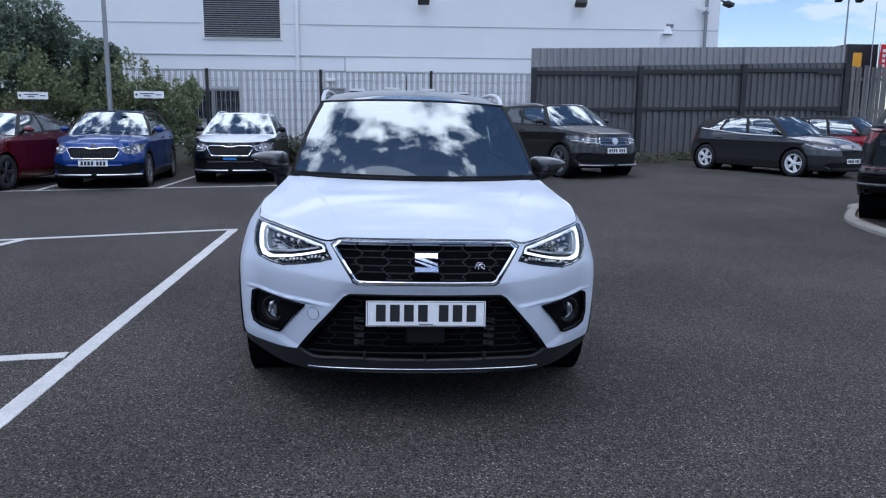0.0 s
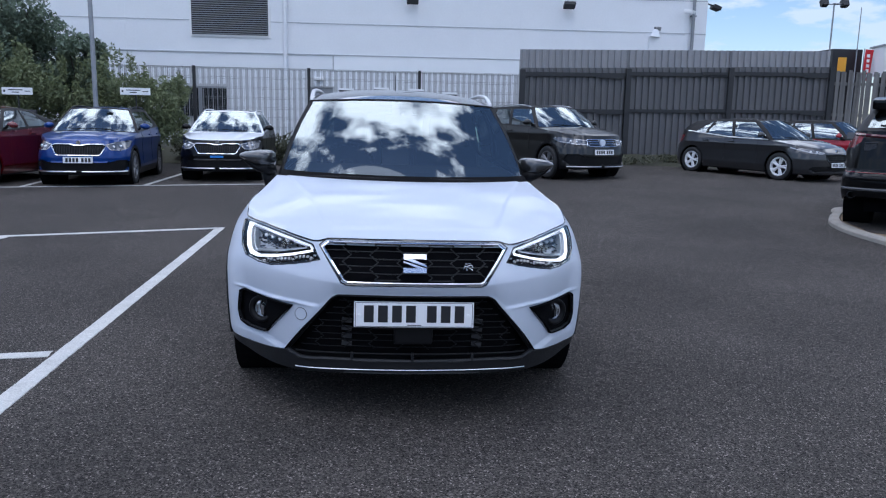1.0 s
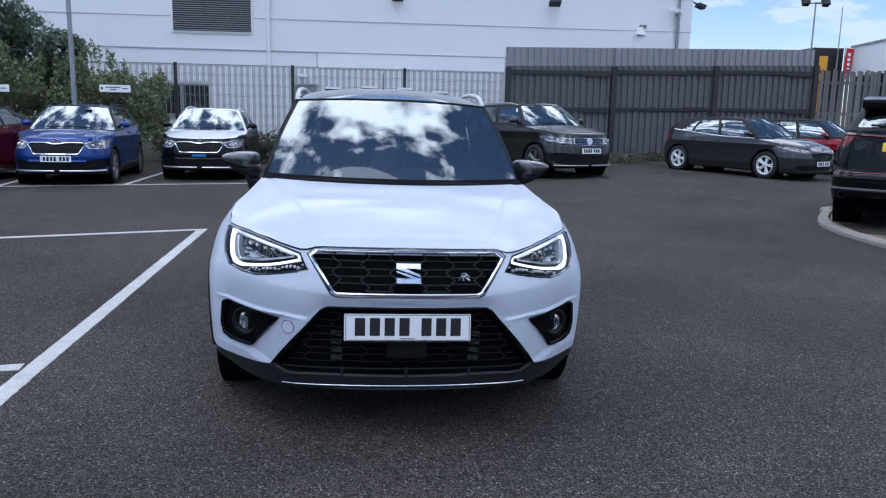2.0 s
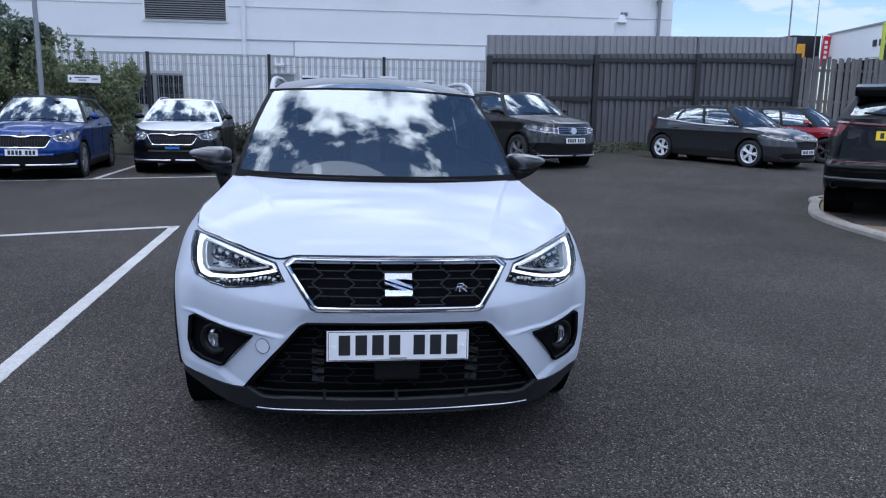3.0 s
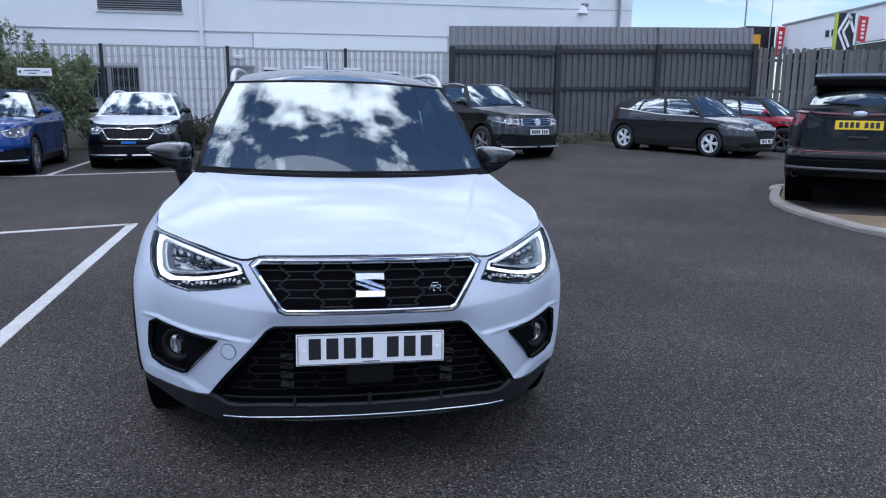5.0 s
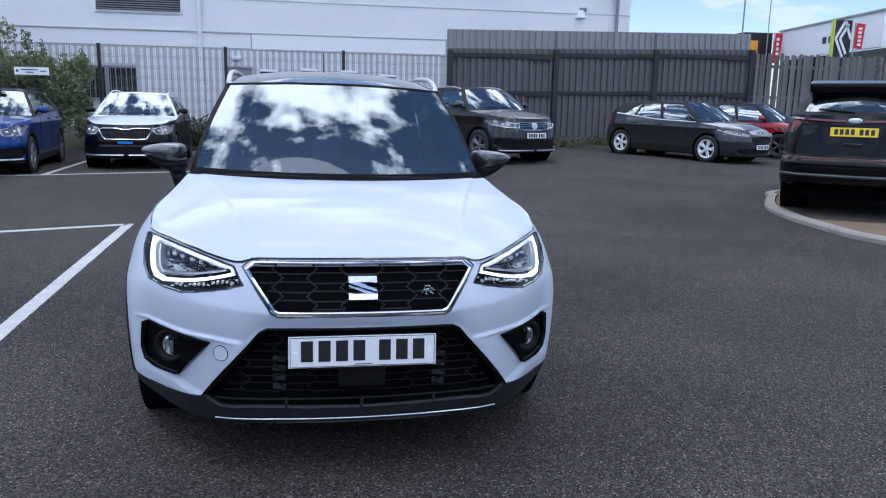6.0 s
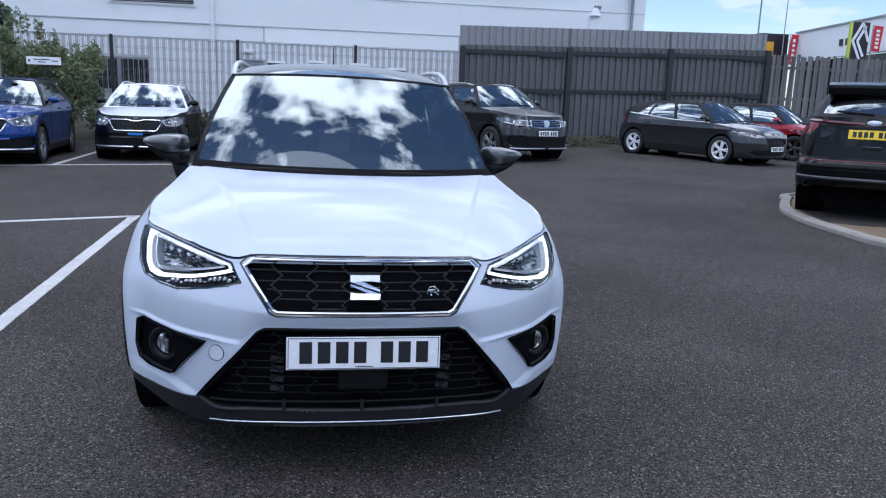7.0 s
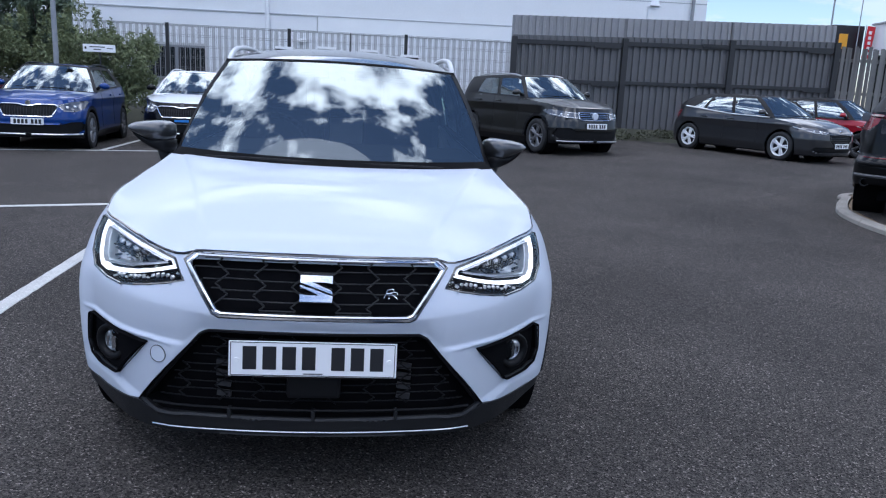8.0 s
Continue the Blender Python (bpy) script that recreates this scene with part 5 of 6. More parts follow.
family_suv, _ = build_car("family_suv", pose(4.72, 13.5, 0.10, 0, 0, 24) @ Matrix.Diagonal((1.04, 1.04, 1.04, 1)), "dark grey family SUV with silver roof rails by the fence", dict(FAMILY_SUV, paint=GREY_SUV, rails=SILVER, rim_mat=ALLOY_MID, strip=SILVER_DULL))
FIVE_DOOR = dict(COMPACT_SUV, size=(4.42, 1.82, 1.535), overhang=0.97, base=2.68, radius=0.335, strip=None, emblem=(0, 0.74, 0.03, CHROME), hood_z=0.80, belt=0.98, cowl_z=0.98, cowl_y=0.98, header=(0.56, 1.80, 1.46), roof_end=(0.5, 3.85, 1.40), rise=0.13, clear=0.19, swell=0.05,
             lamp=[(0.46, 0.715), (0.62, 0.762), (0.84, 0.825), (0.87, 0.79), (0.72, 0.685), (0.52, 0.665)], grille=[(0, 0.68), (0.42, 0.66), (0.4, 0.55), (0.3, 0.47), (0, 0.47)], bars=0, slats=4, frame_mat=GLOSS_BLACK, slat_mat=PLASTIC_GREY,
             intake=[(0, 0.4), (0.7, 0.38), (0.76, 0.32), (0.6, 0.24), (0, 0.24)], plate=(0, -0.012, 0.42, PLATE_WHITE), tail_lamp=[(0.5, 0.95), (0.8, 1.0), (0.82, 0.8), (0.6, 0.8)],
             panes=[(0.03, 0.36, 0.34, 0.06), (0.39, 0.66, 0.62, 0.38), (0.69, 0.8, 0.68, 0.65)], clad=0.0, rails=None, belt_trim=TRIM_BRIGHT)
grey_hatch, _ = build_car("hatchback_car", pose(10.60, 14.06, 0.066, 0.85, 0, 27), "dark grey five-door hatchback with silver alloy wheels, parked along the fence", dict(FIVE_DOOR, paint=GREY))
red_hatch, _ = build_car("hatchback_car", pose(13.62, 15.75, 0.083, 0, 0, 36), "bright red hatchback with a black roof, parked behind the grey one", dict(FIVE_DOOR, size=(4.0, 1.72, 1.55), header=(0.5, 1.75, 1.48), roof_end=(0.48, 3.4, 1.45), base=2.49, paint=RED, roof_paint=BLACK, belt_trim=BLACK, rim_mat=ALLOY_DARK))
LARGE_SUV = dict(FAMILY_SUV, lamp_strip=False, tail=[(0.15, 0.06), (0.36, 0.0), (0.46, -0.045), (0.64, -0.05), (0.70, -0.03), (0.745, 0.02), (0.9, 0.035), (1.14, 0.07), (1.26, 0.1), (1.4, 0.2)], rear_cut=0.42, clear=0, size=(4.9, 1.70, 1.68), overhang=0.95, base=2.85, radius=0.37, belt=1.14, rise=0.12, header=(0.56, 1.95, 1.60), roof_end=(0.54, 4.25, 1.62), strip=None,
            tail_lamp=[(0.58, 1.23), (0.88, 1.26), (0.88, 1.04), (0.72, 1.04), (0.62, 1.12)], plate=None, dark_rear=True, clad=0.08)
large_suv, large_shell = build_car("large_suv", pose(9.45, 9.4, 0.067, 0, 0, 140.5), "black large SUV with a yellow rear plate on the kerbed island", dict(LARGE_SUV, paint=BLACK, rails=None, rim_mat=ALLOY))


PLASTIC_MID = material("mid_grey_plastic", (0.07, 0.072, 0.078), 0.45, vary=0.1, scale=10)
DEEP_RED = material("deep_red_lamp", (0.07, 0.004, 0.01), 0.15, coat=0.6, vary=0.1)


def dress_tail(car, sh):
    """The tailgate of the black SUV: spoiler, plate, badge, handle, strips, exhausts and bumper."""
    L = sh.y[-1]

    def on(x, z, out=0.0):
        p = sh.pos(sh.at("R", abs(x), z), z, out)
        return math.copysign(p[0], x) if x else 0.0, p[1], z

    part("spoiler", boxed((1.14, 0.34, 0.13), (0, 4.33, 1.62), (-8, 0, 0), 0.04), BLACK, car)
    plate = part("number_plate", boxed((0.52, 0.008, 0.111), bevel=0.002), YELLOW, car, "yellow rear number plate with black character bars")
    plate.matrix_basis = pose(0, on(0, 1.06)[1] + 0.012, 1.06, 0, 0, 180) @ pose(0, 0, 0, -12, 0, 0)
    for k in range(7):
        part("character_bar", boxed((0.042, 0.002, 0.07), (-0.195 + 0.060 * k + (0.035 if k > 3 else 0), -0.005, 0), bevel=0.0005), INK, plate)
    bm = bmesh.new()
    bmesh.ops.create_uvsphere(bm, u_segments=20, v_segments=8, radius=1, matrix=pose(*on(0, 1.2, 0.005)) @ Matrix.Diagonal((0.08, 0.012, 0.032, 1)))
    part("badge", bm, SILVER_BADGE, car, smooth=True)
    part("handle_recess", boxed((0.22, 0.02, 0.05), on(0.0, 0.90, 0.0), bevel=0.01), GLOSS_BLACK, car)
    part("lettering_bar", boxed((0.15, 0.004, 0.028), on(-0.62, 0.83, 0.006), (0, 0, 24)), SILVER, car)
    for z, r, mat, name in ((0.73, 0.006, LENS_RED, "red_reflector_strip"), (0.52, 0.020, PLASTIC_MID, "bumper_strip"), (0.77, 0.008, CHROME, "chrome_line")):
        for sg in (1, -1):
            w = 0.78 if name != "chrome_line" else 0.84
            part(name, ribbon(sh, "R", [(x, z) for x in np.linspace(0.0 if name != "chrome_line" else 0.76, w, 12)], r, 0.004), mat, car).scale = (sg, 1, 1)
    for sg in (1, -1):
        part("light_bar", ribbon(sh, "R", [(x, 1.20 - 0.02 * math.cos(x * 3)) for x in np.linspace(0.1, 0.74, 12)], 0.026, -0.008), DEEP_RED, car, "dark red lamp bar across the tailgate").scale = (sg, 1, 1)
        part("lamp_recess", boxed((0.15, 0.016, 0.11), on(0.50 * sg, 1.06, -0.002), (0, 0, -9 * sg), 0.006), GLOSS_BLACK, car)
    part("bumper_step", ribbon(sh, "R", [(x, 0.66) for x in np.linspace(0.0, 0.82, 12)], 0.03, 0.0), PLASTIC, car, smooth=True)
    part("bumper_step", ribbon(sh, "R", [(x, 0.66) for x in np.linspace(0.0, 0.82, 12)], 0.03, 0.0), PLASTIC, car, smooth=True).scale = (-1, 1, 1)
    for sg in (1, -1):
        x, y, z = on(0.66 * sg, 0.44, 0.0)
        ring = bmesh.new()
        for r0, r1, y0, y1 in ((0.05, 0.05, -0.1, 0.02), (0.05, 0.04, 0.02, 0.02), (0.04, 0.04, 0.02, -0.08)):
            rows = [[ring.verts.new((x + r * math.cos(a * 0.3927), y + d, z + r * math.sin(a * 0.3927))) for a in range(16)] for r, d in ((r0, y0), (r1, y1))]
            for k in range(16):
                ring.faces.new((rows[0][k], rows[0][(k + 1) % 16], rows[1][(k + 1) % 16], rows[1][k]))
        part("exhaust_pipe", ring, PLASTIC_GREY, car, smooth=True)
        x, y, z = on(0.74 * sg, 1.19, 0.004)
        part("lamp_clear", boxed((0.20, 0.03, 0.10), (x, y, z), (0, 0, -38 * sg), 0.02), LENS, car, "clear section of the tail light")
    part("wiper", tube(bmesh.new(), (0.02, on(0, 1.28)[1] - 0.02, 1.30), (0.42, on(0, 1.28)[1] - 0.06, 1.33), 0.012), PLASTIC, car)


dress_tail(large_suv, large_shell)

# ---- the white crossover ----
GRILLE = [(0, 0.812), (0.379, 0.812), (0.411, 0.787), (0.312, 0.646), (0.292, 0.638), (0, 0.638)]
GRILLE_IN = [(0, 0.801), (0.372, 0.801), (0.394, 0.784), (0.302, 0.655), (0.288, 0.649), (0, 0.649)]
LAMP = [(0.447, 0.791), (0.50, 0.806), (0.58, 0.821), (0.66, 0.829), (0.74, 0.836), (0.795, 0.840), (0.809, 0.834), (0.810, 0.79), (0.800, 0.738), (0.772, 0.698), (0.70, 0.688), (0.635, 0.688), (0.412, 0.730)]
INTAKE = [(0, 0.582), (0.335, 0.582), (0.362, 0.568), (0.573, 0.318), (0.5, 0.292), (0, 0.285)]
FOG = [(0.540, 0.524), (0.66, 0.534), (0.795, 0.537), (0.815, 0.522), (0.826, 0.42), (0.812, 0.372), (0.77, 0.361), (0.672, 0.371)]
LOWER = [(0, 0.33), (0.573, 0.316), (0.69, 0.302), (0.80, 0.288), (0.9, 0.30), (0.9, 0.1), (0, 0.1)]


def grow(poly, d):
    """The outline moved outwards by about d, for outlines that touch the middle line at their ends."""
    c = np.mean(poly, axis=0)
    return [(x + (0 if x == 0 else d * np.sign(x - c[0])), z + d * np.sign(z - c[1])) for x, z in poly]


def hex_net(sh, outline, dx, dz, radius, sink, mid=None):
    """Rows of long flat-topped cells with walls between them, each cell's edge a thin raised cord, within an outline."""
    bm = bmesh.new()
    zs = [p[1] for p in outline]
    mid = (min(zs) + max(zs)) / 2 if mid is None else mid
    flat, tip, high = 0.47 * dx, 0.665 * dx, 0.285 * dz
    for col in range(-6, 7):
        for row in range(-6, 7):
            cx, cz = col * dx, mid + (row + (col % 2) / 2) * dz
            ring = [(cx - flat, cz + high), (cx + flat, cz + high), (cx + tip, cz), (cx + flat, cz - high), (cx - flat, cz - high), (cx - tip, cz)]
            run = []
            for p, q in zip(ring, ring[1:] + ring[:1]):
                for k in range(5):
                    v = (p[0] + (q[0] - p[0]) * k / 4, p[1] + (q[1] - p[1]) * k / 4)
                    if inside(np.array([abs(v[0])]), np.array([v[1]]), outline)[0]:
                        run.append(v)
                    else:
                        if len(run) > 1:
                            sweep(bm, [nose_point(sh, x, z, -sink) for x, z in run], radius, 5)
                        run = []
                if len(run) > 1:
                    sweep(bm, [nose_point(sh, x, z, -sink) for x, z in run], radius, 5)
                run = []
    return bm


def band_mesh(sh, outer, inner):
    """A bright frame between two outlines that end at the middle line, with a rounded face, on both sides."""
    bm = bmesh.new()
    pairs = []
    for k in range(len(outer) - 1):
        c = max(2, int(math.dist(outer[k], outer[k + 1]) / 0.03))
        for i in range(c):
            f = i / c
            pairs.append([tuple(a[k][j] + (a[k + 1][j] - a[k][j]) * f for j in (0, 1)) for a in (outer, inner)])
    pairs.append([outer[-1], inner[-1]])
    rows = []
    for o, i in pairs + [[(-a[0], a[1]) for a in p] for p in pairs[-2:0:-1]]:
        row = []
        for f, lift in ((0.0, -0.012), (0.0, 0.001), (0.15, 0.004), (0.5, 0.006), (0.85, 0.003), (1.0, -0.002), (1.0, -0.03)):
            row.append(bm.verts.new(nose_point(sh, o[0] + (i[0] - o[0]) * f, o[1] + (i[1] - o[1]) * f, lift)))
        rows.append(row)
    for p, q in zip(rows, rows[1:] + rows[:1]):
        for k in range(len(p) - 1):
            bm.faces.new((p[k], p[k + 1], q[k + 1], q[k]))
    bmesh.ops.recalc_face_normals(bm, faces=bm.faces)
    return bm


def nose_point(sh, x, z, out=0.0):
    v = sh.pos(sh.at("F", abs(x), z), z, out)
    return Vector((math.copysign(v[0], x) if x else 0.0, v[1], v[2]))


def hero_paint():
    m = paint("pearl_white_paint", (0.56, 0.60, 0.675), 0.0, 0.6, 0.36)
    m.node_tree.nodes["Principled BSDF"].inputs["Specular IOR Level"].default_value = 0.1
    m.node_tree.nodes["Principled BSDF"].inputs["Coat Roughness"].default_value = 0.04
    return m


def bumper_folds(x, z):
    """How far the bumper's planes stand in or out: a plane turned down under the grille, a brow over the fog lamps and a ledge below them."""
    brow = np.interp(x, [0, 0.355, 0.42, 0.54, 0.80], [0.580, 0.574, 0.525, 0.540, 0.543])
    fold = np.interp(x, [0, 0.31, 0.6, 0.85], [0.626, 0.634, 0.672, 0.69])
    ledge = np.interp(x, [0.57, 0.69, 0.83], [0.325, 0.371, 0.362])
    outer_part = ease((x - 0.40) / 0.05)
    step_in = 0.024 * np.clip((fold - z) / (fold - brow - 0.011), 0, 1)
    lip_out = outer_part * 0.013 * np.clip((brow + 0.011 - z) / 0.011, 0, 1)
    under = outer_part * 0.012 * np.clip((brow - z) / 0.006, 0, 1) * ease((x - 0.41) / 0.14)
    low_out = 0.013 * np.clip((ledge - z) / 0.03, 0, 1)
    return (1 - ease((x - 0.78) / 0.08)) * (-step_in + lip_out - under + low_out)


def rim_cord(sh, points, radius, sink):
    """A dark cord along an opening's edge that follows the bumper's folds."""
    dense = []
    for (v0, z0), (v1, z1) in zip(points, points[1:]):
        n = max(1, int(math.hypot(v1 - v0, z1 - z0) / 0.02))
        dense += [(v0 + (v1 - v0) * k / n, z0 + (z1 - z0) * k / n) for k in range(n)]
    dense.append(points[-1])
    return sweep(bmesh.new(), [nose_point(sh, x, z, float(bumper_folds(x, z)) - sink) for x, z in dense], radius)


def build_hero():
    white = hero_paint()
    spec = dict(size=(4.14, 1.85, 1.612), belt=1.04, cowl_y=1.10, cowl_z=0.988, header=(0.602, 1.76, 1.474), arch=0.02, lid=0.98, post=0.6, roof_end=(0.56, 3.6, 1.46), rise=0.05, swell=0.03, frit=0.075,
                panes=[(0.03, 0.38, 0.37, 0.05), (0.42, 0.72, 0.70, 0.42)], paint=white, pillar=PILLAR, roof_paint=GLOSS_BLACK, rails=RAIL, screen=GLASS_SCREEN)
    plan = [(0, -0.0125), (0.06, -0.0120), (0.14, -0.009), (0.26, 0.0), (0.5, 0.04), (0.62, 0.115), (0.71, 0.215), (0.79, 0.325), (0.862, 0.435), (0.902, 0.57), (0.922, 0.76), (0.915, 1.1), (0.905, 2.0), (0.905, 2.8),
            (0.91, 3.35), (0.88, 3.7), (0.8, 3.95), (0.6, 4.08), (0, 4.12)]
    nose = [(0.15, 0.052), (0.22, 0.032), (0.27, 0.022), (0.33, 0.012), (0.42, 0.003), (0.48, 0.0), (0.58, 0.0), (0.62, 0.004), (0.66, 0.012), (0.70, 0.028), (0.75, 0.052), (0.80, 0.083), (0.86, 0.13), (1.2, 0.3)]
    side = [(0.15, 0.03), (0.3, 0.012), (0.42, 0.008), (0.52, 0.004), (0.6, 0.0), (0.65, 0.0), (0.72, 0.012), (0.8, 0.035), (0.87, 0.078), (0.93, 0.124), (1.0, 0.165), (1.1, 0.19), (1.4, 0.22)]
    tail = [(0.15, 0.08), (0.35, 0.0), (0.6, 0.0), (0.8, 0.05), (1.04, 0.1), (1.4, 0.2)]
    edge = [("F", 0, 0.819), ("F", 0.375, 0.817), ("F", 0.43, 0.803), ("F", 0.50, 0.815), ("F", 0.58, 0.830), ("F", 0.66, 0.838), ("F", 0.74, 0.846), ("F", 0.80, 0.853), ("S", 0.62, 0.876), ("S", 0.9, 0.926), ("S", 1.28, 1.0), ("S", 2.2, 1.04),
            ("S", 3.6, 1.09), ("R", 0.5, 1.09), ("R", 0, 1.09)]
    sh = Shell(plan, curve_through(nose, 8), curve_through(side, 8), tail, edge, front=(0.3, 0.85))
    far = sh.length
    us = np.unique(np.r_[np.arange(0, 1.0, 0.0062), np.arange(1.0, 1.45, 0.0085), np.arange(1.45, far, 0.024), far])
    vs = np.unique(np.r_[np.arange(0.17, 0.28, 0.0085), np.arange(0.28, 0.66, 0.0052), np.arange(0.66, 1.15, 0.0085)])
    top_poly = [(s, float(sh.top(s))) for s in np.linspace(0, far, 160)] + [(far, 2), (0, 2)]
    fy, base, R = 0.935, 2.566, 0.33
    s_low = [sh.at("F", x, 0.3) for x in (0.3, 0.52, 0.7, 0.82, 0.9)]
    regions = [("none", top_poly), ("none", [(0, 0.05), (0, 0.226)] + list(zip(s_low, (0.226, 0.228, 0.236, 0.252, 0.265))) + [(sh.at("S", 1.2), 0.24), (far, 0.24), (far, 0.05)])]
    for y in (fy, fy + base):
        regions.append(("none", sh.poly("S", circle(y, R, R + 0.036, 40))))
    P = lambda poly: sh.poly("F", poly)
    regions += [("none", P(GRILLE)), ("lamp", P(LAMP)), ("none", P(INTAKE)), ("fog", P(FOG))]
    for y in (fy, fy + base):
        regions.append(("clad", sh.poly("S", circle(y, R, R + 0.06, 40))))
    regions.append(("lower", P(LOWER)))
    side0 = sh.at("F", 0.9, 0.30)
    regions.append(("lower", [(side0 - 0.02, 0.1), (far, 0.1), (far, 0.36), (sh.at("S", 1.3), 0.36), (sh.at("S", 0.6), 0.30), (side0 - 0.02, 0.30)]))
    u, v, num = cut_grid(us, vs, regions)
    names = ["body"] + [r[0] for r in regions]
    ids = lambda k: [n for n, x in enumerate(names) if x == k]
    x_now = np.abs(sh.pos(u, v)[..., 0])
    press = bumper_folds(x_now, v)
    skin = sh.pos(u, v, press)
    deep = sh.pos(u, v, -0.035)
    car = thing("crossover_car", pose(-0.011, 0, 0, 0, 0.9, 1.4), "white compact crossover car with a black roof and lit headlights", "car")
    part("body", region_mesh("body", num, ids("body"), skin, sh.pos(u, v, press - 0.004), white), None, car)
    part("lower_bumper", region_mesh("lower_bumper", num, ids("lower"), sh.pos(u, v, -0.004), deep, PLASTIC_GREY), None, car, "dark grey plastic lower bumper")
    part("wheel_arch_trim", region_mesh("wheel_arch_trim", num, ids("clad"), sh.pos(u, v, 0.008), deep, PLASTIC), None, car)
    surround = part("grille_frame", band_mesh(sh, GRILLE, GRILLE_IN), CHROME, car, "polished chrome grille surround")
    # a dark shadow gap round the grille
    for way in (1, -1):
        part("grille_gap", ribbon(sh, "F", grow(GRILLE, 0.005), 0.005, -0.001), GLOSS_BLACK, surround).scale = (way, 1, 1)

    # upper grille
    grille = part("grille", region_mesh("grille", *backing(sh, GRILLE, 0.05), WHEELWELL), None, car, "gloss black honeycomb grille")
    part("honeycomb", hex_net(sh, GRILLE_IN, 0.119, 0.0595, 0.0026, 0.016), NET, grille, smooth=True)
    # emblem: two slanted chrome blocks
    badge = part("emblem", boxed((0.10, 0.012, 0.004), nose_point(sh, 0, 0.728, 0.0)), CHROME, car)
    for pts in ([(-0.05, 0.766), (0.05, 0.766), (0.05, 0.744), (0.028, 0.747), (-0.012, 0.747), (0.05, 0.722), (0.05, 0.714), (-0.05, 0.745)],
                [(0.05, 0.690), (-0.05, 0.690), (-0.05, 0.712), (-0.028, 0.709), (0.012, 0.709), (-0.05, 0.733), (-0.05, 0.738), (0.052, 0.708)]):
        bm = bmesh.new()
        front = [bm.verts.new(nose_point(sh, 0.0, z, 0.008) + Vector((x, 0, 0))) for x, z in pts]
        back = [bm.verts.new(nose_point(sh, 0.0, z, -0.02) + Vector((x, 0, 0))) for x, z in pts]
        bm.faces.new(front)
        for k in range(len(pts)):
            bm.faces.new((front[k], front[(k + 1) % len(pts)], back[(k + 1) % len(pts)], back[k]))
        bmesh.ops.recalc_face_normals(bm, faces=bm.faces)
        part("emblem_block", bm, SILVER_BRIGHT, badge)
    # trim badge: thin slanted chrome strokes
    trim_badge = part("trim_badge", boxed((0.03, 0.003, 0.0028), nose_point(sh, 0.236, 0.712, -0.004), (20, 0, 0)), CHROME, car, "small chrome trim badge")
    for run in ([(-42, -21), (-20, 22), (20, 25), (16, 14)], [(-30, 4), (8, 5), (6, -4), (-20, -5)], [(-15, -23), (-2, 8), (38, 10), (42, 0), (34, -8), (0, -9)], [(16, -9), (42, -26)], [(-15, -23), (-4, -23)]):
        part("badge_stroke", sweep(bmesh.new(), [nose_point(sh, 0.235 + a * 0.00052, 0.714 + b * 0.00056, -0.003) for a, b in run], 0.0011, 5), CHROME, trim_badge)

    # headlights: housing, reflectors, running light and a clear cover
    for sign in (1, -1):
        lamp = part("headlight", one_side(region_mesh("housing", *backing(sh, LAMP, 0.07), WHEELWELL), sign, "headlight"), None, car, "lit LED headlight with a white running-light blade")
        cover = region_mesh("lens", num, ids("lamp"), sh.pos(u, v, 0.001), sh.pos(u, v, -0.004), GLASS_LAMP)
        ob = part("lens", one_side(cover, sign, "lens"), None, lamp)
        ob.visible_shadow = False
        loop = [(0.790, 0.824), (0.791, 0.79), (0.781, 0.735), (0.763, 0.708), (0.725, 0.704), (0.60, 0.729), (0.448, 0.764)]
        for pts, r, back, mat, nm in ((loop, 0.0040, -0.012, DRL, "running_light"),
                                      ([(0.450, 0.767), (0.461, 0.784), (0.55, 0.805), (0.66, 0.817), (0.755, 0.828), (0.790, 0.829)], 0.0032, -0.010, DRL_DIM, "running_light_edge"),
                                      ([(0.758, 0.81), (0.757, 0.78), (0.748, 0.742), (0.735, 0.728), (0.60, 0.750), (0.48, 0.774)], 0.003, -0.018, SILVER, "inner_trim")):
            bm = bmesh.new()
            rows = []
            dense = []
            for (x0, z0), (x1, z1) in zip(pts, pts[1:]):
                c = max(2, int(math.hypot(x1 - x0, z1 - z0) / 0.02))
                dense += [(x0 + (x1 - x0) * k / c, z0 + (z1 - z0) * k / c) for k in range(c)]
            dense = np.array(dense + [pts[-1]])
            for k, (x, z) in enumerate(dense):
                t = dense[min(k + 1, len(dense) - 1)] - dense[max(k - 1, 0)]
                nrm = np.array([-t[1], t[0]]) / (np.hypot(*t) + 1e-9)
                row = []
                for o, d in ((-r, back - 0.02), (-r, back), (r, back), (r, back - 0.02)):
                    p = nose_point(sh, x + nrm[0] * o, z + nrm[1] * o, d)
                    row.append(bm.verts.new((p.x * sign, p.y, p.z)))
                rows.append(row)
            for a, b in zip(rows, rows[1:]):
                for k in range(3):
                    bm.faces.new((a[k], a[k + 1], b[k + 1], b[k]))
            bmesh.ops.recalc_face_normals(bm, faces=bm.faces)
            part(nm, bm, mat, lamp, "glowing white LED blade" if mat is DRL else "")
        # a bright reflector dish, a row of small chrome bowls on a dark carrier, and loose facets round them
        rng = random.Random(11)
        dish = [(0.475, 0.779), (0.56, 0.800), (0.66, 0.812), (0.762, 0.819), (0.764, 0.785), (0.752, 0.735), (0.735, 0.722), (0.60, 0.745)]
        me = region_mesh("reflector_dish", *backing(sh, dish, 0.055), REFLECTOR)
        part("reflector_dish", one_side(me, sign, "reflector_dish"), None, lamp, "bright chrome reflector dish")
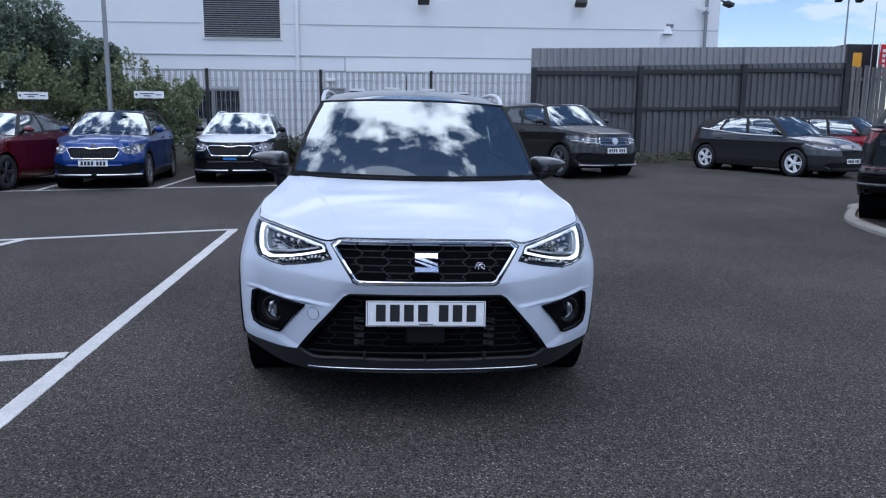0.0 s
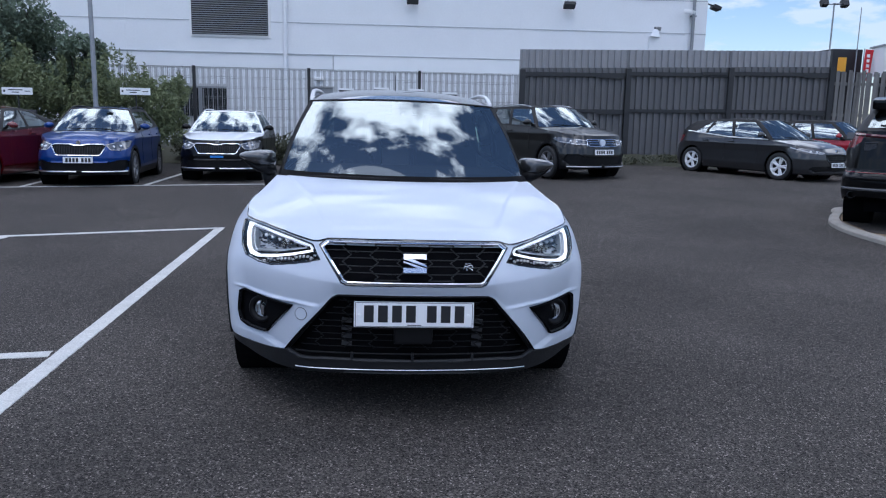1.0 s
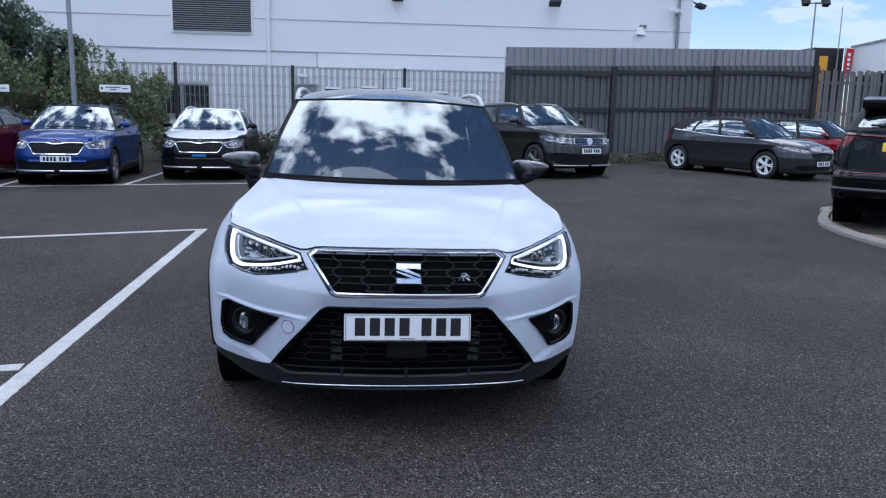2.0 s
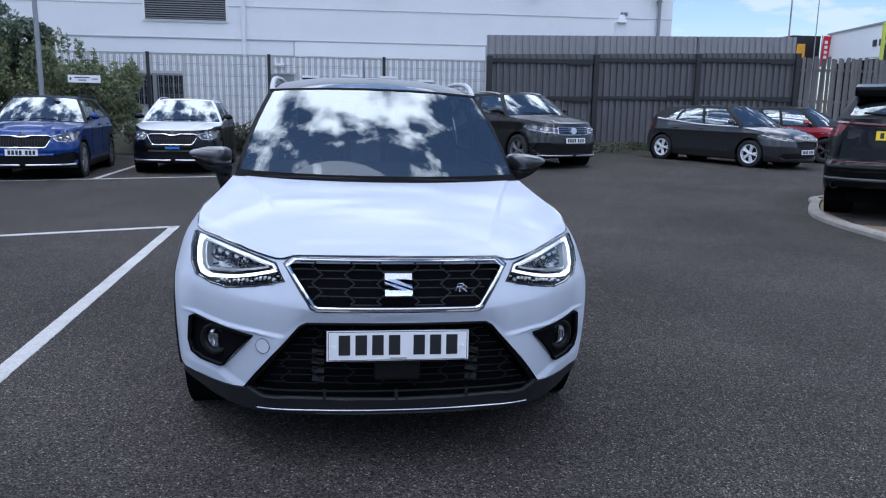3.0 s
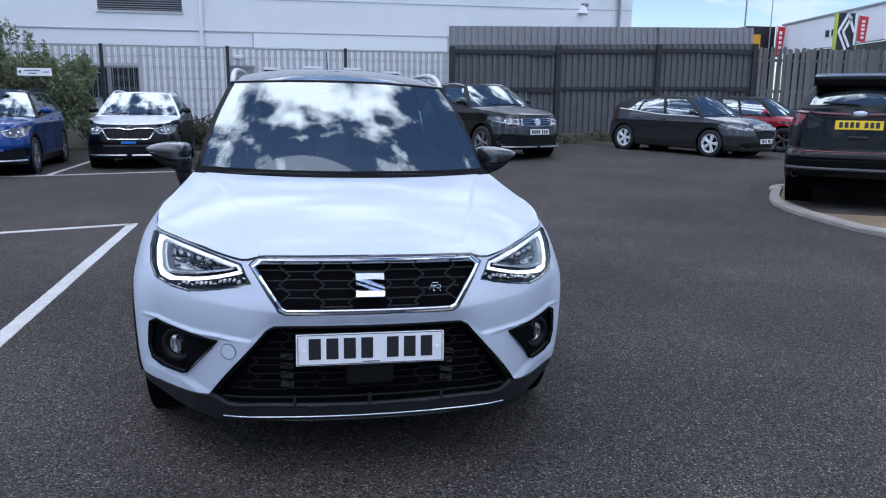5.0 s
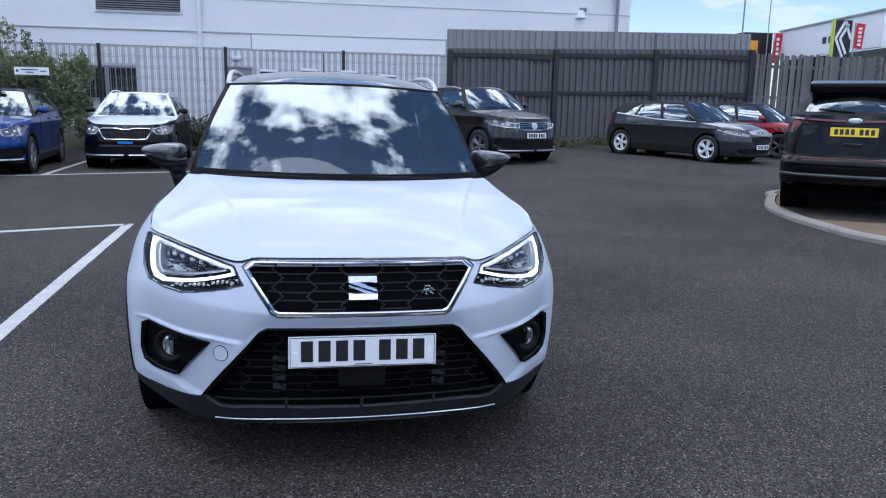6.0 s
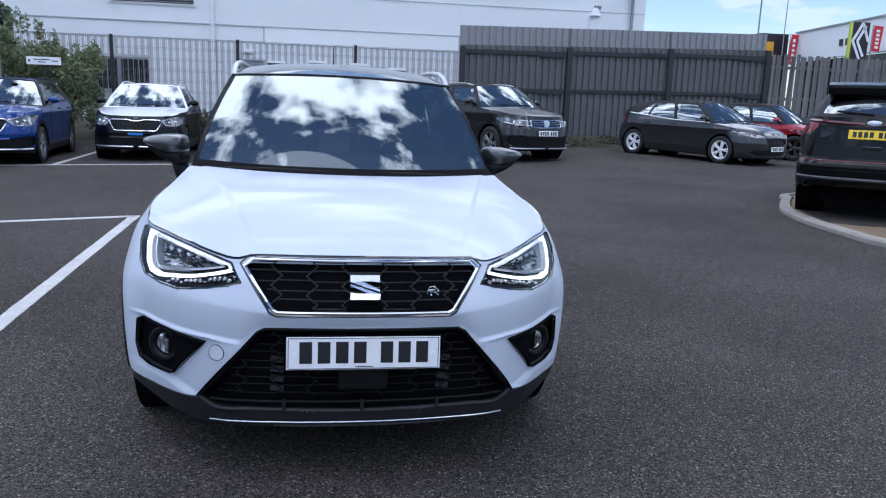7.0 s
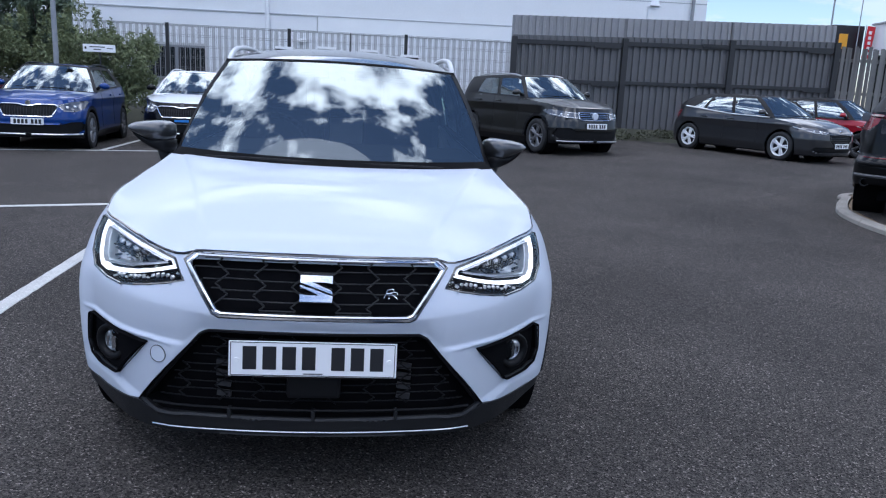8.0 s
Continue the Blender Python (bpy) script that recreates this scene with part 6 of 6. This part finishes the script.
        bm = bmesh.new()
        for k in range(70):
            x, z = rng.uniform(0.49, 0.755), rng.uniform(0.73, 0.815)
            if not inside(np.array([x]), np.array([z]), dish)[0]:
                continue
            p = nose_point(sh, x, z, -0.048 + rng.uniform(0, 0.02))
            w, hgt = rng.uniform(0.008, 0.03), rng.uniform(0.003, 0.010)
            box(bm, (w, 0.006, hgt), (p.x * sign, p.y, p.z), (rng.uniform(-45, 30), rng.uniform(-35, 35), sign * rng.uniform(0, 55)))
        part("reflectors", bm, LAMP_DARK, lamp, "dark facets of the lamp carrier")
        carrier = [(0.50, 0.783), (0.60, 0.801), (0.70, 0.806), (0.70, 0.780), (0.60, 0.772)]
        part("carrier", one_side(region_mesh("carrier", *backing(sh, carrier, 0.036), LAMP_DARK), sign, "carrier"), None, lamp)
        for k, x in enumerate((0.535, 0.575, 0.615, 0.655, 0.69)):
            p = nose_point(sh, x, 0.784 + 0.04 * (x - 0.535) + 0.001 * (k % 2), -0.022)
            bm = bmesh.new()
            for a in (-50, -15, 20, 55):
                box(bm, (0.006, 0.012, 0.013 + 0.002 * k), (p.x * sign + 0.0065 * math.sin(math.radians(a)), p.y, p.z + 0.004 * math.cos(math.radians(a))), (-35, a, 20 * sign), 0.002)
            part("reflector_bowl", bm, LENS_CLEAR, lamp, smooth=False)
        bm = bmesh.new()
        for k in range(15):
            x = 0.44 + 0.018 * k
            p = nose_point(sh, x, 0.742 - 0.17 * (x - 0.44) + rng.uniform(-0.008, 0.005), -0.022)
            box(bm, (rng.uniform(0.004, 0.010), 0.01, rng.uniform(0.004, 0.012)), (p.x * sign, p.y, p.z), (rng.uniform(-30, 20), rng.uniform(-40, 40), 30 * sign))
        part("indicator_facets", bm, REFLECTOR, lamp)

    # fog lamp pockets
    for sign in (1, -1):
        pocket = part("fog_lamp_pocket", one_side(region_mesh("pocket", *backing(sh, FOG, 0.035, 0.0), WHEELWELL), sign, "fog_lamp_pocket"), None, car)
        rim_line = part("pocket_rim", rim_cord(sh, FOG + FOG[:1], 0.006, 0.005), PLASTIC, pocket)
        rim_line.scale = (sign, 1, 1)
        c = nose_point(sh, 0.708, 0.466, -0.022)
        m = pose(c.x * sign, c.y, c.z, 0, 0, 28 * sign) @ pose(0, 0, 0, 0, 0, -90)
        for nm, rings, mat in (("fog_lamp_ring", [(-0.02, 0.064), (0.002, 0.062), (0.005, 0.057), (0.0, 0.044), (-0.012, 0.038)], PLASTIC), ("fog_lamp", [(-0.012, 0.039), (-0.02, 0.028), (-0.028, 0.001)], LENS_CLEAR), ("fog_lens", [(-0.006, 0.039), (0.002, 0.025), (0.004, 0.001)], GLASS_LAMP)):
            bm = bmesh.new()
            lathe(bm, rings, 32)
            bmesh.ops.recalc_face_normals(bm, faces=bm.faces)
            ob = part(nm, bm, mat, pocket, smooth=True)
            ob.matrix_basis = m
        bm = bmesh.new()
        for a, hgt in ((-1.6, 0.036), (-0.1, 0.05), (0.5, 0.044), (1.6, 0.03)):
            box(bm, (0.006, 0.007, hgt), (-0.010, a * 0.014, -0.004), (0, 0, 20))
        ob = part("fog_reflector", bm, CHROME, pocket)
        ob.matrix_basis = m

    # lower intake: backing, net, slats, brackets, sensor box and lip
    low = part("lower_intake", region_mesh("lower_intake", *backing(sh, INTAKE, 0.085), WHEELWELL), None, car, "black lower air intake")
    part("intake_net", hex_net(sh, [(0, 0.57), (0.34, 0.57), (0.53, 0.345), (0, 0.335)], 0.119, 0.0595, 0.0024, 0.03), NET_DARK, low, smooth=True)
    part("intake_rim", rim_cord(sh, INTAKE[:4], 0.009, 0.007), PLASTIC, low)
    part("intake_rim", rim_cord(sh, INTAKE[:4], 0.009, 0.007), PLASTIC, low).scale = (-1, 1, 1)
    for sg in (1, -1):
        part("intake_lip", rim_cord(sh, INTAKE[3:], 0.009, 0.002), PLASTIC_GREY, low).scale = (sg, 1, 1)
    for z, w in ((0.318, 0.525),):
        for sg in (1, -1):
            part("intake_slat", ribbon(sh, "F", [(x, z) for x in np.linspace(0, w, 8)], 0.0045, -0.02), NET_DARK, low).scale = (sg, 1, 1)
    for x in (-0.30, 0.30):
        bm = bmesh.new()
        for k in range(4):
            p = nose_point(sh, x, 0.35 + 0.036 * k, -0.07)
            box(bm, (0.045, 0.01, 0.02), p, (0, 8, 0))
        part("cooler_bracket", bm, BRACKET, low, "grey cooler bracket behind the net")
    part("sensor_box", boxed((0.17, 0.04, 0.085), nose_point(sh, 0, 0.410, -0.03), (0, 0, 0), 0.012), PLASTIC, car, "black radar sensor cover")
    for x in (-0.27, 0.0, 0.27):
        part("lip_post", boxed((0.012, 0.03, 0.035), nose_point(sh, x, 0.303, -0.02), bevel=0.003), PLASTIC_GREY, car)
    for sg in (1, -1):
        part("skid_strip", ribbon(sh, "F", [(x, 0.248) for x in np.linspace(0, 0.515, 10)], 0.0026, 0.006), SILVER, car, "thin silver lower bumper strip").scale = (sg, 1, 1)

    # number plate: characters as plain bars
    plate = part("number_plate", boxed((0.52, 0.008, 0.111), bevel=0.003), PLATE_WHITE, car, "white number plate with black character bars")
    plate.matrix_basis = pose(0, -0.024, 0.511, -5, 0, 0)
    for k in range(7):
        x = -0.196 + 0.0605 * k + (0.030 if k > 3 else 0)
        part("character_bar", boxed((0.042, 0.0016, 0.074), (x, -0.0046, 0.003), bevel=0.0006), INK, plate)
    for x in (-0.236, 0.236):
        part("screw_cap", tube(bmesh.new(), (x, -0.003, -0.004), (x, -0.0075, -0.004), 0.008, 0.007, 16), SIGN_WHITE, plate)
    for x, z, w, h2 in ((0, 0.052, 0.506, 0.0022), (0, -0.052, 0.506, 0.0022)):
        part("border_line", boxed((w, 0.0012, h2), (x, -0.0044, z)), INK, plate)
    for x in (-0.2535, 0.2535):
        part("border_line", boxed((0.0022, 0.0012, 0.104), (x, -0.0044, 0)), INK, plate)
    part("maker_bar", boxed((0.06, 0.0012, 0.003), (0, -0.0044, -0.046)), INK, plate)
    part("plate_holder", boxed((0.36, 0.014, 0.024), (0, -0.004, 0.453), (-4, 0, 0), 0.004), GLOSS_BLACK, car)
    part("holder_bar", boxed((0.16, 0.002, 0.004), (0.02, -0.012, 0.457), (-4, 0, 0)), LOUVRE, car)
    for sg in (1, -1):
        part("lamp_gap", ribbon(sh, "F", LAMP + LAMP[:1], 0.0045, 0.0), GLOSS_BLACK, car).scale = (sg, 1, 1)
    # tow-eye cover: a round groove in the bumper
    c = nose_point(sh, -0.499, 0.490, float(bumper_folds(0.499, 0.490)) + 0.001)
    bm = bmesh.new()
    lathe(bm, [(-0.006, 0.0265), (0.0015, 0.0265), (0.0015, 0.0250), (0.0012, 0.001)], 32)
    bmesh.ops.recalc_face_normals(bm, faces=bm.faces)
    ob = part("tow_eye_cover", bm, white, car, smooth=False)
    ob.matrix_basis = pose(c.x, c.y, c.z, 0, 0, -24) @ pose(0, 0, 0, 0, 0, -90)
    groove = bmesh.new()
    lathe(groove, [(-0.002, 0.0262), (0.0022, 0.0272), (0.0022, 0.0282), (-0.002, 0.029)], 32)
    part("cover_groove", groove, PLASTIC_GREY, ob)

    # bonnet with its raised middle
    top = lambda a, b, n: sh.pos(np.linspace(a, b, n), sh.top(np.linspace(a, b, n)))
    s_c = sh.at("F", 0.765, 0.848)
    s_a = sh.at("S", 1.28, 1.0)
    n, m = 110, 90
    front, outer = top(0, s_c, n), resample(top(s_c, s_a, 80), m)
    cx = np.linspace(0, 1, n)
    cowl = np.stack([cx * outer[-1, 0], spec["cowl_y"] + (outer[-1, 1] - spec["cowl_y"]) * cx**2.2, spec["cowl_z"] + (outer[-1, 2] - spec["cowl_z"]) * cx**2], 1)
    mt = np.linspace(0, 1, m)
    mid = np.stack([0 * mt, front[0, 1] + (spec["cowl_y"] - front[0, 1]) * mt, front[0, 2] + (spec["cowl_z"] - front[0, 2]) * (0.45 * mt + 0.55 * (1 - (1 - mt) ** 2.2))], 1)
    hood = coons(front, cowl, mid, outer)
    # an even sheet through the patch, drawn to the seams only near its edges
    t = np.broadcast_to(mt[None], hood.shape[:2])
    w = np.broadcast_to(np.linspace(0, 1, n)[:, None], hood.shape[:2])
    hx_, hy_ = hood[..., 0], hood[..., 1]
    crowned = hood[..., 2] + 0.028 * np.sin(math.pi * t) * (1 - (hx_ / 0.8) ** 2).clip(0, 1)
    terms = np.stack([hx_ ** i * hy_ ** j for i in (0, 2, 4) for j in range(4)], -1)
    even = terms @ np.linalg.lstsq(terms.reshape(-1, terms.shape[-1]), crowned.reshape(-1), rcond=None)[0]
    hold = np.exp(-(t / 0.06) ** 2) + np.exp(-((1 - t) / 0.06) ** 2) + np.exp(-((1 - w) / 0.06) ** 2)
    hood[..., 2] = even + (crowned - even) * hold.clip(0, 1)
    # the raised middle, bounded by a soft line that fans out towards the pillars
    half = 0.34 + 0.34 * t
    hood[..., 2] += 0.003 + 0.005 * ease((half - np.abs(hx_)) / 0.022 + 0.5) * ease((hy_ - hood[0, 0, 1] - 0.10 - 0.10 * hx_**2) / 0.04 + 0.5)
    part("bonnet", region_mesh("bonnet", np.ones((n - 1, m - 1), int), [1], hood, hood - np.array([0, 0, 0.03]), white), None, car, "white bonnet with a raised centre")
    part("bonnet_gap", patch_ring(front, outer), GLOSS_BLACK, car)
    side_top, head = build_cabin(car, sh, spec, s_a, cowl)

    # windscreen surroundings, wipers, aerial
    part("scuttle", scuttle_mesh(cowl), PLASTIC, car)
    for x0, x1, dz in ((0.50, -0.12, 0.0), (-0.05, -0.58, 0.0)):
        bm = bmesh.new()
        pts = [(x0 + (x1 - x0) * k / 6, 1.13 + 0.12 * (abs(x0 + (x1 - x0) * k / 6) / 0.74) ** 2.2 + 0.01 * k / 6, 1.002 + 0.006 * math.sin(math.pi * k / 6)) for k in range(7)]
        sweep(bm, pts, 0.009)
        part("wiper", bm, PLASTIC, car)
    part("aerial", tube(bmesh.new(), (0, 3.45, 1.50), (0, 3.62, 1.74), 0.006, 0.003, 8), PLASTIC, car)
    # cabin contents
    part("interior", boxed((1.4, 2.4, 0.1), (0, 2.5, 0.42)), CABIN, car)
    part("bulkhead", boxed((1.45, 0.05, 0.55), (0, 1.2, 0.7)), CABIN, car)
    part("dashboard", boxed((1.42, 0.52, 0.24), (0, 1.62, 0.92), (4, 0, 0), 0.07), CABIN, car)
    part("headlining", boxed((1.0, 1.6, 0.02), (0, 2.75, 1.44)), SEAT, car)
    bm = bmesh.new()
    for k in range(28):
        a0, a1 = 2 * math.pi * k / 28, 2 * math.pi * (k + 1) / 28
        tube(bm, (0.18 * math.cos(a0), 0, 0.18 * math.sin(a0)), (0.18 * math.cos(a1), 0, 0.18 * math.sin(a1)), 0.016, segments=8)
    for a in (0.1, math.pi - 0.1, -math.pi / 2):
        tube(bm, (0, 0.02, 0), (0.18 * math.cos(a), 0, 0.18 * math.sin(a)), 0.02, segments=6)
    bmesh.ops.create_uvsphere(bm, u_segments=12, v_segments=8, radius=0.06)
    wheel = part("steering_wheel", bm, PLASTIC_GREY, car, smooth=True)
    wheel.matrix_basis = pose(-0.36, 1.93, 1.02, 28, 0, 0)
    for y, zz, sc in ((2.45, 0.86, 1.0), (3.2, 0.88, 1.0)):
        for x in (-0.36, 0.36):
            bm = boxed((0.48, 0.14, 0.62), (x, y, zz), (-14, 0, 0), 0.05)
            part("seat", bm, SEAT, car)
            part("headrest", boxed((0.25, 0.1, 0.19), (x, y + 0.12, zz + 0.42), (-10, 0, 0), 0.045), SEAT, car)
    mirror = part("rear_view_mirror", boxed((0.23, 0.035, 0.07), (0.0, 1.89, 1.345), (10, 0, 0), 0.018), GLOSS_BLACK, car)
    part("mirror_stem", tube(bmesh.new(), (0, 1.90, 1.42), (0, 1.89, 1.36), 0.02), PLASTIC, mirror)
    part("sensor_pod", boxed((0.14, 0.12, 0.05), (0, 1.90, 1.405), (-20, 0, 0), 0.015), GLOSS_BLACK, car)
    # doors, handles, sills, wheel wells, wheels, mirrors
    for y0 in (1.55, 2.55, 3.3):
        for sg in (1, -1):
            part("door_seam", ribbon(sh, "S", [(y0, 0.42), (y0, 0.7), (y0, 1.0)], 0.004, 0.0), GLOSS_BLACK, car).scale = (sg, 1, 1)
    for y0 in (2.3, 3.15):
        for sg in (1, -1):
            p = sh.pos(sh.at("S", y0, 0.93), 0.93, 0.015)
            part("door_handle", boxed((0.03, 0.2, 0.03), (sg * p[0], p[1], p[2]), bevel=0.01), white, car)
    for y in (fy, fy + base):
        for sg in (1, -1):
            bm = bmesh.new()
            lathe(bm, [(0.0, R + 0.04), (-0.34, R + 0.04), (-0.34, 0.02)], 40)
            part("wheel_well", bm, WHEELWELL, car).matrix_basis = pose(sg * 0.875, y, R, 0, 0, 0 if sg > 0 else 180)
    part("underbody", boxed((1.25, 3.5, 0.12), (0, 2.1, 0.27)), WHEELWELL, car)
    part("radiator", boxed((1.2, 0.06, 0.5), (0, 0.3, 0.5)), WHEELWELL, car)
    add_wheels(car, 1.57, fy, base, wheel_meshes(ALLOY_DARK, R, 0.225), R)
    for sg in (1, -1):
        hero_mirror(car, sg)
    return car, sh


def backing(sh, outline, depth, walls=None):
    """A recessed floor behind an outline of the nose: number grid, skin and inner points for region_mesh."""
    lo, hi = min(p[1] for p in outline) - 0.02, max(p[1] for p in outline) + 0.02
    x1 = max(p[0] for p in outline) + 0.02
    x0 = max(0.0, min(p[0] for p in outline) - 0.02)
    mid = (lo + hi) / 2
    us = np.linspace(sh.at("F", x0, mid) - (0.03 if x0 else 0), sh.at("F", min(x1, 0.89), mid) + 0.08, 110)
    vs = np.linspace(lo, hi, 44)
    u, v, num = cut_grid(us, vs, [("in", sh.poly("F", outline))])
    return num, [1], sh.pos(u, v, -depth), sh.pos(u, v, -0.006)


def patch_ring(front, outer):
    """The dark shut line along the bonnet's edge, a thin cord on both sides."""
    bm = bmesh.new()
    pts = np.concatenate([front[::3], outer[1::3]])
    for sg in (1, -1):
        sweep(bm, [(sg * p[0], p[1], p[2] + 0.001) for p in pts], 0.0042, 5)
    return bm


def scuttle_mesh(cowl):
    bm = bmesh.new()
    for sg in (1, -1):
        a = [bm.verts.new((sg * p[0], p[1] - 0.05, p[2] - 0.03)) for p in cowl[::4]]
        b = [bm.verts.new((sg * p[0] * 0.98, p[1] + 0.10, p[2] - 0.005)) for p in cowl[::4]]
        for k in range(len(a) - 1):
            bm.faces.new((a[k], a[k + 1], b[k + 1], b[k]))
    bmesh.ops.recalc_face_normals(bm, faces=bm.faces)
    return bm


def hero_mirror(car, sg):
    """A wing mirror: a grey painted cap with a flat top and a pointed outer end, a black lower shell, its glass and its foot on the door."""
    def shell(ring, layers):
        bm = bmesh.new()
        rows = []
        for y, k, dz in layers:
            rows.append([bm.verts.new((sg * x * k, y, z * k + dz)) for x, z in ring])
        for a, b in zip(rows, rows[1:]):
            for k in range(len(ring)):
                bm.faces.new((a[k], a[(k + 1) % len(ring)], b[(k + 1) % len(ring)], b[k]))
        bm.faces.new(rows[-1])
        bm.faces.new(rows[0][::-1])
        bmesh.ops.recalc_face_normals(bm, faces=bm.faces)
        bmesh.ops.subdivide_edges(bm, edges=bm.edges, cuts=1, use_grid_fill=True, smooth=0.35)
        return bm

    cap_ring = [(-0.092, -0.028), (-0.098, 0.045), (-0.075, 0.060), (0.0, 0.062), (0.07, 0.052), (0.108, 0.036), (0.110, 0.024), (0.065, 0.0), (-0.01, -0.030)]
    low_ring = [(-0.094, -0.085), (-0.098, -0.026), (-0.01, -0.028), (0.065, 0.002), (0.100, 0.020), (0.085, -0.005), (0.03, -0.05), (-0.04, -0.082)]
    lower = part("mirror_housing", shell(low_ring, ((0.05, 0.97, 0), (0.02, 1.0, 0), (-0.035, 0.93, 0.0), (-0.07, 0.7, 0.0))), PLASTIC, car, "black plastic lower half of the wing mirror", smooth=True)
    lower.matrix_basis = pose(sg * (0.835 if sg > 0 else 0.885), 1.50, 1.072, 0, 0, sg * (20 if sg > 0 else 10))
    part("mirror_cap", shell(cap_ring, ((0.05, 0.97, 0), (0.02, 1.0, 0), (-0.04, 0.95, 0.002), (-0.085, 0.74, 0.006), (-0.105, 0.4, 0.012))), MIRROR_CAP, lower, "glossy dark grey mirror cap", smooth=True)
    part("mirror_glass", boxed((0.16, 0.004, 0.085), (0, 0.052, 0.0), bevel=0.002), CHROME, lower)
    foot = bmesh.new()
    tube(foot, (sg * -0.05, 0.01, -0.06), (sg * -0.09, 0.02, -0.17), 0.036, 0.045, 10)
    part("mirror_foot", foot, PLASTIC, lower, smooth=True)


SILVER_BRIGHT = material("bright_silver", (0.66, 0.68, 0.72), 0.12, metal=0.95, vary=0.03)
REFLECTOR = material("lamp_reflector", (0.8, 0.81, 0.84), 0.2, metal=0.35, vary=0.35, scale=22, bump=0.35, bump_scale=45)
LAMP_DARK = material("lamp_carrier", (0.05, 0.052, 0.06), 0.25, metal=0.5, coat=0.6, vary=0.4, scale=30)
DRL_DIM = material("running_light_edge", (0.9, 0.92, 0.95), 0.3, glow=0.6)
MIRROR_CAP = material("mirror_cap_grey", (0.05, 0.051, 0.054), 0.3, metal=0.5, coat=1.0, vary=0.05)
BRACKET = material("cooler_grey", (0.035, 0.035, 0.038), 0.5, vary=0.2, scale=30)
PILLAR = material("pillar_black", (0.008, 0.008, 0.009), 0.55, vary=0.1, shine=0.04)
RAIL = material("satin_rail", (0.6, 0.61, 0.62), 0.45, metal=0.3, vary=0.05)
GLASS_SCREEN = glass_material("crossover_glass", (0.70, 0.86, 0.9), 0.7, 2.7)
DRL = material("running_light_white", (1.0, 1.0, 1.0), 0.3, glow=1.1)
LENS_CLEAR = material("lamp_projector", (0.7, 0.72, 0.75), 0.05, metal=0.6, coat=1.0, vary=0.1, scale=30)
GLASS_LAMP = glass_material("headlight_cover", (1, 1, 1), 0.96, 1.3)
crossover, crossover_shell = build_hero()


def roof_blocks(car):
    """Four flat white blocks in a row across the crossover's roof, each with a black pad under it."""
    roof = [o for o in car.children if o.name.split(".")[0] == "roof"][0]
    pts = np.array([v.co[:] for v in roof.data.vertices])
    for x in (-0.40, -0.13, 0.14, 0.405):
        z = float(pts[np.argsort(np.hypot(pts[:, 0] - x, pts[:, 1] - 2.78))[:6], 2].max())
        block = thing("roof_block", car.matrix_basis @ pose(x, 2.78, z + 0.001), "small flat white block standing on the crossover's black roof", "roof block", "blocks on the roof")
        part("pad", boxed((0.112, 0.07, 0.008), (0, 0, 0.004)), PLASTIC, block)
        part("cap", boxed((0.116, 0.08, 0.016), (0, 0, 0.016), bevel=0.003), SIGN_WHITE, block)


roof_blocks(crossover)
